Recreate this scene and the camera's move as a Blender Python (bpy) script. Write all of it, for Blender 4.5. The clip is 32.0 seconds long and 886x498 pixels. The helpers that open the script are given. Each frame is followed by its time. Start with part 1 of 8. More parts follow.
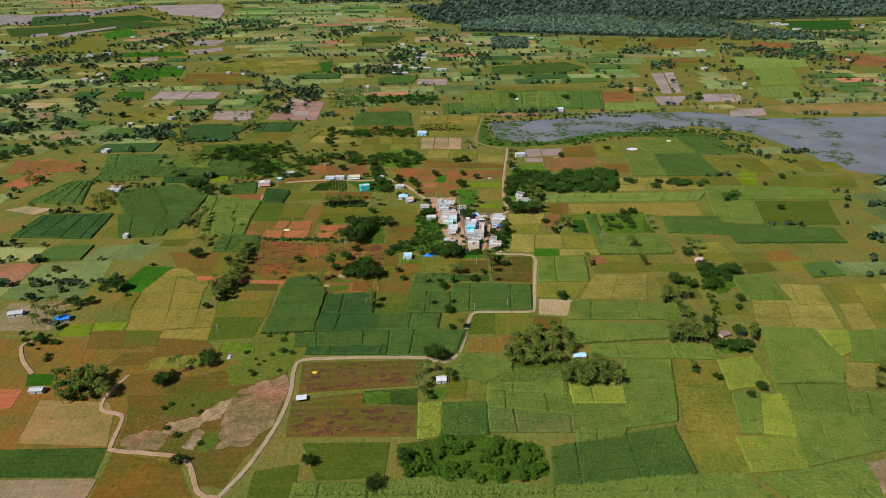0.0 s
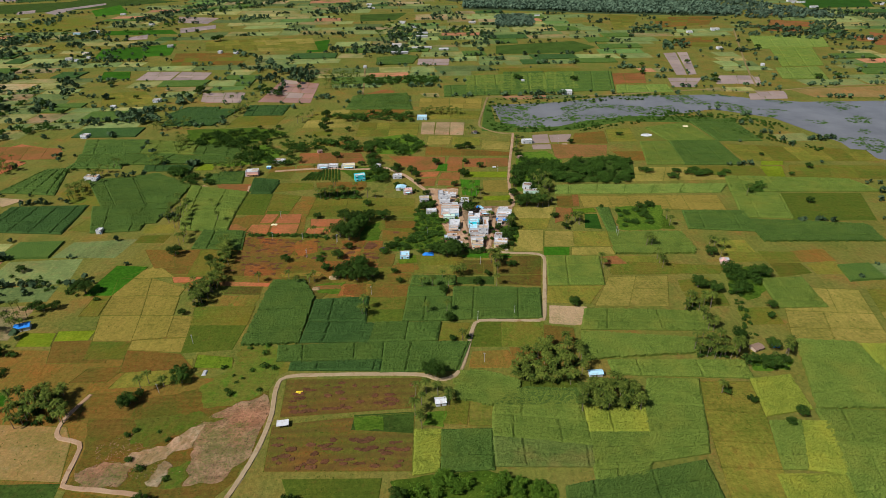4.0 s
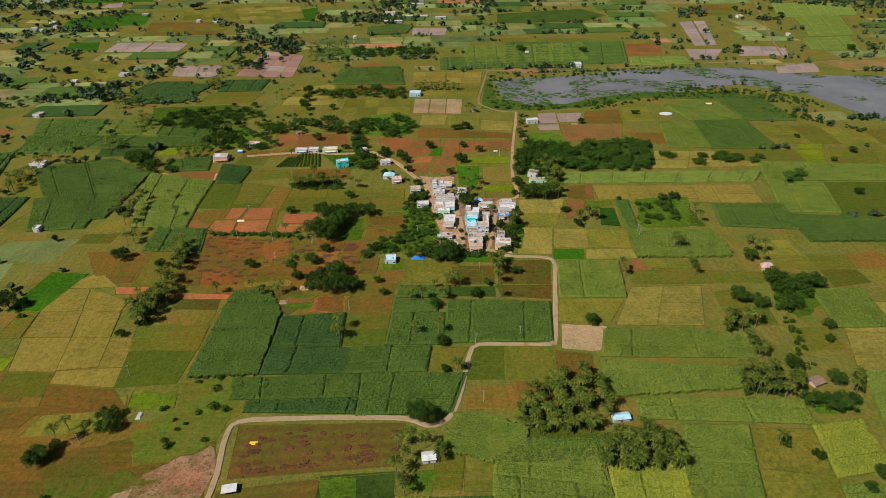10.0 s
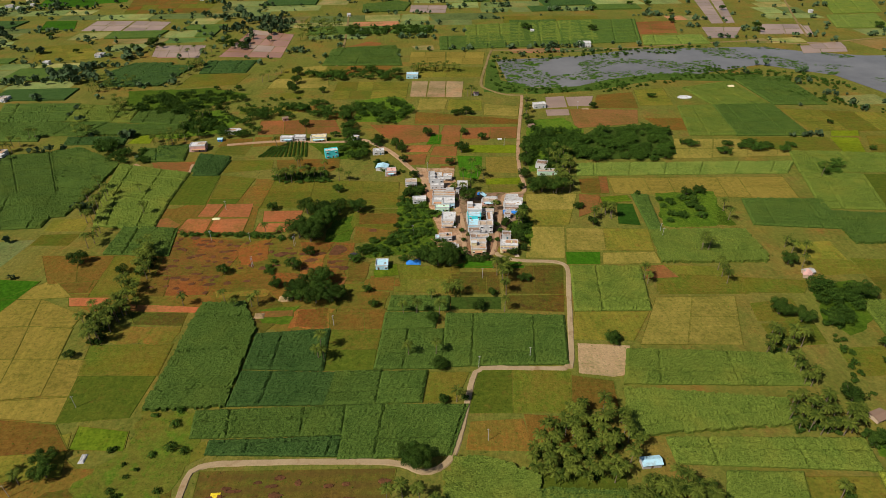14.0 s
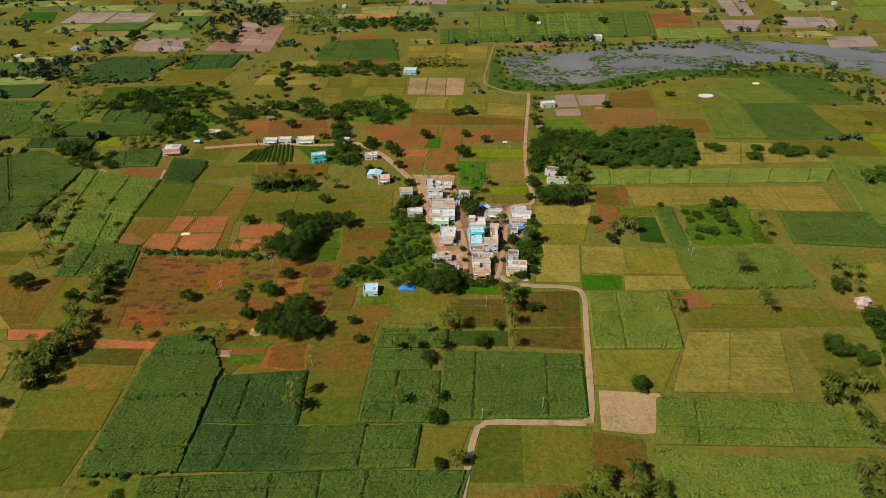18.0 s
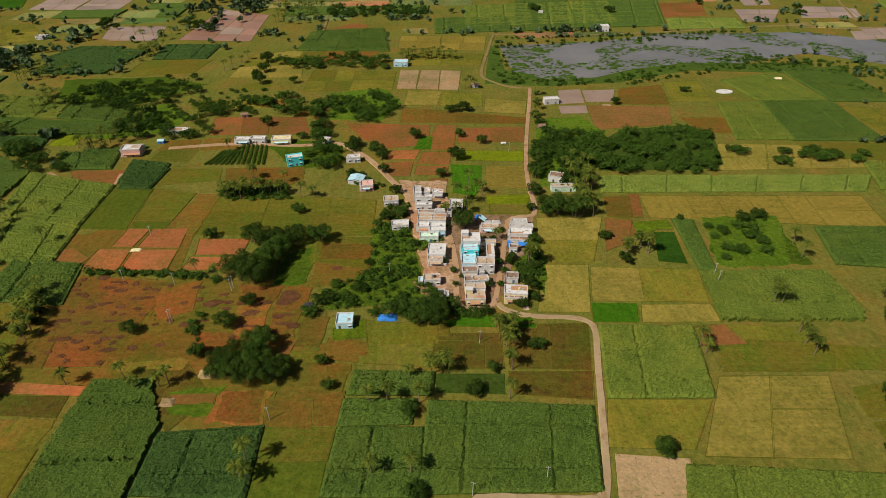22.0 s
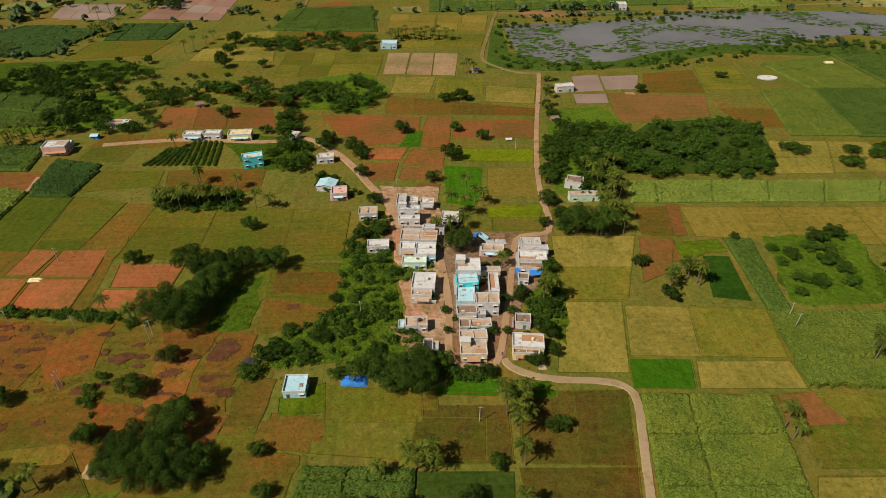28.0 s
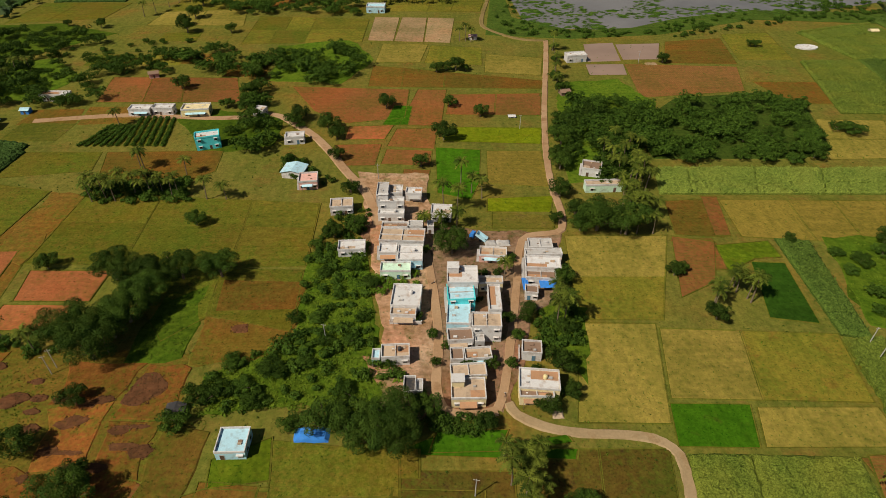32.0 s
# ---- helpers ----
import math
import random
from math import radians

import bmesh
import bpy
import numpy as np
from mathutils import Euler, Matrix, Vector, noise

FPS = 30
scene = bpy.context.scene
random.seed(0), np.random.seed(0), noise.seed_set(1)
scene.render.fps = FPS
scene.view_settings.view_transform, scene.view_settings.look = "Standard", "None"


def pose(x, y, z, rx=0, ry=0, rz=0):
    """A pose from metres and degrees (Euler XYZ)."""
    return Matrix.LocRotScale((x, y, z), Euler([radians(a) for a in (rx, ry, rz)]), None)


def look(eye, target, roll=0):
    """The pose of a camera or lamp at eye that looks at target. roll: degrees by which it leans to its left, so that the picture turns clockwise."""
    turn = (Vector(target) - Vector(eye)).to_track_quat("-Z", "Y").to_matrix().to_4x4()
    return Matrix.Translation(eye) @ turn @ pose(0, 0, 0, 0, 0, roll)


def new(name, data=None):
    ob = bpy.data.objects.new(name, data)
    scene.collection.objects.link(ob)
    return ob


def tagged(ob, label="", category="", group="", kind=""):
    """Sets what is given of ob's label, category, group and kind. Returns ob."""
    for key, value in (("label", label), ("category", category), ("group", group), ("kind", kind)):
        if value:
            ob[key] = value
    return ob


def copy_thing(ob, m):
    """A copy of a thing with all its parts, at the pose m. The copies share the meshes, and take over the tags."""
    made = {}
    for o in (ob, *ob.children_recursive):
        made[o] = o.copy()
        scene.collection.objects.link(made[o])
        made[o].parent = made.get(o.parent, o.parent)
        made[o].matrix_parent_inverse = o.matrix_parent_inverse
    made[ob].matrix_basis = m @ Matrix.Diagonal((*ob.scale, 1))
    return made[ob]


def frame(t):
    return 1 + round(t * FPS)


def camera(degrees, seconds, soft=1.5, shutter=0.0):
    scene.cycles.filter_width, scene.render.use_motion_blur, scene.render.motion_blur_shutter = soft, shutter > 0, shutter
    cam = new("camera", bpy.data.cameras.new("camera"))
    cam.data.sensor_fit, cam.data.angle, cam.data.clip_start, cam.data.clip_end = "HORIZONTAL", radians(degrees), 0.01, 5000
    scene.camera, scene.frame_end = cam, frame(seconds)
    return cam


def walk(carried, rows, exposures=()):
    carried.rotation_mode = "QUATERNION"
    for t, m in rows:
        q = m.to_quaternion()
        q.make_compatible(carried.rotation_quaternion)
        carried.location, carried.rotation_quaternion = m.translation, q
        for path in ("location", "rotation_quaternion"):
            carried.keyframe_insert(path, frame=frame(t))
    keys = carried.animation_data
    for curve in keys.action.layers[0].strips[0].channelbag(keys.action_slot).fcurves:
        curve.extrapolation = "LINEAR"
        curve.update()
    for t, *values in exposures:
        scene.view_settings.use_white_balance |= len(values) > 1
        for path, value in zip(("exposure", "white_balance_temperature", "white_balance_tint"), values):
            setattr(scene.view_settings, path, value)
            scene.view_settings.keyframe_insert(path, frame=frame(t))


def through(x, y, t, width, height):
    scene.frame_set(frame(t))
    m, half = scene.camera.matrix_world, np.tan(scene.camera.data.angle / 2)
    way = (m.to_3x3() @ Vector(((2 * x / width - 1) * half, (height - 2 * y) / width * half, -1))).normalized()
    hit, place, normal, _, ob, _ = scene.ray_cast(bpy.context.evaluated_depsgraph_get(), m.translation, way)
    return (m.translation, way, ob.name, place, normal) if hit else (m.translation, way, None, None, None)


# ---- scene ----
cam = camera(72, 32.0, soft=0.7)
PATH = [
    (0, (-96.52, -467.24, 256.52), (-93.39, -378.84, 209.87), -0.63),
    (1, (-95.74, -455.67, 254.43), (-92.70, -367.64, 207.08), -0.54),
    (2, (-94.96, -444.05, 252.27), (-92.03, -356.37, 204.27), -0.61),
    (3, (-94.21, -432.30, 250.00), (-91.39, -344.99, 201.33), -0.61),
    (6, (-92.22, -394.98, 241.34), (-89.66, -308.79, 190.69), -0.66),
    (7, (-90.65, -382.83, 238.34), (-88.18, -296.94, 187.18), -0.66),
    (8, (-88.93, -370.75, 235.21), (-86.28, -285.28, 183.37), -0.59),
    (9, (-87.32, -358.80, 231.89), (-84.58, -273.65, 179.52), -0.56),
    (10, (-86.06, -346.97, 228.32), (-83.42, -262.22, 175.31), -0.64),
    (11, (-85.08, -335.17, 224.63), (-82.50, -250.83, 170.96), -0.65),
    (12, (-84.28, -323.34, 220.87), (-81.83, -239.35, 166.65), -0.69),
    (13, (-83.57, -311.35, 217.11), (-81.21, -227.72, 162.33), -0.70),
    (14, (-82.95, -299.12, 213.46), (-80.54, -215.91, 158.06), -0.75),
    (16.5, (-80.78, -269.05, 204.79), (-78.54, -186.11, 148.96), -0.56),
    (17, (-80.35, -263.08, 203.05), (-78.12, -180.18, 147.17), -0.63),
    (18, (-79.38, -251.10, 199.57), (-77.27, -168.36, 143.46), -0.69),
    (19, (-77.94, -239.05, 196.05), (-75.89, -156.37, 139.84), -0.62),
    (20, (-76.21, -227.17, 192.36), (-74.08, -144.60, 135.98), -0.45),
    (21, (-74.34, -215.38, 188.47), (-72.11, -133.12, 131.65), -0.39),
    (22, (-72.58, -203.67, 184.42), (-70.31, -121.63, 127.30), -0.41),
    (23, (-71.13, -192.15, 180.25), (-68.99, -110.30, 122.83), -0.44),
    (24, (-70.09, -180.59, 175.72), (-67.93, -98.88, 118.11), -0.44),
    (25, (-69.29, -168.95, 170.88), (-67.06, -87.45, 112.97), -0.36),
    (25.5, (-68.89, -163.13, 168.41), (-66.73, -81.75, 110.33), -0.36),
    (28, (-66.17, -134.05, 155.88), (-63.92, -52.95, 97.42), -0.34),
    (29, (-64.89, -122.40, 150.63), (-62.55, -41.40, 92.03), -0.30),
    (30, (-63.75, -111.00, 145.13), (-61.24, -30.66, 85.64), -0.05),
    (31, (-62.72, -99.69, 139.52), (-60.11, -19.91, 79.30), 0.09),
    (32, (-61.88, -88.09, 133.71), (-59.26, -9.17, 72.34), 0.07),
]
walk(cam, [(t, look(eye, target, roll)) for t, eye, target, roll in PATH], [(0, 0.34, 5550, 9), (9, 0.25, 6050, 9), (19, 0.19, 6550, 9), (32, 0.09, 7000, 9)])

# ---- light: clear sky with high sun from the west-south-west ----
world = bpy.data.worlds.new("sky")
scene.world = world
world.use_nodes = True
wn = world.node_tree.nodes
sky = wn.new("ShaderNodeTexSky")
sky.sky_type, sky.sun_disc = "NISHITA", False
sky.sun_elevation, sky.sun_rotation = radians(48), radians(236)
wn["Background"].inputs["Strength"].default_value = 0.038
world.node_tree.links.new(sky.outputs[0], wn["Background"].inputs["Color"])
sun = new("sun", bpy.data.lights.new("sun", "SUN"))
sun.data.energy, sun.data.angle, sun.data.color = 4.6, radians(0.5), (1.0, 0.92, 0.78)
sun.matrix_world = look((-83, -56, 112), (0, 0, 0))


# ---- materials ----
def node(nt, kind, **values):
    n = nt.nodes.new("ShaderNode" + kind)
    for key, value in values.items():
        n.inputs[key.replace("_", " ")].default_value = value
    return n


def start(name, rough, spec=0.25):
    m = bpy.data.materials.new(name)
    m.use_nodes = True
    nt = m.node_tree
    bsdf = nt.nodes["Principled BSDF"]
    bsdf.inputs["Roughness"].default_value = rough
    bsdf.inputs["Specular IOR Level"].default_value = spec
    return m, nt, bsdf


def noise_fac(nt, source, scale, detail=4.0, low=0.35, high=0.65):
    n = node(nt, "TexNoise", Scale=scale, Detail=detail, Roughness=0.6)
    nt.links.new(source, n.inputs["Vector"])
    r = nt.nodes.new("ShaderNodeMapRange")
    r.inputs["From Min"].default_value, r.inputs["From Max"].default_value = low, high
    nt.links.new(n.outputs[0], r.inputs["Value"])
    return r.outputs[0]


def blend(nt, fac, a, b, mode="MIX"):
    n = nt.nodes.new("ShaderNodeMix")
    n.data_type, n.blend_type = "RGBA", mode
    for socket, value in ((n.inputs[0], fac), (n.inputs[6], a), (n.inputs[7], b)):
        if isinstance(value, (int, float)):
            socket.default_value = value
        elif isinstance(value, tuple):
            socket.default_value = (*value[:3], 1)
        else:
            nt.links.new(value, socket)
    return n.outputs[2]


def relief(nt, bsdf, height, strength, distance):
    b = node(nt, "Bump", Strength=strength, Distance=distance)
    nt.links.new(height, b.inputs["Height"])
    nt.links.new(b.outputs[0], bsdf.inputs["Normal"])


def own_shade(nt, colour, span, island=False):
    """The colour, lighter or darker from one object to the next."""
    src = nt.nodes.new("ShaderNodeNewGeometry").outputs["Random Per Island"] if island else nt.nodes.new("ShaderNodeObjectInfo").outputs["Random"]
    r = nt.nodes.new("ShaderNodeMapRange")
    r.inputs["To Min"].default_value, r.inputs["To Max"].default_value = 1 - span, 1 + span
    nt.links.new(src, r.inputs["Value"])
    h = nt.nodes.new("ShaderNodeHueSaturation")
    nt.links.new(colour, h.inputs["Color"])
    nt.links.new(r.outputs[0], h.inputs["Value"])
    return h.outputs[0]


def streaks(nt, place):
    """Drawn-out drifts left by ploughing and sowing, along the plot or across it, by chance."""
    ways = []
    for scale in ((0.035, 0.55, 1.0), (0.5, 0.04, 1.0)):
        mp = node(nt, "Mapping", Scale=scale, Rotation=(0, 0, radians(3)))
        nt.links.new(place, mp.inputs["Vector"])
        ways.append(noise_fac(nt, mp.outputs[0], 1.0, 5, 0.36, 0.64))
    turn = nt.nodes.new("ShaderNodeMath")
    turn.operation = "GREATER_THAN"
    turn.inputs[1].default_value = 0.6
    nt.links.new(nt.nodes.new("ShaderNodeObjectInfo").outputs["Random"], turn.inputs[0])
    return blend(nt, turn.outputs[0], ways[0], ways[1])


def soil(name, main, second, spots, rows=0.0, row_colour=None, scale=1.0, rough=0.95, spot_low=0.55, spot_high=0.68, span=0.11, turn=0.0, smooth=False, cover=None, calm=False):
    """Ground cover: two colours in broad drifts, small tufts, spots and, where it is worked, rows."""
    m, nt, bsdf = start(name, rough, 0.04)
    place = nt.nodes.new("ShaderNodeNewGeometry").outputs["Position"]
    colour = blend(nt, noise_fac(nt, place, 0.045 * scale, 9, 0.42, 0.58), main, second)
    colour = blend(nt, noise_fac(nt, place, 0.17 * scale, 7, spot_low, spot_high), colour, spots)
    if not smooth:
        shift = node(nt, "Mapping", Location=(371, 113, 40))
        nt.links.new(place, shift.inputs["Vector"])
        colour = colour if calm else blend(nt, noise_fac(nt, shift.outputs[0], 0.022, 8, 0.47, 0.63), colour, blend(nt, 1.0, colour, (1.28, 0.9, 0.88), "MULTIPLY"))
        thin = node(nt, "TexNoise", Scale=0.75, Detail=9.0, Roughness=0.68)
        wide = node(nt, "TexNoise", Scale=0.035, Detail=6.0, Roughness=0.6)
        nt.links.new(place, thin.inputs["Vector"])
        nt.links.new(place, wide.inputs["Vector"])
        growth = nt.nodes.new("ShaderNodeMix")
        growth.inputs[0].default_value = 0.52
        nt.links.new(thin.outputs[0], growth.inputs[2])
        nt.links.new(wide.outputs[0], growth.inputs[3])
        amount = nt.nodes.new("ShaderNodeMapRange")
        amount.inputs["From Min"].default_value, amount.inputs["From Max"].default_value, amount.inputs["To Max"].default_value = 0.475, 0.565, 0.72
        nt.links.new(growth.outputs[0], amount.inputs["Value"])
        colour = blend(nt, amount.outputs[0], colour, cover or ((0.058, 0.088, 0.009) if main[0] > main[1] * 1.1 else tuple(c * 0.5 for c in main)))
    tufts = noise_fac(nt, place, 0.4, 9, 0.34, 0.66)
    specks = noise_fac(nt, place, 1.1, 4, 0.6, 0.68)
    colour = blend(nt, 0.08 if smooth else 0.3, colour, blend(nt, tufts, tuple(c * k for c, k in zip(main, (0.32, 0.5, 0.4))), tuple(min(1, c * 1.55) for c in second)))
    if not smooth:
        colour = blend(nt, 0.2, colour, blend(nt, streaks(nt, place), (0.3, 0.31, 0.3), (0.71, 0.7, 0.69)), "OVERLAY")
    fine = noise_fac(nt, place, 1.5, 6, 0.3, 0.7)
    colour = blend(nt, 0.2 if smooth else 0.5, colour, blend(nt, fine, (0.26, 0.27, 0.26), (0.76, 0.75, 0.74)), "OVERLAY")
    if not smooth:
        colour = blend(nt, specks, colour, blend(nt, 1.0, colour, (0.42, 0.62, 0.5), "MULTIPLY"))
    if rows:
        mp = node(nt, "Mapping", Rotation=(0, 0, radians(turn)))
        nt.links.new(place, mp.inputs["Vector"])
        w = node(nt, "TexWave", Scale=rows, Distortion=2.5, Detail=2.0)
        w.inputs["Detail Scale"].default_value = 0.3
        w.bands_direction = "Y"
        nt.links.new(mp.outputs[0], w.inputs["Vector"])
        colour = blend(nt, blend(nt, 0.5, w.outputs["Color"], (0, 0, 0)), colour, row_colour or spots)
    colour = own_shade(nt, colour, span)
    nt.links.new(colour if smooth else own_shade(nt, colour, 0.26, True), bsdf.inputs["Base Color"])
    relief(nt, bsdf, tufts, 0.12 if smooth else 0.4, 0.04 if smooth else 0.22)
    return m


def leafage(name, dark, light, span=0.3, rough=0.75, through=0.25):
    """Leaves: every leaf or clump its own shade, a little light coming through."""
    m, nt, bsdf = start(name, rough, 0.06)
    geo = nt.nodes.new("ShaderNodeNewGeometry")
    colour = blend(nt, geo.outputs["Random Per Island"], dark, light)
    drift = noise_fac(nt, geo.outputs["Position"], 0.2, 3, 0.35, 0.65)
    colour = blend(nt, drift, blend(nt, 0.5, colour, dark), blend(nt, 0.45, colour, light))
    colour = own_shade(nt, colour, span)
    nt.links.new(colour, bsdf.inputs["Base Color"])
    tr = nt.nodes.new("ShaderNodeBsdfTranslucent")
    nt.links.new(colour, tr.inputs["Color"])
    mix = nt.nodes.new("ShaderNodeMixShader")
    mix.inputs[0].default_value = through
    nt.links.new(bsdf.outputs[0], mix.inputs[1])
    nt.links.new(tr.outputs[0], mix.inputs[2])
    nt.links.new(mix.outputs[0], nt.nodes["Material Output"].inputs["Surface"])
    return m


def canopy(name, dark, light, tip, turn=0.0):
    """The closed top of a sugarcane crop, in beds, with drier tips."""
    m, nt, bsdf = start(name, 0.75, 0.06)
    place = nt.nodes.new("ShaderNodeNewGeometry").outputs["Position"]
    fine = noise_fac(nt, place, 1.3, 8, 0.34, 0.66)
    colour = blend(nt, fine, dark, light)
    colour = blend(nt, noise_fac(nt, place, 0.04, 7, 0.48, 0.68), colour, tip)
    colour = blend(nt, noise_fac(nt, place, 0.11, 7, 0.5, 0.66), colour, blend(nt, 1.0, colour, (0.55, 0.68, 0.6), "MULTIPLY"))
    colour = blend(nt, 0.5, colour, blend(nt, noise_fac(nt, place, 2.6, 5, 0.33, 0.67), tuple(c * 0.6 for c in dark), tuple(c * 1.25 for c in light)))
    nt.links.new(own_shade(nt, colour, 0.1), bsdf.inputs["Base Color"])
    relief(nt, bsdf, fine, 0.7, 0.4)
    return m


def plaster(name, colour, dirt=(0.2, 0.15, 0.11), rough=0.85, amount=0.5):
    m, nt, bsdf = start(name, rough, 0.3)
    place = nt.nodes.new("ShaderNodeNewGeometry").outputs["Position"]
    stain = noise_fac(nt, place, 0.55, 6, 0.5, 0.72)
    grain = noise_fac(nt, place, 4.0, 4, 0.3, 0.7)
    c = blend(nt, 0.3, colour, blend(nt, grain, tuple(v * 0.6 for v in colour), tuple(min(0.95, v * 1.15) for v in colour)))
    mult = nt.nodes.new("ShaderNodeMath")
    mult.operation = "MULTIPLY"
    mult.inputs[1].default_value = amount
    nt.links.new(stain, mult.inputs[0])
    nt.links.new(own_shade(nt, blend(nt, mult.outputs[0], c, dirt), 0.07), bsdf.inputs["Base Color"])
    relief(nt, bsdf, grain, 0.3, 0.02)
    return m


def water(name, colour, rough=0.08, ripple=0.05):
    m, nt, bsdf = start(name, rough, 0.5)
    place = nt.nodes.new("ShaderNodeNewGeometry").outputs["Position"]
    c = blend(nt, noise_fac(nt, place, 0.02, 4, 0.35, 0.65), colour, tuple(v * 0.75 for v in colour))
    nt.links.new(own_shade(nt, c, 0.12), bsdf.inputs["Base Color"])
    bsdf.inputs["IOR"].default_value = 1.33
    relief(nt, bsdf, noise_fac(nt, place, 1.2, 3, 0.2, 0.8), ripple, 0.05)
    return m


SOILS = {
    "olive": soil("olive_grass", (0.114, 0.11, 0.013), (0.088, 0.112, 0.012), (0.145, 0.1, 0.018), cover=(0.155, 0.096, 0.018)),
    "low_green": soil("low_green_crop", (0.04, 0.068, 0.01), (0.05, 0.08, 0.012), (0.065, 0.068, 0.014), calm=True),
    "lush": soil("lush_undergrowth", (0.052, 0.098, 0.007), (0.08, 0.118, 0.01), (0.034, 0.074, 0.005), scale=1.6, calm=True),
    "brown_grass": soil("brown_grass", (0.165, 0.08, 0.016), (0.13, 0.084, 0.015), (0.18, 0.07, 0.018), cover=(0.082, 0.084, 0.012)),
    "red_grass": soil("red_grass", (0.155, 0.078, 0.017), (0.115, 0.086, 0.014), (0.085, 0.095, 0.011)),
    "yellow_grass": soil("yellow_grass", (0.192, 0.146, 0.022), (0.15, 0.138, 0.018), (0.165, 0.095, 0.018), calm=True),
    "straw": soil("straw_grass", (0.265, 0.195, 0.044), (0.225, 0.178, 0.036), (0.13, 0.115, 0.02), cover=(0.11, 0.108, 0.016), calm=True),
    "tan_grass": soil("tan_grass", (0.18, 0.138, 0.026), (0.125, 0.12, 0.016), (0.2, 0.13, 0.04), calm=True),
    "ripe_paddy": soil("ripe_paddy", (0.23, 0.162, 0.032), (0.205, 0.152, 0.028), (0.15, 0.122, 0.02), cover=(0.14, 0.118, 0.018), calm=True),
    "stubble": soil("stubble", (0.26, 0.16, 0.06), (0.22, 0.14, 0.045), (0.3, 0.2, 0.09), 0.3, (0.2, 0.125, 0.04)),
    "rust_grass": soil("rust_grass", (0.18, 0.09, 0.012), (0.13, 0.08, 0.012), (0.2, 0.12, 0.016)),
    "red_soil": soil("red_soil", (0.24, 0.09, 0.032), (0.2, 0.085, 0.028), (0.15, 0.09, 0.022), 0.35, (0.2, 0.075, 0.025)),
    "pale_red": soil("pale_red_soil", (0.36, 0.125, 0.05), (0.31, 0.105, 0.04), (0.39, 0.15, 0.065), 0.45, (0.32, 0.11, 0.042)),
    "red_rows": soil("red_ploughed_soil", (0.25, 0.115, 0.04), (0.22, 0.115, 0.035), (0.17, 0.115, 0.025), 0.3, (0.18, 0.075, 0.028), turn=90),
    "red_patchy": soil("red_patchy_soil", (0.2, 0.068, 0.02), (0.135, 0.07, 0.016), (0.1, 0.04, 0.016), spot_low=0.6, spot_high=0.64, scale=0.75),
    "red_weedy": soil("red_weedy_soil", (0.21, 0.065, 0.018), (0.16, 0.066, 0.016), (0.1, 0.08, 0.012)),
    "brown_rows": soil("brown_rows", (0.14, 0.075, 0.017), (0.105, 0.08, 0.014), (0.075, 0.04, 0.014), 0.05, (0.085, 0.05, 0.014)),
    "brown_weeds": soil("brown_weeds", (0.115, 0.066, 0.014), (0.09, 0.082, 0.013), (0.06, 0.028, 0.013)),
    "dark_weeds": soil("dark_weeds", (0.095, 0.056, 0.013), (0.072, 0.07, 0.012), (0.05, 0.024, 0.013)),
    "dry_pink": soil("dry_pink_soil", (0.37, 0.25, 0.14), (0.33, 0.215, 0.12), (0.29, 0.185, 0.1), 0.3, (0.31, 0.205, 0.115)),
    "ploughed_tan": soil("ploughed_tan_soil", (0.3, 0.21, 0.12), (0.26, 0.175, 0.1), (0.22, 0.135, 0.075), 0.3, (0.23, 0.155, 0.085)),
    "pale_earth": soil("pale_earth", (0.35, 0.265, 0.17), (0.2, 0.13, 0.065), (0.12, 0.085, 0.03), scale=2.6, cover=(0.13, 0.09, 0.03)),
    "rubble": soil("rubble_soil", (0.25, 0.15, 0.088), (0.15, 0.085, 0.045), (0.065, 0.04, 0.02), scale=3.0),
    "paddy": soil("green_paddy", (0.033, 0.1, 0.004), (0.042, 0.112, 0.005), (0.055, 0.085, 0.008), span=0.3, calm=True),
    "yellow_crop": soil("yellow_green_crop", (0.175, 0.2, 0.008), (0.14, 0.18, 0.008), (0.2, 0.18, 0.012), calm=True),
    "yard": soil("village_yard_earth", (0.27, 0.145, 0.08), (0.37, 0.25, 0.17), (0.09, 0.1, 0.022), spot_low=0.51, spot_high=0.66, cover=(0.16, 0.08, 0.034)),
    "woodland_floor": soil("woodland_floor", (0.03, 0.05, 0.02), (0.04, 0.055, 0.022), (0.06, 0.06, 0.025)),
    "smooth_green": soil("smooth_green_grass", (0.066, 0.088, 0.009), (0.08, 0.092, 0.01), (0.11, 0.085, 0.014), cover=(0.052, 0.08, 0.008), calm=True),
    "young_green": soil("young_green_crop", (0.088, 0.135, 0.008), (0.11, 0.15, 0.009), (0.13, 0.14, 0.012), calm=True),
    "withered": soil("withered_weeds", (0.125, 0.05, 0.024), (0.095, 0.042, 0.02), (0.16, 0.07, 0.024), scale=2.5, cover=(0.07, 0.034, 0.018), calm=True),
    "weedy": soil("weedy_waste_ground", (0.115, 0.1, 0.016), (0.085, 0.11, 0.012), (0.068, 0.125, 0.009), cover=(0.105, 0.088, 0.016), spot_low=0.5, spot_high=0.6),
    "tall_green": soil("tall_green_crop", (0.03, 0.08, 0.007), (0.025, 0.065, 0.007), (0.045, 0.095, 0.009), calm=True),
}
EARTH = soil("ground_cover", (0.108, 0.114, 0.019), (0.132, 0.112, 0.024), (0.15, 0.088, 0.023), scale=0.3, cover=(0.065, 0.085, 0.012))
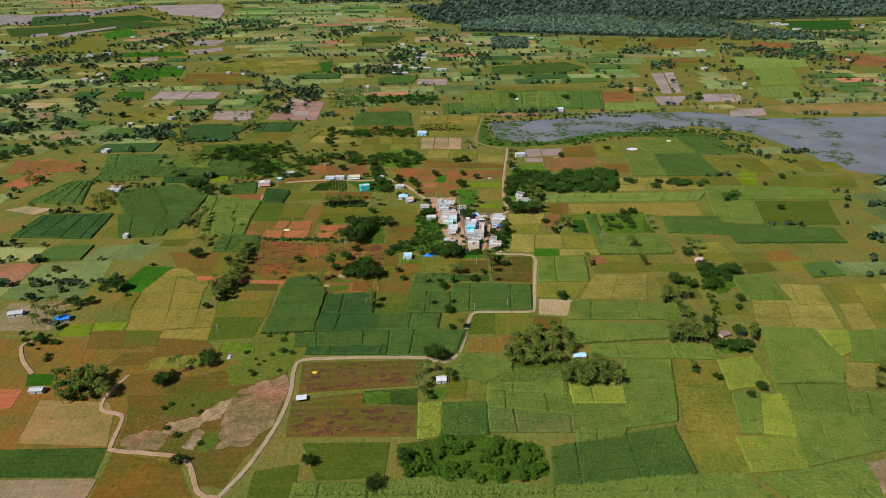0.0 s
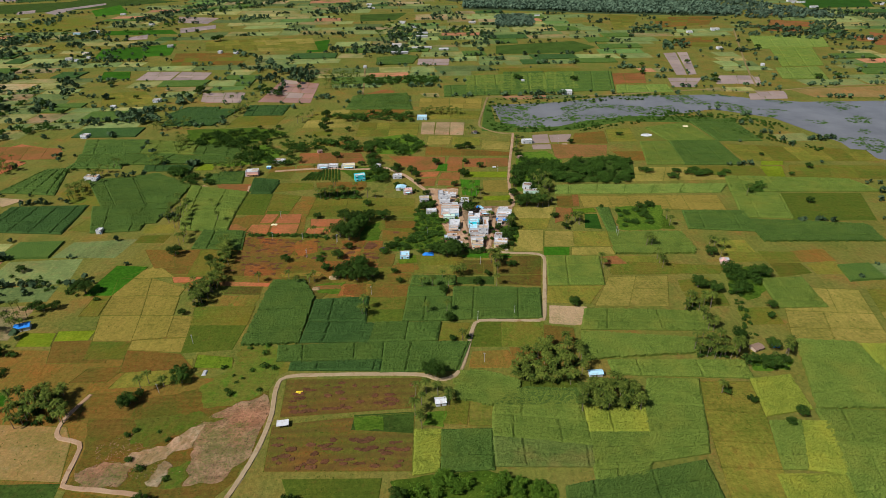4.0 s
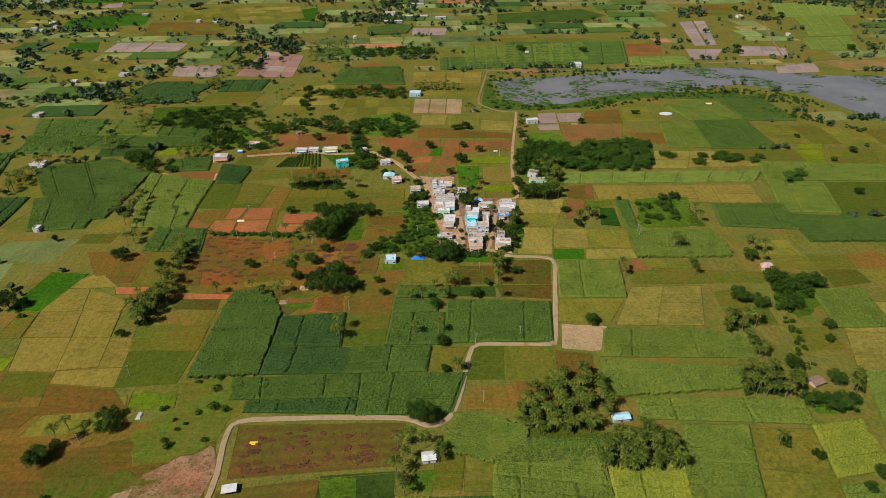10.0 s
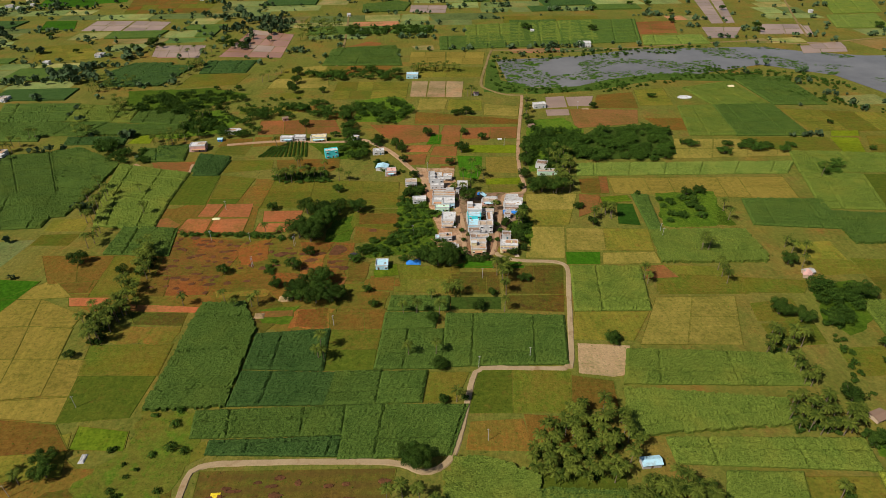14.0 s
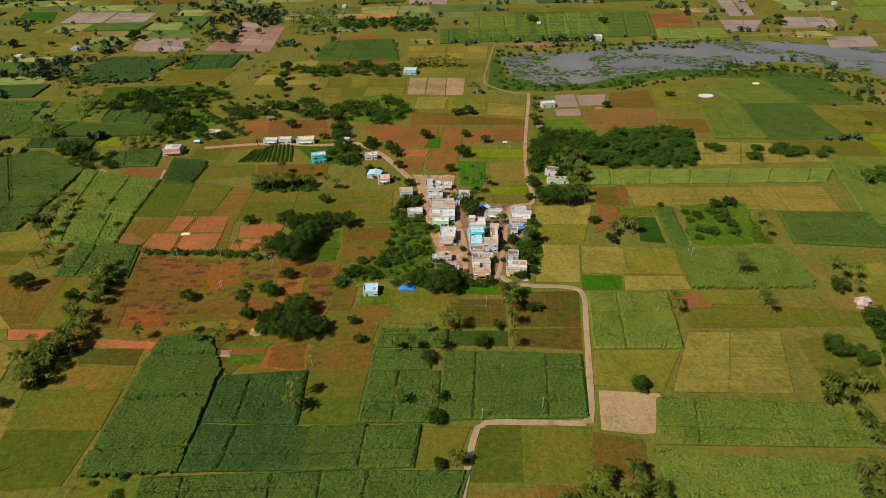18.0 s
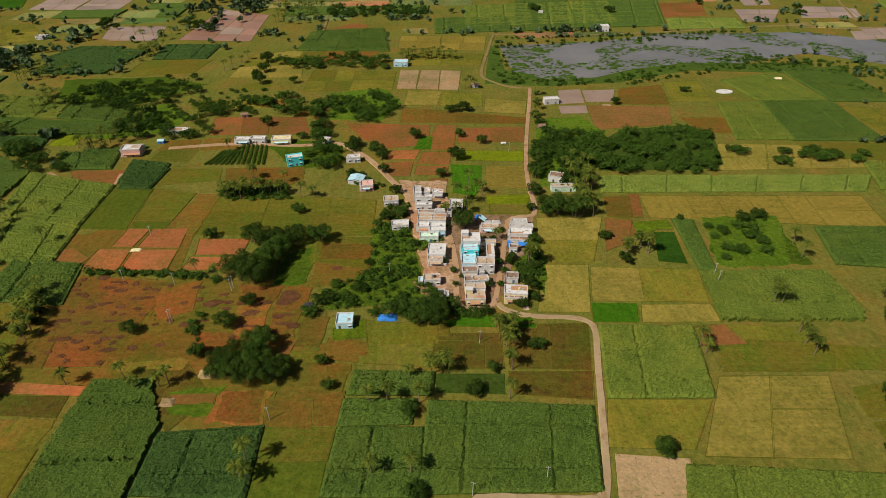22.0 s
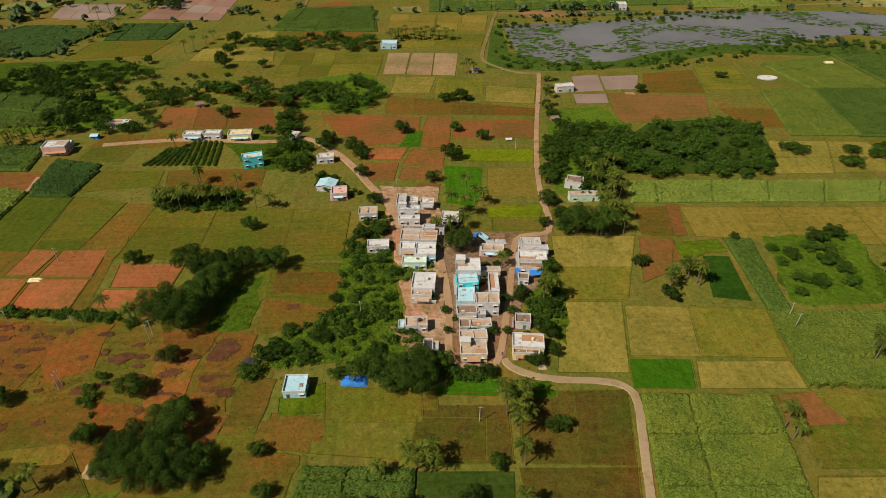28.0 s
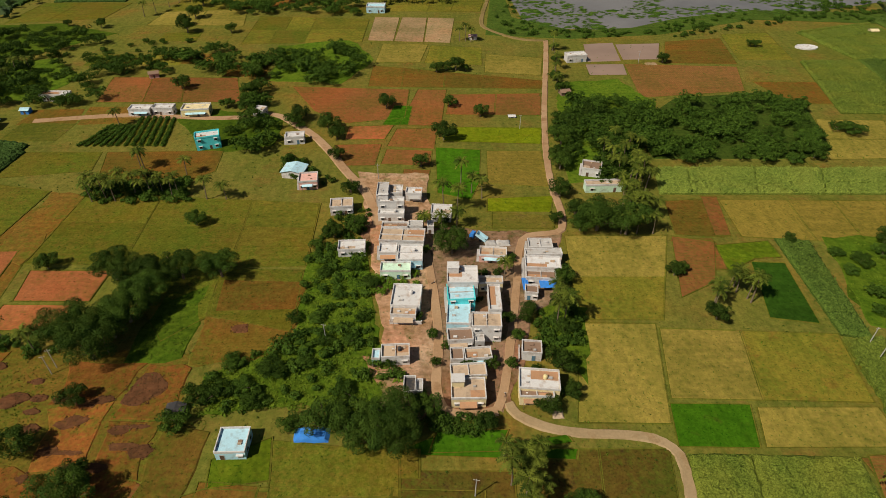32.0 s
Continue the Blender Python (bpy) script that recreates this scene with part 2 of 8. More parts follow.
VERGE = soil("bund_grass", (0.095, 0.105, 0.013), (0.11, 0.1, 0.016), (0.15, 0.1, 0.026))
CANES = {
    "cane": canopy("sugarcane", (0.022, 0.055, 0.007), (0.1, 0.15, 0.026), (0.09, 0.125, 0.018)),
    "cane_dark": canopy("dark_sugarcane", (0.014, 0.042, 0.008), (0.062, 0.11, 0.024), (0.05, 0.09, 0.018)),
    "cane_light": canopy("light_sugarcane", (0.052, 0.088, 0.01), (0.17, 0.215, 0.034), (0.18, 0.18, 0.026)),
    "cane_mixed": canopy("browning_sugarcane", (0.048, 0.082, 0.014), (0.14, 0.17, 0.036), (0.2, 0.14, 0.04)),
    # a lighter version of cane_light for plots on the right
    "cane_pale": canopy("pale_sugarcane", (0.07, 0.115, 0.016), (0.2, 0.25, 0.045), (0.2, 0.22, 0.04)),
    "cane_yellow": canopy("yellowing_sugarcane", (0.11, 0.14, 0.012), (0.26, 0.28, 0.035), (0.29, 0.26, 0.025)),
}
# far plots: air haze is mixed into the colours, paler and bluer
HAZED_SOILS = {
    "olive": soil("hazed_pasture", (0.179, 0.197, 0.064), (0.148, 0.189, 0.059), (0.202, 0.175, 0.064)),
    "yellow_grass": soil("hazed_dry_grass", (0.256, 0.229, 0.080), (0.217, 0.213, 0.071), (0.233, 0.175, 0.071)),
    "brown_grass": soil("hazed_fallow", (0.248, 0.183, 0.080), (0.186, 0.175, 0.064), (0.265, 0.158, 0.080)),
    "green": soil("hazed_green_crop", (0.105, 0.138, 0.042), (0.122, 0.15, 0.045), (0.15, 0.155, 0.045), calm=True),
    "tan": soil("hazed_stubble", (0.341, 0.245, 0.135), (0.295, 0.221, 0.107), (0.233, 0.189, 0.071)),
    "red": soil("hazed_red_soil", (0.373, 0.158, 0.089), (0.310, 0.151, 0.080), (0.248, 0.158, 0.071)),
    "bright": soil("hazed_paddy", (0.106, 0.184, 0.043), (0.124, 0.189, 0.050), (0.149, 0.177, 0.043), calm=True),
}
FLOODS = {"flood": water("flooded_field_water", (0.34, 0.235, 0.18), 0.25), "flood_red": water("red_muddy_water", (0.36, 0.19, 0.13), 0.25)}
# base grey raised to carry the sky reflection that the dim sky lacks
LAKE = water("lake_water", (0.178, 0.17, 0.168), 0.18, 0.12)
CONCRETE_ROAD = soil("concrete_road", (0.34, 0.25, 0.15), (0.3, 0.215, 0.125), (0.24, 0.155, 0.08), span=0.02, smooth=True)
DIRT_ROAD = soil("dirt_road", (0.36, 0.235, 0.145), (0.31, 0.19, 0.11), (0.24, 0.135, 0.07), span=0.02, smooth=True)
TRACK = soil("field_track", (0.21, 0.15, 0.065), (0.17, 0.125, 0.05), (0.13, 0.1, 0.03), span=0.02, smooth=True)
PALM_LEAF = leafage("palm_leaf", (0.015, 0.034, 0.004), (0.135, 0.16, 0.022), span=0.15, through=0.05)
BARK = plaster("bark", (0.16, 0.12, 0.085))
TREE_LEAF = leafage("tree_leaf", (0.013, 0.036, 0.005), (0.056, 0.094, 0.012), through=0.08)
BUSH_LEAF = leafage("bush_leaf", (0.018, 0.046, 0.006), (0.064, 0.115, 0.014), through=0.1)
VINE_LEAF = leafage("creeper_leaf", (0.045, 0.09, 0.008), (0.12, 0.165, 0.014), through=0.1)
BRIGHT_LEAF = leafage("bright_leaf", (0.045, 0.1, 0.008), (0.13, 0.22, 0.018))
# haze, and a lift against the wood's own shade, painted into the leaf colour
HAZED_WOOD_LEAF = leafage("hazed_woodland_leaf", (0.06, 0.1, 0.062), (0.12, 0.165, 0.1))
# leaves of distant trees, with the haze of distance put into their colour
HAZED_LEAF = leafage("hazed_leaf", (0.04, 0.075, 0.032), (0.085, 0.12, 0.052))
PAINT = {
    "white": plaster("white_limewash", (0.56, 0.555, 0.565), dirt=(0.28, 0.19, 0.14), amount=0.65), "cream": plaster("cream_paint", (0.66, 0.56, 0.34)),
    "pink": plaster("pink_paint", (0.62, 0.36, 0.32)), "yellow": plaster("yellow_paint", (0.72, 0.62, 0.33)),
    "cyan": plaster("turquoise_paint", (0.08, 0.64, 0.7), amount=0.2), "mint": plaster("mint_paint", (0.52, 0.72, 0.58)),
    "paleblue": plaster("pale_blue_paint", (0.38, 0.61, 0.73)), "grey": plaster("grey_cement", (0.4, 0.39, 0.39)),
    "tan": plaster("tan_roof_cement", (0.44, 0.33, 0.24), amount=0.7), "brown": plaster("brown_roof_cement", (0.22, 0.14, 0.1), amount=0.7),
    "rust": plaster("rust_brown_tiles", (0.4, 0.22, 0.125), amount=0.6),
    "black": plaster("black_sheet", (0.035, 0.035, 0.04)), "blue": plaster("blue_tarpaulin", (0.03, 0.2, 0.62), amount=0.1),
}
DARK_DOOR = plaster("dark_wooden_door", (0.1, 0.06, 0.04))
BLUE_DOOR = plaster("blue_painted_door", (0.06, 0.16, 0.25))
PANE, pane_nt, pane_bsdf = start("window_glass", 0.1, 0.5)
pane_bsdf.inputs["Base Color"].default_value = (0.02, 0.025, 0.03, 1)


# ---- building helpers ----
rng = np.random.default_rng(7)


def mesh_of(name, verts, faces, material):
    me = bpy.data.meshes.new(name)
    me.from_pydata([tuple(map(float, v)) for v in verts], [], faces)
    me.materials.append(material)
    return me


def quads_mesh(name, verts, material, weld=False):
    """A mesh of loose quads or triangles from an array of n x corners x 3 places; welded, neighbours share their corners."""
    if weld:
        v = np.ascontiguousarray(verts, np.float32).reshape(-1, 3)
        _, first, at = np.unique(np.round(v, 3), axis=0, return_index=True, return_inverse=True)
        return mesh_of(name, v[first], at.reshape(len(verts), -1).tolist(), material)
    corners = np.shape(verts)[1]
    v = np.ascontiguousarray(verts, np.float32).reshape(-1, 3)
    n = len(v) // corners
    me = bpy.data.meshes.new(name)
    me.vertices.add(len(v))
    me.vertices.foreach_set("co", v.ravel())
    me.loops.add(len(v))
    me.loops.foreach_set("vertex_index", np.arange(len(v), dtype=np.int32))
    me.polygons.add(n)
    me.polygons.foreach_set("loop_start", np.arange(0, len(v), corners, dtype=np.int32))
    me.materials.append(material)
    me.update(calc_edges=True)
    return me


def part(name, me, parent, label=""):
    ob = new(name, me)
    ob.parent = parent
    return tagged(ob, label) if label else ob


def box(bm, x0, x1, y0, y1, z0, z1):
    v = [bm.verts.new((x, y, z)) for z in (z0, z1) for x, y in ((x0, y0), (x1, y0), (x1, y1), (x0, y1))]
    for f in ((0, 3, 2, 1), (4, 5, 6, 7), (0, 1, 5, 4), (1, 2, 6, 5), (2, 3, 7, 6), (3, 0, 4, 7)):
        bm.faces.new([v[i] for i in f])


def boxes(name, material, *dims):
    bm = bmesh.new()
    for d in dims:
        box(bm, *d)
    me = bpy.data.meshes.new(name)
    bm.to_mesh(me)
    bm.free()
    me.materials.append(material)
    return me


def inside(px, py, poly):
    """Which of the places lie in the polygon."""
    hit = np.zeros(np.shape(px), bool)
    for (x0, y0), (x1, y1) in zip(poly, poly[1:] + poly[:1]):
        if y0 != y1:
            hit ^= ((y0 > py) != (y1 > py)) & (px < (x1 - x0) * (py - y0) / (y1 - y0) + x0)
    return hit


def inset(poly, d):
    c = np.mean(poly, axis=0)
    out = []
    for p in poly:
        v = np.subtract(p, c)
        out.append(tuple(c + v * max(0.2, 1 - d * 1.3 / np.linalg.norm(v))))
    return out


def counter(poly):
    """The polygon, run round counter-clockwise."""
    s = sum(a[0] * b[1] - b[0] * a[1] for a, b in zip(poly, poly[1:] + poly[:1]))
    return list(poly) if s > 0 else list(poly)[::-1]


# ---- ground ----
def big_sheet():
    n = 40
    axis = np.linspace(-6000, 6000, n + 1)
    verts = [(x, y, 0) for y in axis for x in axis]
    faces = [(j * (n + 1) + i, j * (n + 1) + i + 1, (j + 1) * (n + 1) + i + 1, (j + 1) * (n + 1) + i) for j in range(n) for i in range(n)]
    tagged(new("ground", mesh_of("ground", verts, faces, EARTH)), "flat farmland of green and brown rough grass", "ground", kind="structure")


big_sheet()
PLOTS = []
LABELS = {
    "olive": "olive-green grass plot", "lush": "lush bright green undergrowth", "red_grass": "reddish earth plot with sparse grass", "low_green": "low dark green crop", "brown_grass": "plot of browned grass on red earth",
    "yellow_grass": "yellowing grass plot", "straw": "straw-coloured dry grazed grass", "tan_grass": "tan dry grass plot",
    "ripe_paddy": "golden ripe paddy plot", "stubble": "harvested stubble plot on tan earth", "rust_grass": "rust-coloured grass plot",
    "red_soil": "bare red-brown tilled soil plot", "pale_red": "freshly tilled pale red soil plot", "red_rows": "ploughed red soil with furrows",
    "red_patchy": "red soil plot with dark weed patches", "red_weedy": "bare red earth with thin green weeds", "brown_rows": "brown plot with rows of dark weeds", "brown_weeds": "brown weedy fallow plot",
    "dark_weeds": "fallow plot with dark weeds", "dry_pink": "dry pinkish tilled soil plot", "ploughed_tan": "ploughed tan soil plot",
    "pale_earth": "bare patch of pale stony earth", "rubble": "rough broken pinkish earth and rubble", "paddy": "bright green young paddy plot",
    "yellow_crop": "yellow-green flowering crop plot", "yard": "trodden red-brown earth between the houses", "tall_green": "tall dark green fodder crop", "smooth_green": "even mid-green grass plot", "young_green": "bright green young crop plot", "weedy": "waste ground grown over with bright green weeds", "cane_mixed": "light green sugarcane crop with browned patches", "woodland_floor": "dark green scrub under far woodland", "flood": "flooded paddy plot with pinkish water",
    "flood_red": "flooded plot with red muddy water", "cane": "tall green sugarcane crop in beds", "cane_dark": "dense dark green sugarcane crop",
    "cane_light": "light green sugarcane crop", "cane_pale": "pale green sugarcane crop", "cane_yellow": "yellowing sugarcane crop", "crop_rows": "dark green bushes planted in straight rows",
}


def slab(name, poly, z, material):
    """A plot: its top at z, its edges sloping down into the ground."""
    n = len(poly)
    low = [(x, y, -0.05) for x, y in counter(poly)]
    high = [(x, y, z) for x, y in inset(counter(poly), 0.4)]
    return mesh_of(name, low + high, [tuple(range(n, 2 * n))] + [(i, (i + 1) % n, n + (i + 1) % n, n + i) for i in range(n)], material)


def bund(poly, w=0.45, h=0.22):
    """The low grassy ridge round a plot."""
    n, poly = len(poly), counter(poly)
    rings = [[(x, y, z) for x, y in inset(poly, d)] for d, z in ((-w, -0.05), (-w * 0.4, h), (w * 0.4, h * 0.9), (w, -0.05))]
    faces = [(r * n + i, r * n + (i + 1) % n, (r + 1) * n + (i + 1) % n, (r + 1) * n + i) for r in range(3) for i in range(n)]
    return mesh_of("bund", sum(rings, []), faces, VERGE)


def cane_mesh(name, poly, material, height, step):
    """The top of a tall crop as a rough closed canopy, with ragged sides down to the ground and the gaps between its beds."""
    poly = counter(poly)
    if len(poly) == 4:
        return cane_quad(name, [np.array(p) for p in poly], material, height, step)
    a, b = np.array(poly[0]), np.array(poly[1])
    u = (b - a) / np.linalg.norm(b - a)
    v = np.array((-u[1], u[0]))
    rel = np.array([(np.dot(np.subtract(p, a), u), np.dot(np.subtract(p, a), v)) for p in poly])
    lo, hi = rel.min(0), rel.max(0)
    n, m = (np.ceil((hi - lo) / step).astype(int) + 1)
    gi, gj = np.meshgrid(np.arange(n), np.arange(m), indexing="ij")
    s = lo[0] + gi * step + rng.uniform(-0.42, 0.42, gi.shape) * step
    t = lo[1] + gj * step + rng.uniform(-0.42, 0.42, gi.shape) * step
    x, y = a[0] + s * u[0] + t * v[0], a[1] + s * u[1] + t * v[1]
    keep = inside(x, y, poly)
    bed = 18 + 9 * rng.random()
    gap = np.abs(((t - lo[1]) / bed) % 1 - 0.5) * bed < 0.55 * step
    z = height * (0.78 + 0.28 * rng.random(gi.shape)) + 0.25 * np.sin(x * 0.11) * np.cos(y * 0.13)
    z = np.where(gap, z * 0.36, z)
    idx = -np.ones(gi.shape, int)
    idx[keep] = np.arange(keep.sum())
    cells = keep[:-1, :-1] & keep[1:, :-1] & keep[1:, 1:] & keep[:-1, 1:]
    q = np.stack([idx[:-1, :-1][cells], idx[1:, :-1][cells], idx[1:, 1:][cells], idx[:-1, 1:][cells]], 1)
    if not len(q):
        return None
    edges = np.concatenate([q[:, [k, (k + 1) % 4]] for k in range(4)])
    key = np.sort(edges, 1)
    _, inv, count = np.unique(key, axis=0, return_inverse=True, return_counts=True)
    rim = edges[count[inv.ravel()] == 1]
    verts = np.stack([x[keep], y[keep], z[keep]], 1)
    foot = verts.copy()
    foot[:, 2] = 0
    k = len(verts)
    sides = np.stack([rim[:, 1], rim[:, 0], rim[:, 0] + k, rim[:, 1] + k], 1)
    allv = np.concatenate([verts, foot])
    used = np.unique(np.concatenate([q.ravel(), sides.ravel()]))
    new_of = np.zeros(len(allv), int)
    new_of[used] = np.arange(len(used))
    return mesh_of(name, allv[used], new_of[np.concatenate([q, sides])].tolist(), material)


def cane_quad(name, corners, material, height, step):
    """The same over a plot with four corners, with clean ragged edges."""
    a, b, c, d = corners
    n = max(3, int(max(np.linalg.norm(b - a), np.linalg.norm(c - d)) / step))
    m = max(3, int(max(np.linalg.norm(d - a), np.linalg.norm(c - b)) / step))
    gi, gj = np.meshgrid(np.arange(n + 1), np.arange(m + 1), indexing="ij")
    inner = (gi > 0) & (gi < n) & (gj > 0) & (gj < m)
    u = (gi + np.where(inner, rng.uniform(-0.42, 0.42, gi.shape), rng.uniform(-0.15, 0.15, gi.shape))) / n
    v = (gj + np.where(inner, rng.uniform(-0.42, 0.42, gi.shape), rng.uniform(-0.15, 0.15, gi.shape))) / m
    at = ((1 - u) * (1 - v))[..., None] * a + (u * (1 - v))[..., None] * b + (u * v)[..., None] * c + ((1 - u) * v)[..., None] * d
    z = height * (0.76 + 0.3 * rng.random(gi.shape)) + 0.2 * np.sin(at[..., 0] * 0.11) * np.cos(at[..., 1] * 0.13)
    bed = max(4, int((16 + 8 * rng.random()) / step))
    cross = max(8, int((26 + 12 * rng.random()) / step))
    z = np.where((gj % bed == bed // 2) | ((gi % cross == cross // 2) & (n > cross)) | ~inner, z * 0.45, z)
    top = np.concatenate([at, z[..., None]], 2).reshape(-1, 3)
    idx = (gi * (m + 1) + gj)
    q = np.stack([idx[:-1, :-1], idx[1:, :-1], idx[1:, 1:], idx[:-1, 1:]], -1).reshape(-1, 4)
    rim = np.concatenate([idx[:, 0], idx[-1, 1:], idx[-2::-1, -1], idx[0, -2:0:-1]])
    foot = top[rim] * (1, 1, 0)
    k, r = len(top), len(rim)
    sides = [(rim[(i + 1) % r], rim[i], k + i, k + (i + 1) % r) for i in range(r)]
    return mesh_of(name, np.concatenate([top, foot]), q.tolist() + [tuple(map(int, f)) for f in sides], material)


def ragged(poly, step=4.0, off=1.3):
    """The outline with uneven edges, for ground that nobody ploughs."""
    out = []
    for a, b in zip(poly, poly[1:] + poly[:1]):
        n = max(1, int(math.dist(a, b) / step))
        for k in range(n):
            x, y = a[0] + (b[0] - a[0]) * k / n, a[1] + (b[1] - a[1]) * k / n
            out.append((x + off * noise.noise((x * 0.52 / step, y * 0.52 / step, 5.0)) * 2.2, y + off * noise.noise((x * 0.52 / step, y * 0.52 / step, 9.0)) * 2.2))
    return out


RAGGED = ("lush", "rubble", "pale_earth", "weedy", "red_weedy", "yard", "red_grass")
SPLIT = {"flood": "flood", "flood_red": "flood", "olive": "yellow_grass", "yellow_grass": "olive", "straw": "yellow_grass", "ripe_paddy": "ripe_paddy", "brown_grass": "olive", "tan_grass": "straw", "red_grass": "brown_grass", "brown_weeds": "brown_weeds", "red_soil": "red_soil"}


def field(kind, *corners, inner=False):
    poly = counter([tuple(map(float, c)) for c in corners])
    if kind in SPLIT and len(poly) == 4:
        a, b, c, d = [np.array(p) for p in poly]
        wide, deep = np.linalg.norm(b - a) + np.linalg.norm(c - d), np.linalg.norm(d - a) + np.linalg.norm(c - b)
        if wide * deep / 4 > 950:
            f = rng.uniform(0.4, 0.6)
            if wide > deep:
                e, g = a + (b - a) * f, d + (c - d) * f
                halves = ((a, e, g, d), (e, b, c, g))
            else:
                e, g = a + (d - a) * f, b + (c - b) * f
                halves = ((a, b, g, e), (e, g, c, d))
            for half in halves:
                field(SPLIT[kind] if rng.random() < 0.14 else kind, *half, inner=True)
            return
    poly = inset(poly, -0.3)
    PLOTS.append(poly)
    z = 0.05 + 0.0003 * len(PLOTS) + (0.06 if kind in ("rubble", "pale_earth", "patch") else 0.0)
    if kind in CANES:
        near = min(math.hypot(x + 40, y) for x, y in poly) < 420
        me = cane_mesh("sugarcane_field", inset(poly, -1.0), CANES[kind], 1.9, 1.1 if near else 2.0)
        if me is None:
            return
        ob = tagged(new("sugarcane_field", me), LABELS[kind], "crop field", "fields", "stuff")
    elif kind == "crop_rows":
        crop_rows(poly)
        return
    else:
        ob = new("flooded_field" if kind in FLOODS else "field_plot", slab("field_plot", ragged(poly, 2.6, 1.3) if kind in ("pale_earth", "rubble", "weedy") else ragged(poly) if kind in RAGGED else poly, z, FLOODS.get(kind) or SOILS[kind]))
        tagged(ob, LABELS[kind], "field", "fields", "structure")
    if kind not in RAGGED + ("low_green", "smooth_green", "woodland_floor"):
        part("bund", bund(poly, 0.3, z + 0.05) if kind not in CANES else bund(poly, 0.5, 0.12), ob)
    if kind in CANES and near:
        part("leaves", cane_leaves(poly, CANES[kind]), ob)


def cane_leaves(poly, material):
    """Arching leaf blades that stand out of the canopy."""
    a = np.array(poly)
    lo, hi = a.min(0), a.max(0)
    p = rng.uniform(lo, hi, (int(np.prod(hi - lo) * 1.5), 2))
    p = p[inside(p[:, 0], p[:, 1], poly)]
    n = len(p)
    az, lean = rng.uniform(0, math.tau, n), rng.uniform(0.3, 1.0, n)
    d = np.stack([np.cos(az) * lean, np.sin(az) * lean, np.full(n, 0.5)], 1)
    w = np.stack([-np.sin(az), np.cos(az), np.zeros(n)], 1) * rng.uniform(0.12, 0.3, (n, 1))
    foot = np.concatenate([p, rng.uniform(1.4, 1.9, (n, 1))], 1)
    return quads_mesh("leaves", np.stack([foot - w, foot + w, foot + d * rng.uniform(0.6, 1.3, (n, 1))], 1), material)


def leaf_quads(lumps, n, size, gen, up=0.3, corners=3):
    """n leafy clumps on the skins of the lumps (x, y, z, rx, ry, rz), facing outwards."""
    lumps = np.array(lumps, float)
    area = lumps[:, 3] * lumps[:, 4] + lumps[:, 3] * lumps[:, 5]
    pick = gen.choice(len(lumps), n, p=area / area.sum())
    d = gen.normal(size=(n, 3))
    d[:, 2] = d[:, 2] + up
    d /= np.linalg.norm(d, axis=1)[:, None]
    at = lumps[pick, :3] + d * lumps[pick, 3:] * gen.uniform(0.78, 1.05, (n, 1))
    normal = d + gen.normal(size=(n, 3)) * 0.32
    normal /= np.linalg.norm(normal, axis=1)[:, None]
    side = np.cross(normal, gen.normal(size=(n, 3)))
    side /= np.linalg.norm(side, axis=1)[:, None]
    other = np.cross(normal, side)
    s = size * gen.uniform(0.55, 1.3, (n, 1))
    bend = normal * s * gen.uniform(-0.35, 0.1, (n, 1))
    return np.stack([at - side * s - other * s * 0.6 + bend, at + side * s * 0.7 - other * s, at + side * s + other * s * 0.7 + bend, at - side * s * 0.5 + other * s][:corners], 1)


def tube(points, radii, sides=6):
    """Quads of a tapered limb along the points."""
    rings = []
    for p, r in zip(points, radii):
        rings.append([(p[0] + r * math.cos(k * math.tau / sides), p[1] + r * math.sin(k * math.tau / sides), p[2]) for k in range(sides)])
    return [(rings[i][k], rings[i][(k + 1) % sides], rings[i + 1][(k + 1) % sides], rings[i + 1][k]) for i in range(len(rings) - 1) for k in range(sides)]


def palm_parts(gen, h=8.5, r=3.6, fronds=20):
    """A leaning trunk and arching fronds: leaflets on both sides of each midrib, the lowest hanging."""
    lean = gen.uniform(-0.9, 0.9, 2)
    pts = [(lean[0] * (k / 5) ** 1.6, lean[1] * (k / 5) ** 1.6, h * k / 5) for k in range(6)]
    trunk = np.array(tube(pts, (0.3, 0.21, 0.18, 0.17, 0.16, 0.15)))
    top = np.array(pts[-1])
    tris = []
    for k in range(fronds):
        az = k * 2.4 + gen.uniform(-0.3, 0.3)
        out = np.array((math.cos(az), math.sin(az), 0))
        side = np.array((-math.sin(az), math.cos(az), 0))
        rise, length = 0.95 - 1.05 * k / fronds + gen.uniform(-0.15, 0.15), r * gen.uniform(0.88, 1.15)
        steps = np.linspace(0.04, 1, 8)
        line = [top + out * length * s * (1 - 0.15 * s) + np.array((0, 0, length * (rise * s - (0.45 + 0.45 * max(rise, 0)) * s * s))) for s in steps]
        for i in range(7):
            for sign in (-1, 1):
                reach = 0.82 * r / 3.6 * math.sin(math.pi * (0.2 + 0.72 * steps[i])) * gen.uniform(0.8, 1.15)
                tip = line[i] + side * sign * reach + out * reach * 0.75 - np.array((0, 0, reach * gen.uniform(0.15, 0.55)))
                tris.append((line[i], line[i + 1], tip))
    return trunk, np.array(tris)


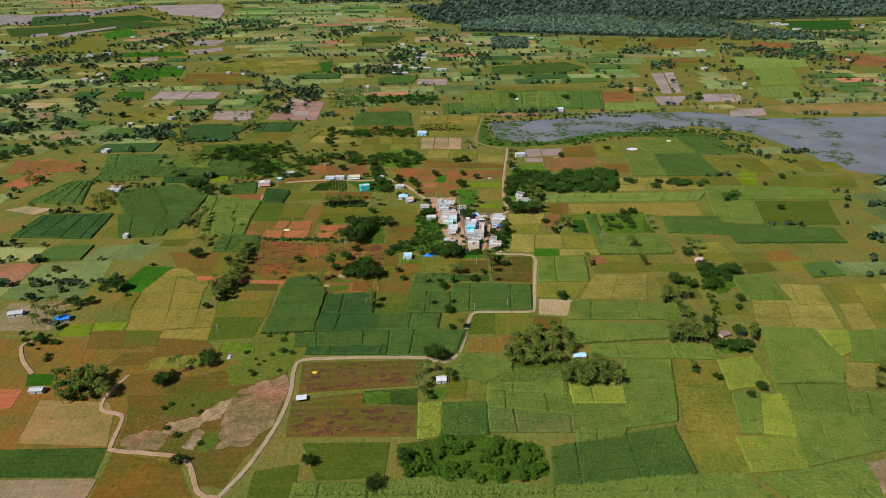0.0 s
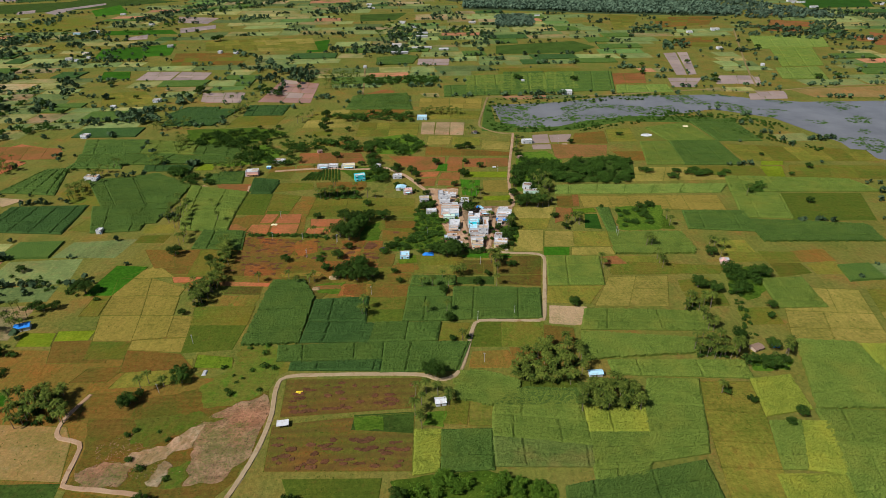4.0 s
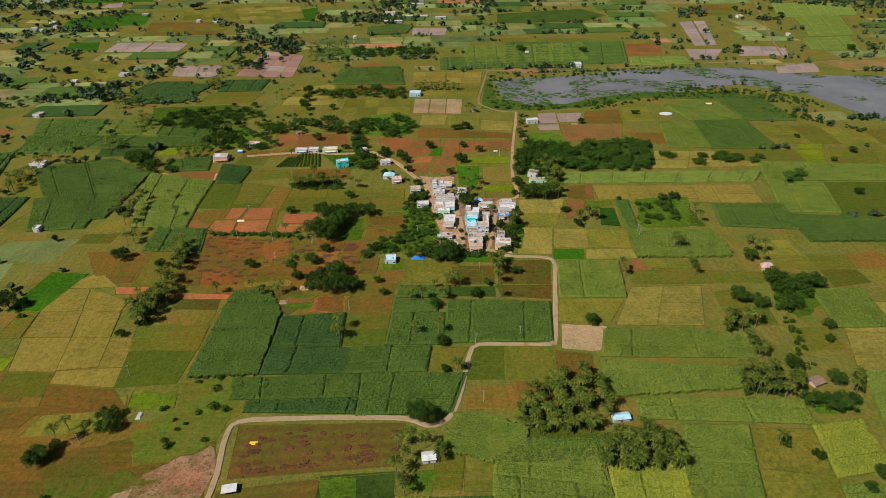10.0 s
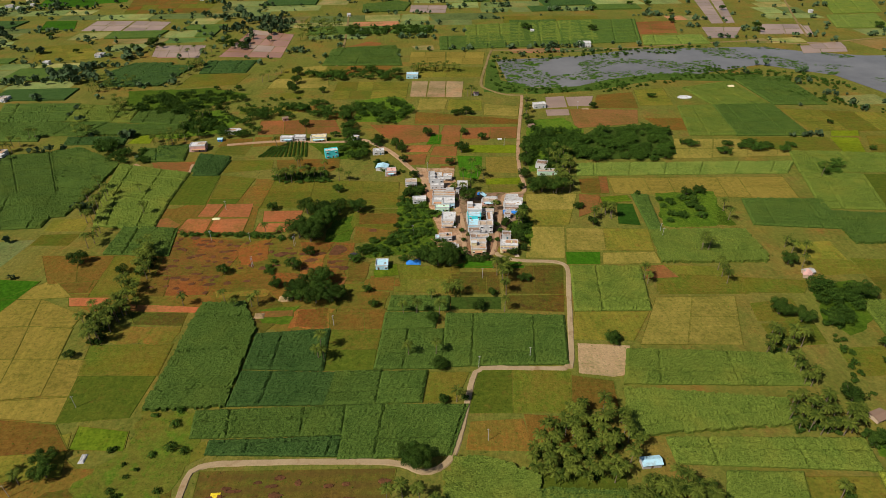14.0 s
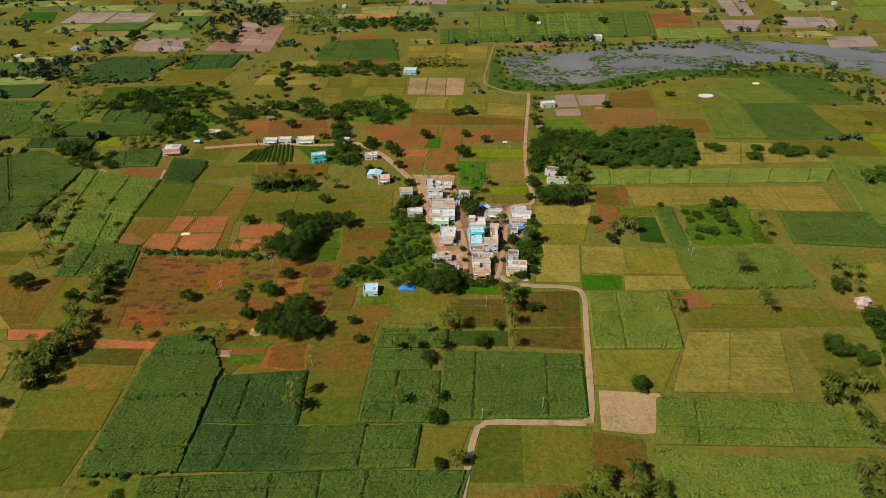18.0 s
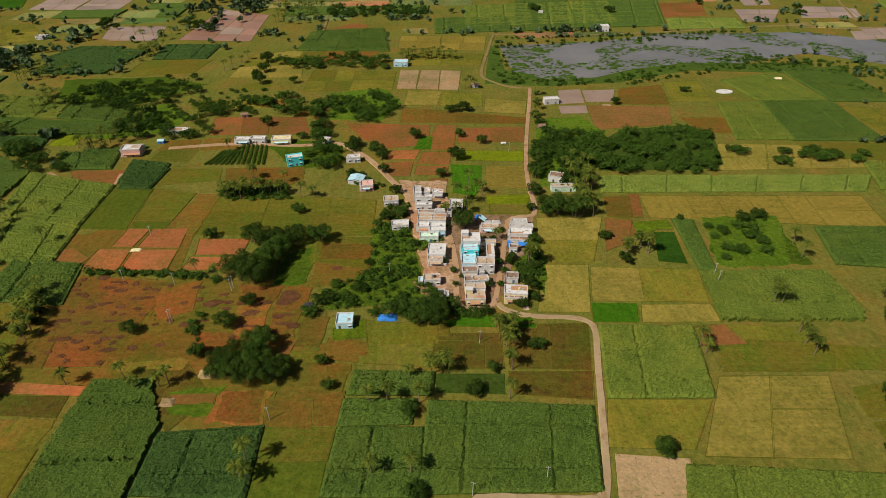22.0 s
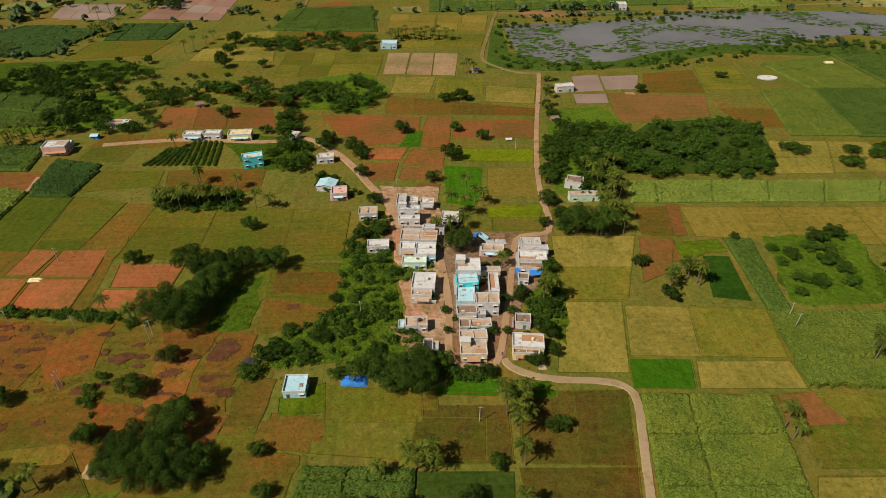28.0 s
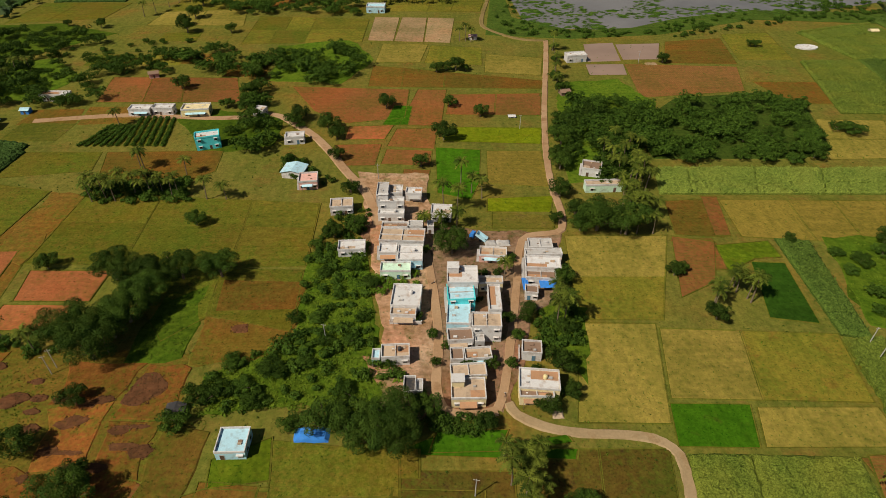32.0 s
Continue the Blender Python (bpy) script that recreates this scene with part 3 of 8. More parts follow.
def tree_parts(gen, r=5.0, flat=0.75, h=None, n=420, size=0.62):
    h = h or r * 1.0
    lumps = []
    for k in range(22):
        az, d = k * 2.4 + gen.uniform(-0.4, 0.4), r * math.sqrt(gen.uniform(0.04, 0.75))
        s = r * gen.uniform(0.18, 0.36)
        lumps.append((d * math.cos(az), d * math.sin(az), h * gen.uniform(0.72, 1.25) - 0.1 * d, s, s, s * flat))
    lumps.append((0, 0, h * 0.95, r * 0.42, r * 0.42, r * 0.5 * flat))
    limbs = tube([(0, 0, -0.1), (0.05, 0.1, h * 0.35), (0.1, 0.05, h * 0.75)], (r * 0.075, r * 0.055, r * 0.03))
    for x, y, z, *_ in lumps[:5]:
        limbs += tube([(0.05, 0.1, h * 0.3), (x * 0.5, y * 0.5, h * 0.45 + z * 0.15), (x, y, z)], (r * 0.04, r * 0.028, r * 0.012), 4)
    return np.array(limbs), leaf_quads(lumps, n, size * r / 5.0, gen)


def tree_kind(name, label, category, trunk, crown, leaf):
    top = tagged(new(name), label, category, category + "s")
    part("trunk", quads_mesh("trunk", trunk, BARK), top)
    part("crown", quads_mesh("crown", crown, leaf, leaf is PALM_LEAF), top)
    return top


gen = np.random.default_rng(21)
PALMS = [tree_kind("coconut_palm", "tall coconut palm with drooping green fronds", "palm tree", *palm_parts(gen, h), PALM_LEAF) for h in (7.5, 8.5, 9.5, 10.5)]
TREES = [tree_kind("broadleaf_tree", "dense dark green broadleaf tree with rounded crown", "tree", *tree_parts(gen, 5.0, f, n=5600, size=0.19), TREE_LEAF) for f in (0.7, 0.8, 0.9, 0.75)]
BIG_TREES = [tree_kind("broadleaf_tree", "very large dark green broadleaf tree with broad lumpy crown", "tree", *tree_parts(gen, 5.0, f, n=14000, size=0.12), TREE_LEAF) for f in (0.7, 0.85)]
ACACIAS = [tree_kind("thorn_tree", "spreading flat-topped green thorn tree", "thorn tree", *tree_parts(gen, 5.0, 0.42, 3.4, 4200, 0.19), BUSH_LEAF) for _ in range(3)]
PATTERNS = {id(k): False for k in PALMS + TREES + BIG_TREES + ACACIAS}


def plant(kinds, x, y, scale):
    """One tree of a kind, turned and sized by chance; the first of each kind is the pattern itself."""
    k = kinds[int(rng.integers(len(kinds)))]
    m = pose(x, y, 0, 0, 0, rng.uniform(0, 360))
    s = Matrix.Diagonal((scale, scale, scale * rng.uniform(0.92, 1.1), 1))
    if not PATTERNS[id(k)]:
        PATTERNS[id(k)] = True
        k.matrix_basis = m @ s
        return k
    o = copy_thing(k, m)
    o.scale = s.to_scale()
    return o


def palms(*places):
    for x, y in places:
        plant(PALMS, x, y, rng.uniform(0.85, 1.12))


def trees(*places):
    for x, y, r in places:
        plant(BIG_TREES if r > 6.5 else TREES, x, y, r / 5.0)


def thorns(*places):
    for x, y, r in places:
        plant(ACACIAS, x, y, r / 5.0)


def scatter(poly, n):
    """n places in a polygon, kept a little apart."""
    poly = [tuple(map(float, p)) for p in poly]
    a = np.array(poly)
    lo, hi = a.min(0), a.max(0)
    got = []
    for attempt in range(n * 40):
        p = rng.uniform(lo, hi)
        if inside(p[0], p[1], poly) and all((p[0] - q[0]) ** 2 + (p[1] - q[1]) ** 2 > 9 - attempt * 0.2 / n for q in got):
            got.append((float(p[0]), float(p[1])))
            if len(got) == n:
                break
    return got


def loose(points, shapes, low, high):
    """Copies of leafy shapes at places, turned and sized by chance, as one array."""
    out = []
    for x, y in points:
        q = shapes[int(rng.integers(len(shapes)))]
        a, s = rng.uniform(0, math.tau), rng.uniform(low, high)
        turn = np.array(((math.cos(a), -math.sin(a), 0), (math.sin(a), math.cos(a), 0), (0, 0, 1)))
        out.append(q @ turn.T * s + (x, y, 0))
    return np.concatenate(out)


def bush_shape(gen, n=260, size=0.24, r=2.0, h=1.2, flat=0.7):
    lumps = [(gen.uniform(-0.5, 0.5) * r, gen.uniform(-0.5, 0.5) * r, h * gen.uniform(0.5, 1.0), r * gen.uniform(0.4, 0.6), r * gen.uniform(0.4, 0.6), r * 0.5 * flat) for _ in range(5)]
    return leaf_quads(lumps, n, size, gen)


def far_shape(gen, n=12, r=4.2, h=4.2):
    lumps = [(gen.uniform(-0.4, 0.4) * r, gen.uniform(-0.4, 0.4) * r, h * gen.uniform(0.7, 1.1), r * 0.55, r * 0.55, r * 0.45) for _ in range(3)]
    stem = np.array(tube([(0, 0, -0.1), (0, 0, h * 0.8)], (0.3, 0.2), 3))
    return np.concatenate([leaf_quads(lumps, n, 1.85, gen, corners=4), stem])


BUSHES = [bush_shape(gen) for _ in range(5)]
THICKETS = [tree_parts(gen, 4.5, 0.5, 4.0, 850, 0.36)[1] for _ in range(4)]
LEAFIES = [tree_parts(gen, 3.2, 0.9, 2.6, 1100, 0.42)[1] for _ in range(4)]
BANANAS = [palm_parts(gen, 1.6, 2.0)[1] for _ in range(3)]
FAR_PALMS = [np.concatenate((t[:, (0, 1, 2)], t[:, (0, 2, 3)], c)) for t, c in (palm_parts(gen, h, 3.5, 17) for h in (7.5, 8.5, 9.5))]
FARS = [far_shape(gen) for _ in range(6)]
TUFTS = [leaf_quads([(0, 0, 0.2, 0.5, 0.5, 0.35)], 11, 0.24, gen) for _ in range(6)]


def grove(kind, n, *corners):
    at = scatter(corners, n)
    if kind == "palm":
        palms(*at)
    elif kind == "thorn":
        for x, y in at:
            plant(ACACIAS, x, y, rng.uniform(0.8, 1.25))
    elif kind == "far_palm":
        tagged(new("palm_grove", quads_mesh("palm_grove", loose(at, FAR_PALMS, 0.8, 1.1), PALM_LEAF, True)), "dark grove of coconut palms between the fields", "palm grove", kind="stuff")
    elif kind == "banana":
        tagged(new("banana_plants", quads_mesh("banana_plants", loose(at, BANANAS, 0.8, 1.2), BRIGHT_LEAF)), "clump of green banana plants beside the houses", "banana plants", kind="stuff")
    elif kind == "thicket":
        tagged(new("thicket", quads_mesh("thicket", loose(at, THICKETS, 0.5, 1.5), BUSH_LEAF)), "thicket of low spreading green thorn trees", "thicket", kind="stuff")
    elif kind == "belt":
        tagged(new("tree_belt", quads_mesh("tree_belt", loose(at, FARS, 0.7, 1.5), HAZED_LEAF)), "belt of dark trees along a field edge", "tree belt", kind="stuff")
    elif kind == "under":
        # added dark-leaved shrubs that stand for the shade under the palms
        tagged(new("palm_undergrowth", quads_mesh("palm_undergrowth", loose(at, LEAFIES, 0.45, 0.8), TREE_LEAF)), "dark shrubs added to stand for the shade beneath the palms", "shrubs", kind="stuff")
    elif kind == "leafy":
        tagged(new("leafy_thicket", quads_mesh("leafy_thicket", loose(at, LEAFIES, 0.7, 1.4), BRIGHT_LEAF)), "bright green leafy bushes growing close together", "bushes", kind="stuff")
    else:
        tagged(new("scrub", quads_mesh("scrub", loose(at, BUSHES, 0.7, 1.6), BUSH_LEAF)), "scattered green scrub bushes", "bushes", kind="stuff")


def crop_rows(poly):
    """Bushy plants in straight dark rows on bare earth."""
    ob = tagged(new("row_crop", slab("field_plot", poly, 0.08, SOILS["olive"])), LABELS["crop_rows"], "crop field", "fields", "stuff")
    a, b, c, d = [np.array(p) for p in poly]
    got = []
    for k in range(6):
        f = (k + 0.5) / 6
        p, q = a + (d - a) * f, b + (c - b) * f
        n = int(np.linalg.norm(q - p) / 0.9)
        got += [tuple(p + (q - p) * (i + rng.uniform(-0.2, 0.2)) / n) for i in range(n)]
    part("plants", quads_mesh("plants", loose(got, BUSHES, 0.5, 0.75), BUSH_LEAF), ob)


def undergrowth(n, low, high, *corners):
    """Low leafy growth that closes over a neglected plot, brighter and duller by drifts."""
    tagged(new("undergrowth", quads_mesh("undergrowth", loose(scatter_fast(corners, n), TUFTS, low, high) * (1, 1, 0.55), VINE_LEAF)), "tangled bright green creepers and low weeds", "undergrowth", kind="stuff")


def smooth_line(points, step=3.0):
    p = [np.array(q, float) for q in points]
    p = [2 * p[0] - p[1]] + p + [2 * p[-1] - p[-2]]
    out = []
    for a, b, c, d in zip(p, p[1:], p[2:], p[3:]):
        n = max(2, int(np.linalg.norm(c - b) / step))
        for t in np.arange(n) / n:
            out.append(0.5 * (2 * b + (c - a) * t + (2 * a - 5 * b + 4 * c - d) * t * t + (3 * b - a - 3 * c + d) * t**3))
    return np.array(out + [p[-2]])


def track(name, label, width, material, z, *points):
    """A road on a low bed with sloping shoulders, its edges a little uneven."""
    line = smooth_line(points)
    along = np.gradient(line, axis=0)
    along /= np.linalg.norm(along, axis=1)[:, None]
    side = np.stack([-along[:, 1], along[:, 0]], 1)
    cols = []
    for off, h in ((-width / 2 - 0.35, -0.05), (-width / 2, z), (width / 2, z), (width / 2 + 0.35, -0.05)):
        o = off + rng.uniform(-0.16, 0.16, len(line))
        cols.append(np.concatenate([line + side * o[:, None], np.full((len(line), 1), h)], 1))
    v = np.stack(cols, 1).reshape(-1, 3)
    faces = [(i * 4 + k, i * 4 + k + 1, i * 4 + k + 5, i * 4 + k + 4) for i in range(len(line) - 1) for k in range(3)]
    tagged(new(name, mesh_of(name, v, [f[::-1] for f in faces], material)), label, "road", kind="structure")


# ---- houses ----
house_rng = np.random.default_rng(33)


def house(x, y, w, d, h, turn, wall, roof, extra=""):
    """A flat-roofed village house: walls, roof slab, parapet, door, windows with frame, pane and sunshade, and what stands on its roof."""
    two = h > 5.2
    colour = {"white": "whitewashed", "cream": "cream-painted", "pink": "pink-painted", "yellow": "pale yellow", "cyan": "turquoise", "mint": "mint-green", "paleblue": "pale blue", "grey": "grey cement"}[wall]
    top = tagged(new("village_house"), f"{colour} {'two-storey' if two else 'single-storey'} house with flat {roof} roof and parapet", "house", "village houses")
    top.matrix_basis = pose(x, y, 0, 0, 0, turn)
    paint, hw, hd, p = PAINT[wall], w / 2, d / 2, 0.7
    part("wall", boxes("wall", paint, (-hw, hw, -hd, -hd + 0.2, -0.1, h), (-hw, hw, hd - 0.2, hd, -0.1, h), (-hw, -hw + 0.2, -hd + 0.2, hd - 0.2, -0.1, h), (hw - 0.2, hw, -hd + 0.2, hd - 0.2, -0.1, h)), top)
    part("roof", boxes("roof", PAINT[roof], (-hw + 0.203, hw - 0.203, -hd + 0.203, hd - 0.203, h - 0.15, h + 0.02)), top, f"{roof} cement roof")
    part("parapet", boxes("parapet", PAINT["white"] if wall != "cyan" else paint, (-hw - 0.08, hw + 0.08, -hd - 0.08, -hd + 0.16, h, h + p), (-hw - 0.08, hw + 0.08, hd - 0.16, hd + 0.08, h, h + p), (-hw - 0.08, -hw + 0.16, -hd + 0.16, hd - 0.16, h, h + p), (hw - 0.16, hw + 0.08, -hd + 0.16, hd - 0.16, h, h + p)), top)
    for level in range(2 if two else 1):
        z0 = level * 3.2
        if level == 0:
            dx = rng.uniform(-0.3, 0.3) * w
            door = part("door", boxes("door", BLUE_DOOR if rng.random() < 0.4 else DARK_DOOR, (dx - 0.5, dx + 0.5, -hd - 0.03, -hd - 0.003, 0, 2.05)), top)
            part("door_frame", boxes("door_frame", PAINT["grey"], (dx - 0.6, dx - 0.503, -hd - 0.05, -hd - 0.003, 0, 2.15), (dx + 0.503, dx + 0.6, -hd - 0.05, -hd - 0.003, 0, 2.15), (dx - 0.5, dx + 0.5, -hd - 0.05, -hd - 0.003, 2.053, 2.15)), door)
        for wx in (-0.33 * w, 0.33 * w) if w > 6 else (0.3 * w,):
            if level == 0 and abs(wx - dx) < 1.3:
                continue
            win = part("window", boxes("window", PAINT["grey"], (wx - 0.65, wx - 0.55, -hd - 0.06, -hd - 0.003, z0 + 0.95, z0 + 2.1), (wx + 0.55, wx + 0.65, -hd - 0.06, -hd - 0.003, z0 + 0.95, z0 + 2.1), (wx - 0.55, wx + 0.55, -hd - 0.06, -hd - 0.003, z0 + 2.0, z0 + 2.1), (wx - 0.55, wx + 0.55, -hd - 0.06, -hd - 0.003, z0 + 0.95, z0 + 1.03)), top)
            part("pane", boxes("pane", PANE, (wx - 0.547, wx + 0.547, -hd - 0.03, -hd - 0.004, z0 + 1.033, z0 + 1.997)), win)
            part("sunshade", boxes("sunshade", PAINT["white"], (wx - 0.9, wx + 0.9, -hd - 0.6, -hd - 0.003, z0 + 2.25, z0 + 2.35)), top)
        for sy in (-0.2 * d, 0.25 * d):
            win = part("window", boxes("window", PAINT["grey"], (hw + 0.003, hw + 0.06, sy - 0.6, sy + 0.6, z0 + 0.95, z0 + 2.1)), top)
            part("pane", boxes("pane", PANE, (hw + 0.063, hw + 0.08, sy - 0.5, sy + 0.5, z0 + 1.05, z0 + 2.0)), win)
    if "room" in extra:
        rx, ry = hw * 0.45, hd * 0.35
        part("stair_room", boxes("stair_room", paint, (-hw + 0.2, -hw + 0.2 + rx * 1.6, hd - 0.2 - ry * 2.2, hd - 0.2, h + 0.02, h + 2.3)), top)
        part("stair_room_roof", boxes("stair_room_roof", PAINT["white"], (-hw + 0.05, -hw + 0.4 + rx * 1.6, hd - 0.4 - ry * 2.2, hd, h + 2.303, h + 2.42)), top)
    if "tank" in extra:
        bm = bmesh.new()
        bmesh.ops.create_cone(bm, cap_ends=True, segments=14, radius1=0.6, radius2=0.6, depth=1.0, matrix=Matrix.Translation((hw * 0.3, hd * 0.2, h + 0.52)))
        bmesh.ops.create_cone(bm, cap_ends=True, segments=14, radius1=0.6, radius2=0.25, depth=0.25, matrix=Matrix.Translation((hw * 0.3, hd * 0.2, h + 1.145)))
        me = bpy.data.meshes.new("water_tank")
        bm.to_mesh(me)
        bm.free()
        me.materials.append(PAINT["yellow"] if "ytank" in extra else PAINT["black"] if "btank" in extra else PAINT["white"])
        part("water_tank", me, top, "round plastic water tank")
    for _ in range(int(rng.integers(1, 4)) if w * d > 20 and y < 400 else 0):
        cx, cy, cs = rng.uniform(-0.7, 0.7) * (hw - 0.6), rng.uniform(-0.7, 0.7) * (hd - 0.6), rng.uniform(0.18, 0.6)
        part("roof_clutter", boxes("roof_clutter", PAINT[("grey", "brown", "white", "tan")[int(rng.integers(4))]], (cx - cs, cx + cs, cy - cs * 0.6, cy + cs * 0.6, h + 0.023, h + 0.03 + rng.uniform(0.1, 0.6))), top)
    if y < 240 and w * d > 24 and roof in ("white", "tan", "brown") and house_rng.random() < 0.75:
        fx, fy = house_rng.uniform(0.35, 0.8), house_rng.uniform(0.4, 0.85)
        x0 = -hw + 0.3 if house_rng.random() < 0.5 else hw - 0.3 - 2 * (hw - 0.3) * fx
        y0 = -hd + 0.3 if house_rng.random() < 0.6 else hd - 0.3 - 2 * (hd - 0.3) * fy
        part("terrace_tiles", boxes("terrace_tiles", PAINT["rust" if house_rng.random() < 0.6 else "tan"], (x0, x0 + 2 * (hw - 0.3) * fx, y0, y0 + 2 * (hd - 0.3) * fy, h + 0.022, h + 0.05)), top, "red-brown weathered terrace tiles")
    if y < 240 and w > 6 and house_rng.random() < 0.45:
        a, b, deep, z = -hw + house_rng.uniform(0, 0.3) * w, hw - house_rng.uniform(0, 0.3) * w, house_rng.uniform(1.2, 2.0), min(h - 0.5, 2.6)
        sheet = PAINT[("grey", "rust", "paleblue", "tan", "white")[int(house_rng.integers(5))]]
        roof_v = [(a, -hd - 0.01, z), (b, -hd - 0.01, z), (b, -hd - deep, z - 0.35), (a, -hd - deep, z - 0.35)]
        porch = part("porch_roof", mesh_of("porch_roof", roof_v + [(p[0], p[1], p[2] - 0.05) for p in roof_v], [(0, 3, 2, 1), (4, 5, 6, 7), (0, 1, 5, 4), (1, 2, 6, 5), (2, 3, 7, 6), (3, 0, 4, 7)], sheet), top, "sloping sheet porch roof")
        for px in (a + 0.1, b - 0.1):
            part("post", boxes("post", BARK, (px - 0.05, px + 0.05, -hd - deep + 0.05, -hd - deep + 0.15, 0, z - 0.4)), porch)
    if y < 240 and d > 4.5 and house_rng.random() < 0.4:
        steps = int(h / 0.2)
        run = min(0.24, (d - 0.4) / steps)
        side = [(-hd + 0.2, 0.0)]
        for k in range(steps):
            side += [(-hd + 0.2 + k * run, (k + 1) * h / steps), (-hd + 0.2 + (k + 1) * run, (k + 1) * h / steps)]
        side.append((-hd + 0.2 + steps * run, 0.0))
        m = len(side)
        flight = [(sx, a, b) for sx in (-hw - 0.95, -hw - 0.1) for a, b in side]
        part("outside_stair", mesh_of("outside_stair", flight, [tuple(range(m)), tuple(range(2 * m - 1, m - 1, -1))] + [(k, m + k, m + (k + 1) % m, (k + 1) % m) for k in range(m)], PAINT["grey"]), top, "grey cement stair up to the roof")
    if "split" in extra:
        part("roof_wall", boxes("roof_wall", PAINT["white"], (-0.1, 0.1, -hd + 0.2, hd - 0.2, h + 0.023, h + 0.45)), top)
    if "cross" in extra:
        part("roof_wall", boxes("roof_wall", PAINT["white"], (-hw + 0.2, hw - 0.2, -0.1, 0.1, h + 0.023, h + 0.5)), top)
    return top


def shed(x, y, w, d, h, turn, wall, roof, label):
    """A small hut with a pitched sheet roof."""
    top = tagged(new("shed"), label, "shed", "sheds")
    top.matrix_basis = pose(x, y, 0, 0, 0, turn)
    hw, hd, r = w / 2, d / 2, h * 0.35
    part("wall", boxes("wall", PAINT[wall], (-hw, hw, -hd, hd, -0.1, h)), top)
    v = [(-hw - 0.4, -hd - 0.4, h - 0.1), (hw + 0.4, -hd - 0.4, h - 0.1), (hw + 0.4, 0, h + r), (-hw - 0.4, 0, h + r), (-hw - 0.4, hd + 0.4, h - 0.1), (hw + 0.4, hd + 0.4, h - 0.1)]
    v += [(a, b, c - 0.12) for a, b, c in v]
    f = [(0, 1, 2, 3), (3, 2, 5, 4), (6, 9, 8, 7), (9, 10, 11, 8), (0, 6, 7, 1), (4, 5, 11, 10), (0, 3, 9, 6), (3, 4, 10, 9), (1, 7, 8, 2), (2, 8, 11, 5)]
    part("roof", mesh_of("roof", v, f, PAINT[roof]), top)
    part("gable", mesh_of("gable", [(-hw, -hd, h), (-hw, hd, h), (-hw, 0, h + r - 0.15), (hw, -hd, h), (hw, hd, h), (hw, 0, h + r - 0.15)], [(0, 2, 1), (3, 4, 5), (0, 3, 5, 2), (1, 2, 5, 4)], PAINT[wall]), top)
    part("door", boxes("door", DARK_DOOR, (-0.45, 0.45, -hd - 0.03, -hd - 0.003, 0, min(1.9, h - 0.3))), top)


# ---- lake ----
def lake(*corners):
    poly = counter([tuple(map(float, c)) for c in corners])
    PLOTS.append(poly)
    tagged(new("lake", slab("lake", poly, 0.12, LAKE)), "shallow grey lake dotted with water weeds", "lake", kind="structure")
    a = np.array(poly)
    lo, hi = a.min(0), a.max(0)
    quads = []
    while len(quads) < 7200:
        c = rng.uniform(lo, hi)
        if not inside(c[0], c[1], poly) or noise.noise((c[0] * 0.02, c[1] * 0.03, 3.0)) < -0.12 + 0.0011 * max(0, c[0] - 150):
            continue
        s = rng.uniform(0.4, 1.6) * (2.2 if rng.random() < 0.12 else 1)
        for _ in range(3):
            o = c + rng.normal(size=2) * s * 0.7
            k = s * rng.uniform(0.4, 1.0)
            quads.append([(o[0] + k * math.cos(t + rng.uniform(-0.4, 0.4)) * 1.6, o[1] + k * math.sin(t + rng.uniform(-0.4, 0.4)) * 0.8, 0.14 + rng.uniform(0, 0.25)) for t in (0, 1.57, 3.14, 4.71)])
    tagged(new("water_weeds", quads_mesh("water_weeds", np.array(quads), BUSH_LEAF)), "mats of green weeds floating on the lake", "water weeds", kind="stuff")


def river(*corners):
    poly = [tuple(map(float, c)) for c in corners]
    PLOTS.append(poly)
    tagged(new("river", slab("river", poly, 0.3, FLOODS["flood"])), "wide pale river bend on the far plain", "river", kind="structure")


def weed_patch(x, y, a, b):
    """One dark smudge of withered low weeds, with an uneven rim."""
    n, skew = 18, rng.uniform(-0.25, 0.25)
    rim = []
    for k in range(n):
        t = k * math.tau / n
        r = 1 + 0.35 * noise.noise((x + 1.4 * math.cos(t), y + 1.4 * math.sin(t), 2.0))
        rim.append((x + a * r * math.cos(t) + skew * b * math.sin(t), y + b * r * math.sin(t)))
    ob = tagged(new("weed_patch", slab("weed_patch", rim, 0.3 + rng.uniform(0, 0.09), SOILS["withered"])), "dark purplish patch of low weeds on red soil", "weeds", kind="stuff")
    r, t = np.sqrt(rng.random(int(a * b * 3) + 5)), rng.uniform(0, math.tau, int(a * b * 3) + 5)
    at = [(x + a * k * math.cos(q), y + b * k * math.sin(q)) for k, q in zip(r, t)]
    part("weeds", quads_mesh("weeds", loose(at, TUFTS, 0.4, 0.9) * (1, 1, 0.4) + (0, 0, 0.22), WEED_LEAF), ob)


def patches(n, *corners):
    for x, y in scatter(corners, n):
        weed_patch(x, y, rng.uniform(1.6, 4.0), rng.uniform(0.9, 2.0))


WEED_LEAF = leafage("dark_weed_leaf", (0.065, 0.03, 0.016), (0.12, 0.056, 0.022), through=0.05)


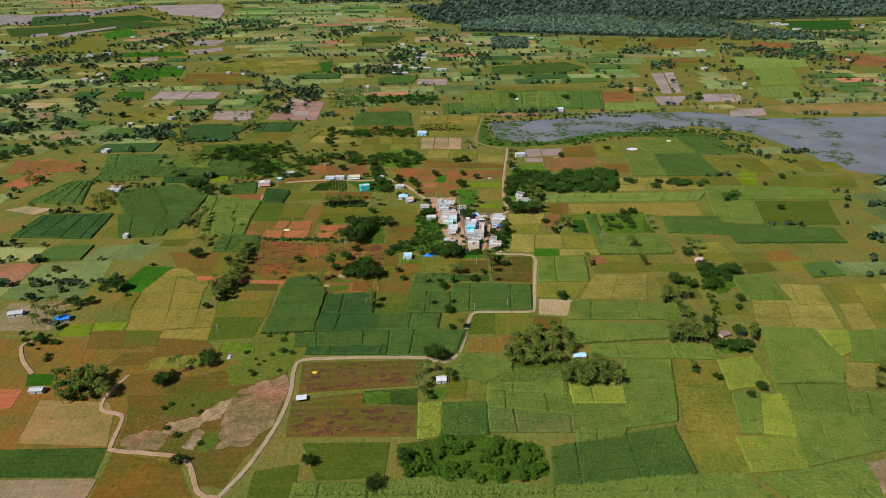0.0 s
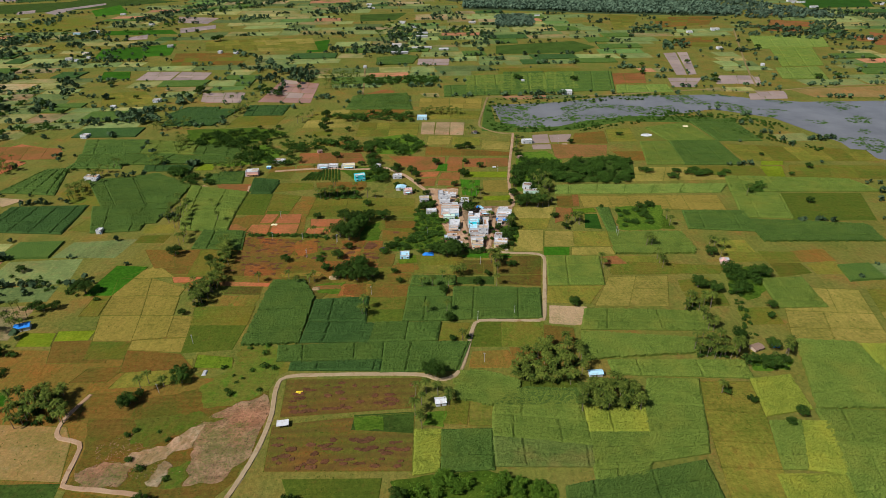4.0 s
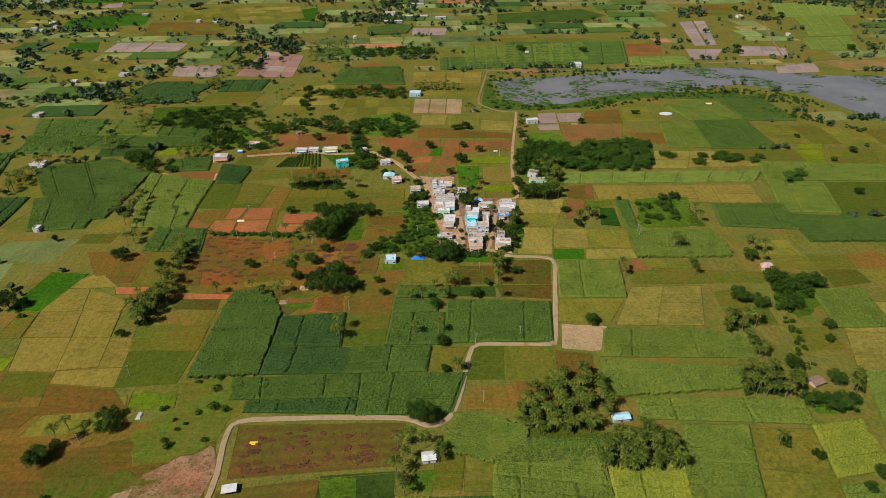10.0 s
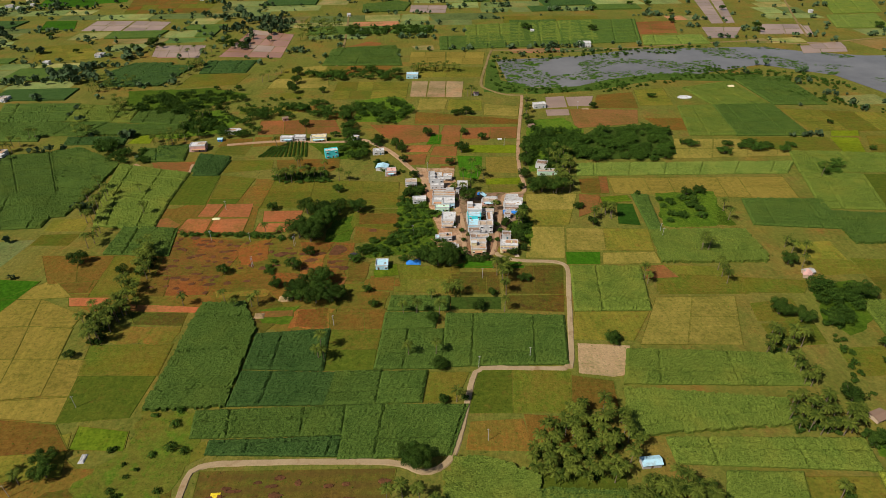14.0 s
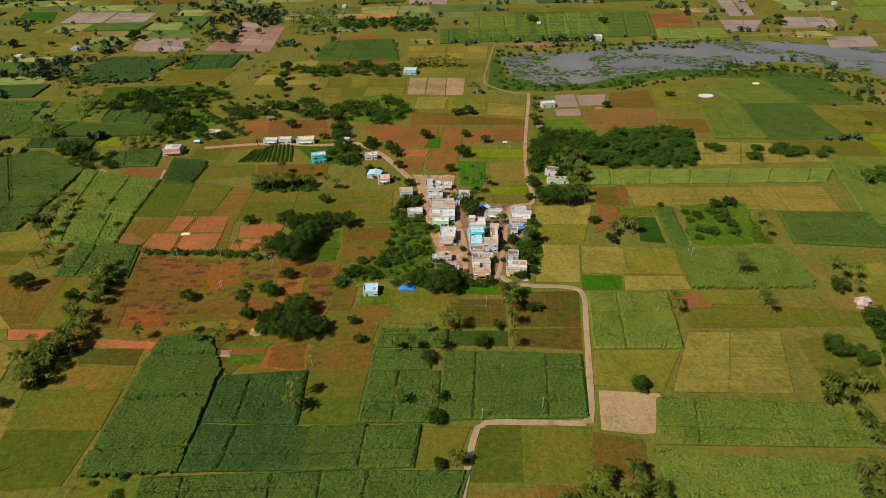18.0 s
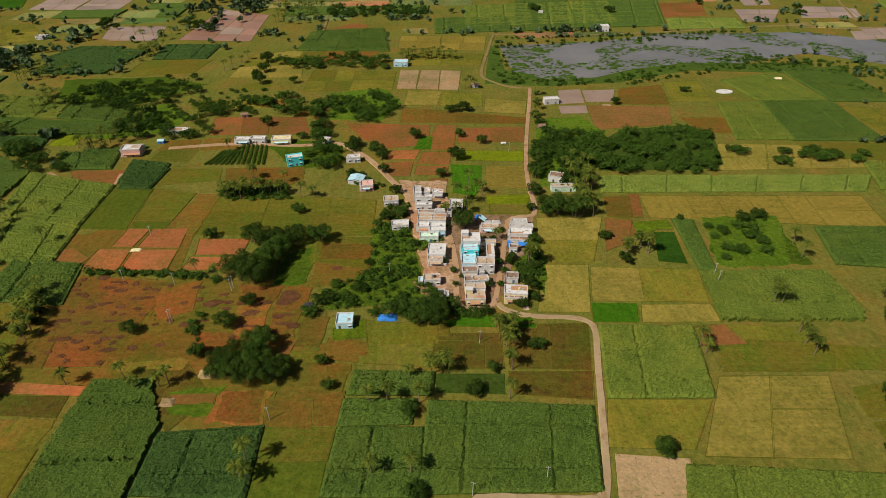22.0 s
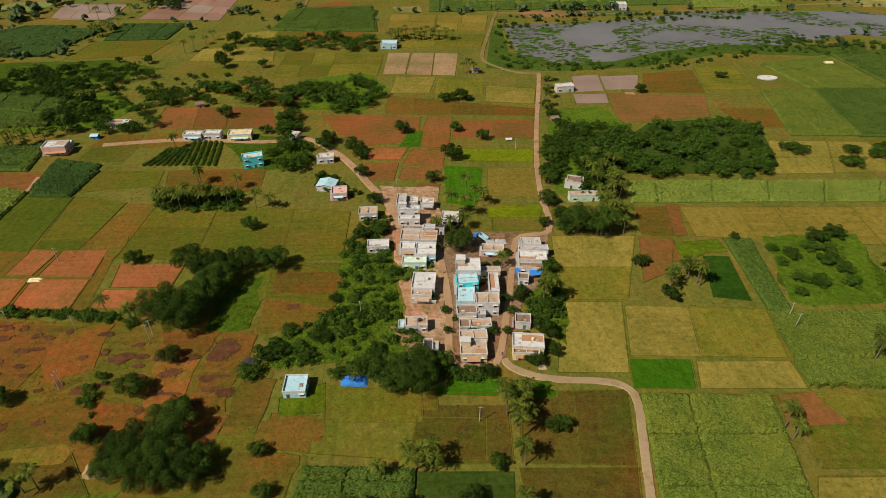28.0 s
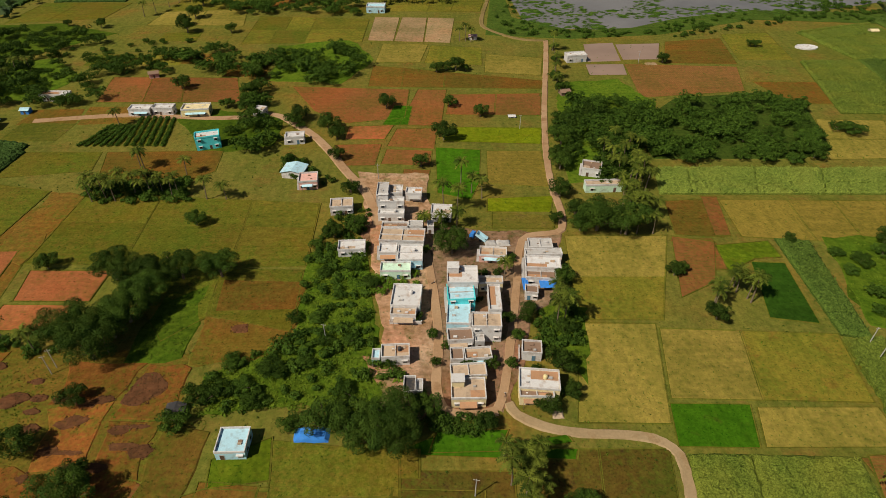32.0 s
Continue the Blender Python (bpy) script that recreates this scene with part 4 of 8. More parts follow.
def clods(n, *corners):
    """Broken earth: small angular lumps, half sunk."""
    shapes = []
    for _ in range(5):
        c = np.array([(x, y, z) for z in (-0.2, 0.5) for x, y in ((-0.6, -0.4), (0.6, -0.5), (0.5, 0.5), (-0.5, 0.45))]) * rng.uniform(0.45, 1.3, (8, 3))
        shapes.append(np.array([c[list(f)] for f in ((4, 5, 6, 7), (0, 1, 5, 4), (1, 2, 6, 5), (2, 3, 7, 6), (3, 0, 4, 7))]))
    at = scatter_fast(corners, n)
    tagged(new("broken_earth", quads_mesh("broken_earth", loose(at, shapes, 0.12, 0.75) * (1, 1, 0.8), SOILS["rubble"])), "broken lumps of pinkish-brown earth", "earth", kind="stuff")


def scatter_fast(corners, n):
    poly = [tuple(map(float, p)) for p in corners]
    a = np.array(poly)
    p = rng.uniform(a.min(0), a.max(0), (n * 4, 2))
    p = p[inside(p[:, 0], p[:, 1], poly)][:n]
    return [tuple(q) for q in p]


# ---- the plan ----
# broad stretches of open ground, under the plots
field("red_grass", (-257.7, 45.7), (-131.7, 35.9), (-122.5, -7.5), (-130.6, -38.4), (-137.4, -58.2), (-159.0, -57.4), (-189.5, -36.0), (-269.4, -32.8), (-309.7, 0.3), (-278.7, 21.8))
field("brown_grass", (-441.2, -97.6), (-266.7, -107.0), (-231.4, -134.4), (-193.4, -136.4), (-186.9, -170.3), (-205.1, -231.5), (-275.8, -212.1), (-367.9, -207.5))
field("brown_grass", (-289.1, 84.2), (-261.2, 82.9), (-198.7, 124.3), (-202.2, 80.3), (-199.0, 44.3), (-252.6, 48.8), (-272.5, 47.5))

# fields
field("woodland_floor", (29, 1423), (246, 1575), (551, 1566), (522, 1414), (702, 1281), (718, 1178), (652, 1129), (364, 1197), (209, 1252), (21, 1303))
field("woodland_floor", (-133, 1834), (261, 2080), (1716, 2001), (1345, 1470), (768, 1435), (561, 1537), (186, 1528), (6, 1449), (-60, 1531))
# next four far plots: cloud shade put into the colour by dark crop kinds
field("tall_green", (979, 1410), (1186, 1411), (1094, 1237), (917, 1236))
field("tall_green", (-1191, 1747), (-1046, 1804), (-917, 1658), (-1106, 1601))
field("cane_dark", (-1401, 1792), (-1223, 1816), (-1151, 1623), (-1294, 1563))
field("low_green", (-1329, 1505), (-1143, 1567), (-1094, 1693), (-806, 1542), (-1079, 1369), (-1220, 1344))
field("paddy", (-990, 1381), (-955, 1486), (-867, 1327), (-929, 1275))
field("olive", (-1082, 1202), (-966, 1261), (-873, 1181), (-889, 1064), (-1033, 1063))
field("paddy", (-802, 1063), (-663, 1064), (-632, 1011), (-791, 1005))
field("yellow_grass", (-854, 866), (-835, 924), (-789, 878), (-821, 824))
field("paddy", (-317, 895), (-284, 917), (-275, 798), (-314, 791))
field("low_green", (-247, 1242), (-127, 1258), (-154, 1151), (-238, 1134))
field("cane", (-175, 731), (-121, 752), (-98, 735), (-109, 682), (-172, 674))
field("low_green", (55, 825), (216, 859), (248, 796), (191, 746), (46, 749))
field("cane_pale", (590, 875), (733, 861), (688, 762), (544, 752))
field("brown_grass", (477, 1130), (624, 1132), (564, 1021), (430, 988))
field("yellow_grass", (374, 1177), (441, 1151), (385, 1015), (335, 982))
field("brown_grass", (427, 871), (516, 875), (463, 777), (400, 794))
field("red_soil", (860, 903), (903, 839), (844, 754), (787, 771))
field("brown_grass", (-564, 802), (-417, 800), (-416, 699), (-541, 701))
field("olive", (-541, 916), (-400, 948), (-353, 822), (-513, 819))
field("paddy", (-686, 868), (-595, 896), (-570, 787), (-651, 768))
field("tan_grass", (-444, 919), (-323, 934), (-295, 816), (-408, 810))
field("flood", (-1186, 1381), (-1154, 1409), (-1126, 1354), (-1162, 1328))
field("flood", (-1101, 1351), (-1098, 1413), (-1014, 1529), (-998, 1491), (-1050, 1408), (-1053, 1317))
field("low_green", (-356, -207), (-277, -209), (-275, -230), (-346, -227))
field("ploughed_tan", (-336, -229), (-273, -231), (-273, -250), (-331, -247))
field("rust_grass", (-272, -213), (-233, -223), (-215, -252), (-270, -250))
field("stubble", (-337, -167), (-293, -171), (-285, -183), (-278, -208), (-330, -203))
field("pale_red", (-379, -154), (-353, -156), (-351, -173), (-367, -178))
field("paddy", (-358, -141), (-340, -142), (-337, -153), (-353, -153))
field("yellow_crop", (-363, -84), (-342, -85), (-339, -99), (-361, -98))
field("yellow_crop", (-341, -83), (-317, -83), (-317, -97), (-338, -98))
field("red_grass", (-284, -160), (-229, -143), (-190, -145), (-184, -165), (-187, -198), (-206, -242), (-220, -237), (-229, -220), (-272, -210), (-276, -186))
field("rubble", (-222, -168), (-189, -149), (-184, -162), (-188, -197), (-198, -211), (-215, -213))
field("brown_rows", (-179, -138), (-99, -140), (-103, -165), (-177, -169))
field("brown_rows", (-180, -175), (-138, -171), (-103, -169), (-104, -209), (-178, -206))
field("low_green", (-136, -169), (-103, -168), (-103, -184), (-137, -180))
field("straw", (165, -54), (219, -61), (201, -125), (140, -119))
field("straw", (226, -61), (307, -62), (285, -123), (207, -122))
field("cane", (-189, -106), (-124, -106), (-124, -122), (-187, -121))
field("cane_dark", (-178, -123), (-124, -123), (-125, -133), (-178, -130))
field("cane", (-121, -106), (-68, -108), (-77, -134), (-122, -134))
field("cane_light", (17, -75), (94, -82), (94, -103), (9, -98))
field("cane_light", (8, -101), (78, -111), (74, -126), (18, -128), (1, -130))
field("cane_light", (18, -130), (99, -134), (97, -150), (18, -143))
field("cane_light", (-79, -143), (-60, -142), (-40, -147), (-43, -153), (-59, -162), (-78, -160))
field("cane_light", (-42, -155), (-11, -157), (-13, -168), (-59, -165))
field("yellow_grass", (-195, -124), (-181, -123), (-179, -130), (-189, -136))
field("olive", (-84, -86), (-65, -87), (-72, -104), (-87, -105))
field("yellow_grass", (-277, -121), (-242, -116), (-236, -138), (-283, -141))
field("brown_grass", (-293, -145), (-263, -144), (-260, -166), (-289, -165))
field("cane", (-210, -28), (-186, -29), (-176, -51), (-178, -103), (-215, -104))
field("cane_dark", (-173, -55), (-137, -53), (-137, -82), (-174, -79))
field("cane_dark", (-174, -82), (-130, -85), (-133, -104), (-176, -103))
field("cane", (-129, -85), (-108, -85), (-110, -104), (-132, -104))
field("cane", (-106, -86), (-86, -86), (-89, -104), (-108, -104))
field("cane", (-103, -26), (-73, -28), (-74, -39), (-105, -38))
field("cane", (-106, -41), (-80, -42), (-82, -53), (-107, -53))
field("cane", (-107, -55), (-77, -56), (-78, -83), (-110, -82))
field("cane", (-73, -43), (-12, -48), (-17, -83), (-77, -82))
field("cane_light", (3, -3), (43, -5), (37, -44), (-3, -43))
field("dry_pink", (-8, -69), (18, -72), (11, -92), (4, -93), (-12, -90))
field("yellow_grass", (-4, -44), (36, -46), (21, -68), (-10, -66))
field("straw", (44, -34), (88, -35), (75, -74), (24, -71))
field("olive", (59, -15), (100, -17), (97, -33), (47, -31))
field("yellow_grass", (58, -3), (86, -6), (98, -15), (66, -14))
field("red_soil", (45, -4), (59, -5), (63, -16), (47, -17))
field("straw", (-11, 90), (26, 89), (11, 46), (-15, 47))
field("straw", (-15, 45), (8, 44), (1, 8), (-23, 9))
field("straw", (9, 42), (62, 38), (58, 13), (4, 16))
field("straw", (26, 12), (58, 11), (58, -1), (23, 0))
field("paddy", (3, 14), (24, 13), (21, 0), (1, 1))
field("cane", (65, 84), (76, 82), (71, 37), (63, 39))
field("cane_light", (63, 35), (124, 33), (125, 4), (121, -3), (59, -1))
field("ripe_paddy", (55, 112), (187, 107), (182, 72), (54, 88))
field("cane_pale", (38, 137), (207, 131), (192, 112), (34, 117))
field("brown_grass", (33, 112), (53, 113), (47, 88), (30, 90))
field("red_soil", (27, 87), (42, 87), (45, 70), (29, 69))
field("tall_green", (51, 73), (62, 72), (59, 43), (45, 46))
field("flood", (39, 291), (58, 293), (55, 262), (35, 261))
field("flood", (59, 290), (87, 291), (78, 264), (57, 264))
field("flood", (33, 257), (55, 257), (53, 241), (32, 241))
field("red_rows", (56, 257), (120, 251), (110, 217), (52, 210))
field("brown_grass", (92, 294), (129, 299), (122, 255), (80, 258))
field("yellow_grass", (133, 306), (164, 309), (158, 261), (126, 262))
field("brown_grass", (120, 229), (154, 227), (153, 199), (128, 201))
field("straw", (131, 182), (278, 171), (259, 143), (116, 143))
field("red_patchy", (-246, 45), (-198, 37), (-211, -19), (-245, -18), (-248, 20))
field("red_soil", (-159, -34), (-137, -35), (-139, -49), (-158, -49))
field("dark_weeds", (-69, -4), (-42, -5), (-43, -26), (-71, -25))
field("low_green", (-71, -28), (-43, -29), (-44, -40), (-71, -38))
field("brown_weeds", (-41, -28), (-7, -29), (-10, -44), (-40, -40))
field("brown_weeds", (-38, 1), (-2, -0), (-7, -28), (-40, -26))
field("paddy", (-71, 1), (-58, 7), (-43, 4), (-44, -1))
field("paddy", (-40, 2), (-25, 1), (-26, -2), (-40, -1))
field("red_soil", (-305, 160), (-270, 160), (-268, 137), (-292, 137))
field("cane_dark", (-262, 162), (-242, 159), (-245, 134), (-264, 135))
field("cane", (-323, 186), (-284, 187), (-281, 162), (-312, 162))
field("olive", (-243, 160), (-207, 159), (-205, 143), (-242, 138))
field("brown_grass", (-204, 159), (-153, 159), (-152, 141), (-162, 132), (-199, 137))
field("red_soil", (-235, 246), (-166, 243), (-157, 211), (-231, 213))
field("crop_rows", (-200.9, 165.2), (-200.8, 185.2), (-212.7, 185.6), (-220.7, 165.9))
field("crop_rows", (-180.0, 164.5), (-183.5, 192.7), (-202.1, 194.7), (-199.8, 165.2))
field("red_soil", (-133, 230), (-70, 224), (-72, 190), (-100, 185), (-117, 199))
field("pale_red", (-98, 181), (-77, 182), (-81, 168), (-99, 168))
field("red_soil", (-103, 163), (-82, 163), (-84, 144), (-98, 144))
field("red_soil", (-75, 178), (-56, 178), (-58, 158), (-79, 161))
field("red_soil", (-79, 158), (-59, 156), (-60, 143), (-81, 145))
field("red_soil", (-71, 140), (-60, 139), (-62, 127), (-72, 127))
field("red_soil", (-65, 224), (-50, 223), (-54, 181), (-74, 182))
field("red_soil", (-48, 217), (0, 217), (-4, 191), (-51, 193))
field("paddy", (-80, 190), (-77, 204), (-68, 203), (-70, 182), (-82, 183))
field("straw", (-87, 295), (-59, 293), (-64, 264), (-90, 264))
field("yellow_grass", (-57, 291), (-26, 286), (-28, 258), (-61, 263))
field("straw", (-24, 275), (9, 268), (4, 242), (-27, 247))
field("brown_grass", (-91, 259), (4, 234), (1, 223), (-92, 229))
field("yellow_crop", (-52, 179), (-6, 177), (-9, 161), (-53, 165))
field("paddy", (-57, 159), (-37, 156), (-40, 128), (-44, 116), (-57, 121))
field("ripe_paddy", (-34, 155), (-10, 154), (-11, 124), (-36, 128))
field("yellow_crop", (-37, 116), (-11, 117), (-14, 106), (-38, 107))
field("tan_grass", (-36, 106), (-12, 103), (-15, 95), (-37, 96))
field("dry_pink", (-95, 349), (-78, 348), (-81, 300), (-97, 302))
field("dry_pink", (-76, 348), (-59, 347), (-62, 298), (-80, 300))
field("dry_pink", (-58, 347), (-40, 345), (-45, 296), (-61, 298))
field("ripe_paddy", (-97, 461), (-55, 458), (-58, 408), (-99, 417))
field("ripe_paddy", (-53, 458), (-7, 454), (-14, 404), (-56, 408))
field("yellow_grass", (-90, 401), (-15, 393), (-21, 360), (-94, 363))
field("yellow_grass", (-175, 353), (-99, 345), (-101, 299), (-176, 298))
field("cane", (-195, 478), (-156, 476), (-161, 414), (-199, 416))
field("cane", (-154, 476), (-111, 471), (-116, 411), (-159, 414))
field("cane_dark", (-428, 422), (-346, 423), (-354, 395), (-365, 350), (-431, 354))
field("cane_dark", (-337, 437), (-281, 437), (-284, 392), (-334, 392))
field("olive", (-341, 390), (-277, 388), (-284, 352), (-346, 343))
field("cane", (-310, 190), (-285, 192), (-283, 166), (-302, 164))
field("brown_grass", (-307, 25), (-261, 21), (-258, -14), (-302, -13))
field("straw", (-240, 403), (-194, 416), (-183, 333), (-248, 337))
field("red_soil", (-154, 511), (-135, 505), (-139, 481), (-184, 484))
field("brown_grass", (-193, 408), (-116, 411), (-126, 378), (-195, 378))
field("flood", (-562, 656), (-506, 652), (-504, 594), (-560, 598))
field("flood", (-503, 652), (-449, 642), (-448, 590), (-501, 594))
field("flood_red", (-415, 506), (-361, 510), (-355, 455), (-406, 458))
field("flood_red", (-319, 587), (-256, 555), (-254, 448), (-331, 457))
field("olive", (37, 637), (175, 627), (154, 517), (27, 520))
field("cane", (-59, 526), (28, 529), (21, 472), (-60, 467))
field("cane", (43, 606), (109, 607), (87, 477), (25, 471))
field("cane", (115, 601), (221, 599), (195, 484), (91, 481))
field("red_soil", (201, 584), (274, 589), (256, 523), (189, 520))
field("cane_pale", (206, 509), (282, 509), (278, 469), (196, 470))
field("flood", (357, 732), (381, 735), (338, 568), (321, 569))
field("flood", (384, 735), (404, 738), (355, 571), (341, 568))
field("flood", (300, 551), (353, 547), (321, 494), (288, 496))
field("flood", (382, 552), (446, 547), (429, 503), (360, 508))
field("flood", (-99, 720), (-42, 716), (-47, 664), (-101, 673))
field("flood", (-425, 513), (-365, 512), (-358, 456), (-414, 464))
field("flood", (-709, 1253), (-600, 1223), (-604, 1137), (-682, 1162))
field("paddy", (-727, 855), (-637, 864), (-614, 755), (-703, 762))
field("cane", (-188, 481), (-117, 488), (-108, 407), (-199, 413))
field("red_grass", (-132, 52), (-103, 51), (-105, 35), (-131, 32))
field("lush", (-104, 82), (-84, 90), (-77, 39), (-66, 25), (-79, 14), (-105, 17), (-121, 14), (-124, 27), (-102, 40))
field("weedy", (-215, -104), (-186, -106), (-184, -124), (-188, -146), (-205, -158), (-222, -160), (-229, -144), (-214, -124))
field("brown_grass", (-339, -94), (-296, -94), (-296, -117), (-332, -116))
field("brown_grass", (-303, -122), (-280, -121), (-287, -135), (-309, -135))
field("lush", (-136, -172), (-120, -171), (-119, -181), (-136, -181))
field("olive", (52, -11), (137, -23), (128, -34), (47, -28))
field("lush", (-25, 52), (-12, 53), (-15, 34), (-18, 22), (-26, 37))
field("lush", (12, 231), (45, 235), (58, 204), (36, 151), (23, 125), (-2, 126), (1, 172))
field("low_green", (42, 181), (70, 209), (122, 215), (134, 200), (122, 151), (104, 144), (39, 146))
field("lush", (93, 84), (123, 82), (121, 63), (122, 41), (81, 40), (75, 55))
field("lush", (-185, 194), (-178, 202), (-131, 196), (-130, 164), (-150, 159), (-162, 159))
field("lush", (-152, 294), (-109, 304), (-91, 270), (-107, 234), (-147, 238))
field("lush", (-392, 338), (-307, 341), (-263, 320), (-301, 279), (-375, 280))
field("lush", (-353, 269), (-280, 275), (-253, 247), (-265, 220), (-304, 208), (-338, 216))
field("lush", (136, -28), (164, -23), (165, -49), (134, -71), (126, -59))
field("yard", (-84, 127), (-63, 131), (-62, 98), (-32, 94), (-13, 91), (-17, 59), (-30, 49), (-40, 14), (-59, 14), (-63, 50), (-74, 66), (-86, 92))
field("yard", (-90.1, 137.7), (-61.0, 136.7), (-60.6, 45.7), (-60.6, 12.9), (-70.0, 10.0), (-76.1, 13.4), (-74.1, 35.1), (-80.6, 75.1))
field("yard", (-82, 34), (-72, 36), (-62, 31), (-60, 16), (-73, 16))
field("cane_light", (-21, 584), (58, 590), (50, 496), (-28, 485))
field("cane_light", (67, 589), (159, 602), (145, 496), (56, 496))
field("red_soil", (765, 1212), (814, 1187), (779, 1134), (731, 1158))
field("red_soil", (732, 1069), (815, 1027), (775, 969), (691, 1000))
field("cane", (-518, 152), (-500, 210), (-479, 212), (-459, 143))
field("cane_dark", (-487, 67), (-483, 115), (-414, 115), (-411, 59))
field("cane_dark", (-441, 400), (-422, 436), (-378, 433), (-380, 346))
field("pale_red", (-596, 273), (-575, 296), (-512, 269), (-530, 252))
field("pale_red", (-578, 202), (-563, 249), (-535, 233), (-548, 192))
field("dry_pink", (-533, 132), (-516, 141), (-482, 133), (-494, 118))
field("tan_grass", (-407, 65), (-400, 88), (-363, 85), (-368, 60))
field("olive", (-455, 146), (-433, 174), (-405, 173), (-399, 104), (-414, 105))
field("yellow_grass", (-580, 522), (-518, 527), (-473, 462), (-549, 449))
field("olive", (-102, 4), (-65, 2), (-65, -6), (-99, -5))
field("paddy", (-62, 1), (-60, 7), (-42, 7), (-45, 1))
field("paddy", (-41, 3), (-27, 5), (-26, 3), (-38, 1))
field("cane", (-482, 214), (-467, 299), (-448, 297), (-422, 210))
field("cane", (-502, 305), (-427, 301), (-420, 256), (-484, 257))
field("cane_light", (-423, 298), (-363, 286), (-358, 250), (-417, 256))
field("cane", (-358, 280), (-306, 268), (-300, 237), (-355, 249))
field("cane", (-486, 254), (-377, 249), (-387, 220), (-477, 223))
field("cane", (-373, 246), (-299, 233), (-298, 218), (-340, 218), (-385, 220))
field("cane_dark", (-397, 216), (-346, 213), (-344, 198), (-393, 200))
field("yellow_crop", (-338, 219), (-322, 216), (-321, 199), (-340, 200))
field("cane", (-407, 112), (-346, 115), (-345, 62), (-385, 60))
field("low_green", (-21, 310), (-7, 418), (1, 421), (-0, 346), (37, 317), (78, 321), (118, 342), (175, 357), (288, 347), (272, 322), (166, 336), (94, 308), (33, 301))
field("flood", (384, 452), (440, 453), (427, 423), (371, 420))
field("cane_light", (156, -44), (186, -44), (184, -80), (151, -79))

field("cane_light", (-74.6, -135.8), (-59.2, -138.1), (-42.4, -145.6), (-42.9, -155), (-59.7, -165.1), (-77.4, -158.3))
field("smooth_green", (-41.5, -145.7), (-5.9, -147.3), (-6.9, -153.8), (-41.2, -153))
field("cane", (-41.8, -152.9), (-2.2, -154.7), (-3.7, -168.3), (-43.3, -166.5), (-59.1, -165.2))
field("cane_light", (-53.7, -152.6), (-10.2, -154.9), (-10.1, -179.4), (-58, -171.7))
field("cane_light", (-58.1, -172.8), (-10.3, -180.4), (-10.6, -196.7), (-59.7, -187.9))
field("cane_mixed", (-59.8, -188.9), (-10.8, -197.6), (-12.8, -210.3), (-59.9, -207.9))
field("cane_yellow", (-6.1, -166.3), (26.3, -169.7), (22.3, -188.7), (-7.7, -187.1))
field("cane_light", (27.1, -169.7), (58, -172.4), (53, -190.2), (23, -188.7))
field("cane_light", (-8, -188.6), (21.9, -190.1), (18.2, -207.4), (-11, -208.2))
field("cane_light", (22.6, -190.2), (52.4, -191.7), (47.6, -204.3), (18.6, -208.3))
field("cane_light", (-11.2, -209.1), (17, -209.1), (11.3, -217.2), (-12.2, -220.3))
field("cane_light", (36.5, -148.5), (64.5, -150), (58.4, -171.3), (27.4, -168.6))
field("cane", (-27.5, -222), (43.9, -209.6), (43.4, -243), (-31.5, -247.4))
field("cane_light", (-31.7, -248.5), (42.8, -244.4), (66.4, -245.6), (81, -268.4), (-34.4, -262.9))
field("yellow_grass", (59.1, -174.1), (91, -179.4), (73.6, -244.5), (46.1, -243.8))
field("yellow_grass", (64.8, -151.2), (94.9, -152.8), (90.5, -178.9), (59.5, -173))
field("cane_yellow", (96.9, -151.7), (120.2, -149.4), (118.1, -175.5), (91.7, -179.5))
field("cane_light", (90.6, -185.6), (107.6, -185.5), (93.9, -215.7), (82, -215.1))
field("cane_yellow", (107.4, -186.5), (122.6, -187.3), (112, -219.7), (94.3, -216.2))
field("cane_yellow", (77.7, -220.1), (109.2, -221.7), (103.9, -242.1), (74, -243.7))
field("cane_light", (142.5, -116.8), (179, -121.6), (177.7, -156), (164.6, -177.9), (122.3, -175.7))
field("cane_light", (121.5, -177.3), (164.7, -181.1), (152.9, -205), (117.5, -200.8))
field("cane_light", (116.8, -202.2), (151.4, -207.3), (144.2, -233.1), (104.6, -241.4))
field("cane_light", (163.5, -185.8), (195.2, -190), (183.2, -208.9), (153.6, -206))
field("cane_light", (152.1, -208.2), (181.5, -211.1), (173.2, -231.2), (147.2, -232.4))
field("cane_light", (104.6, -244.1), (136.4, -238.7), (132.2, -258.3), (126.3, -269), (90.2, -267.2), (74.2, -248.2))
field("pale_earth", (133.6, -240.5), (156.8, -238.5), (149, -261.6), (132.7, -259.7))
field("cane_yellow", (182.2, -123.1), (202, -124.2), (190.1, -145.7), (178.8, -151.3))
field("cane_light", (202.3, -125.6), (248.3, -122.6), (225.7, -158.6), (184.4, -156.4))
field("tan_grass", (178.5, -157.2), (221.7, -161.3), (205.7, -185.4), (166.1, -180.2))
field("cane_light", (42.2, -266.6), (65.9, -246.7), (79.6, -268.4))
field("smooth_green", (-168, -211.2), (-118.7, -212.8), (-120.8, -237.5), (-156.2, -238.4))
field("cane_light", (-166.3, -240.1), (-129.4, -241.9), (-131.1, -258.2), (-167.7, -256.4))
field("smooth_green", (-190.5, -230.3), (-167.7, -226.4), (-164.9, -256.5), (-190.3, -255.3))
field("cane_light", (-127.6, -247), (-114.7, -239.7), (-88.1, -241), (-34.5, -249.1), (-35.8, -262.8), (-128.2, -258.3))
field("cane_yellow", (-101.9, -182.8), (-88.2, -183.5), (-89.8, -208.6), (-102.7, -210.6))
field("cane", (-87.5, -183.5), (-61.4, -183.9), (-63.3, -209.1), (-88.6, -209.6))
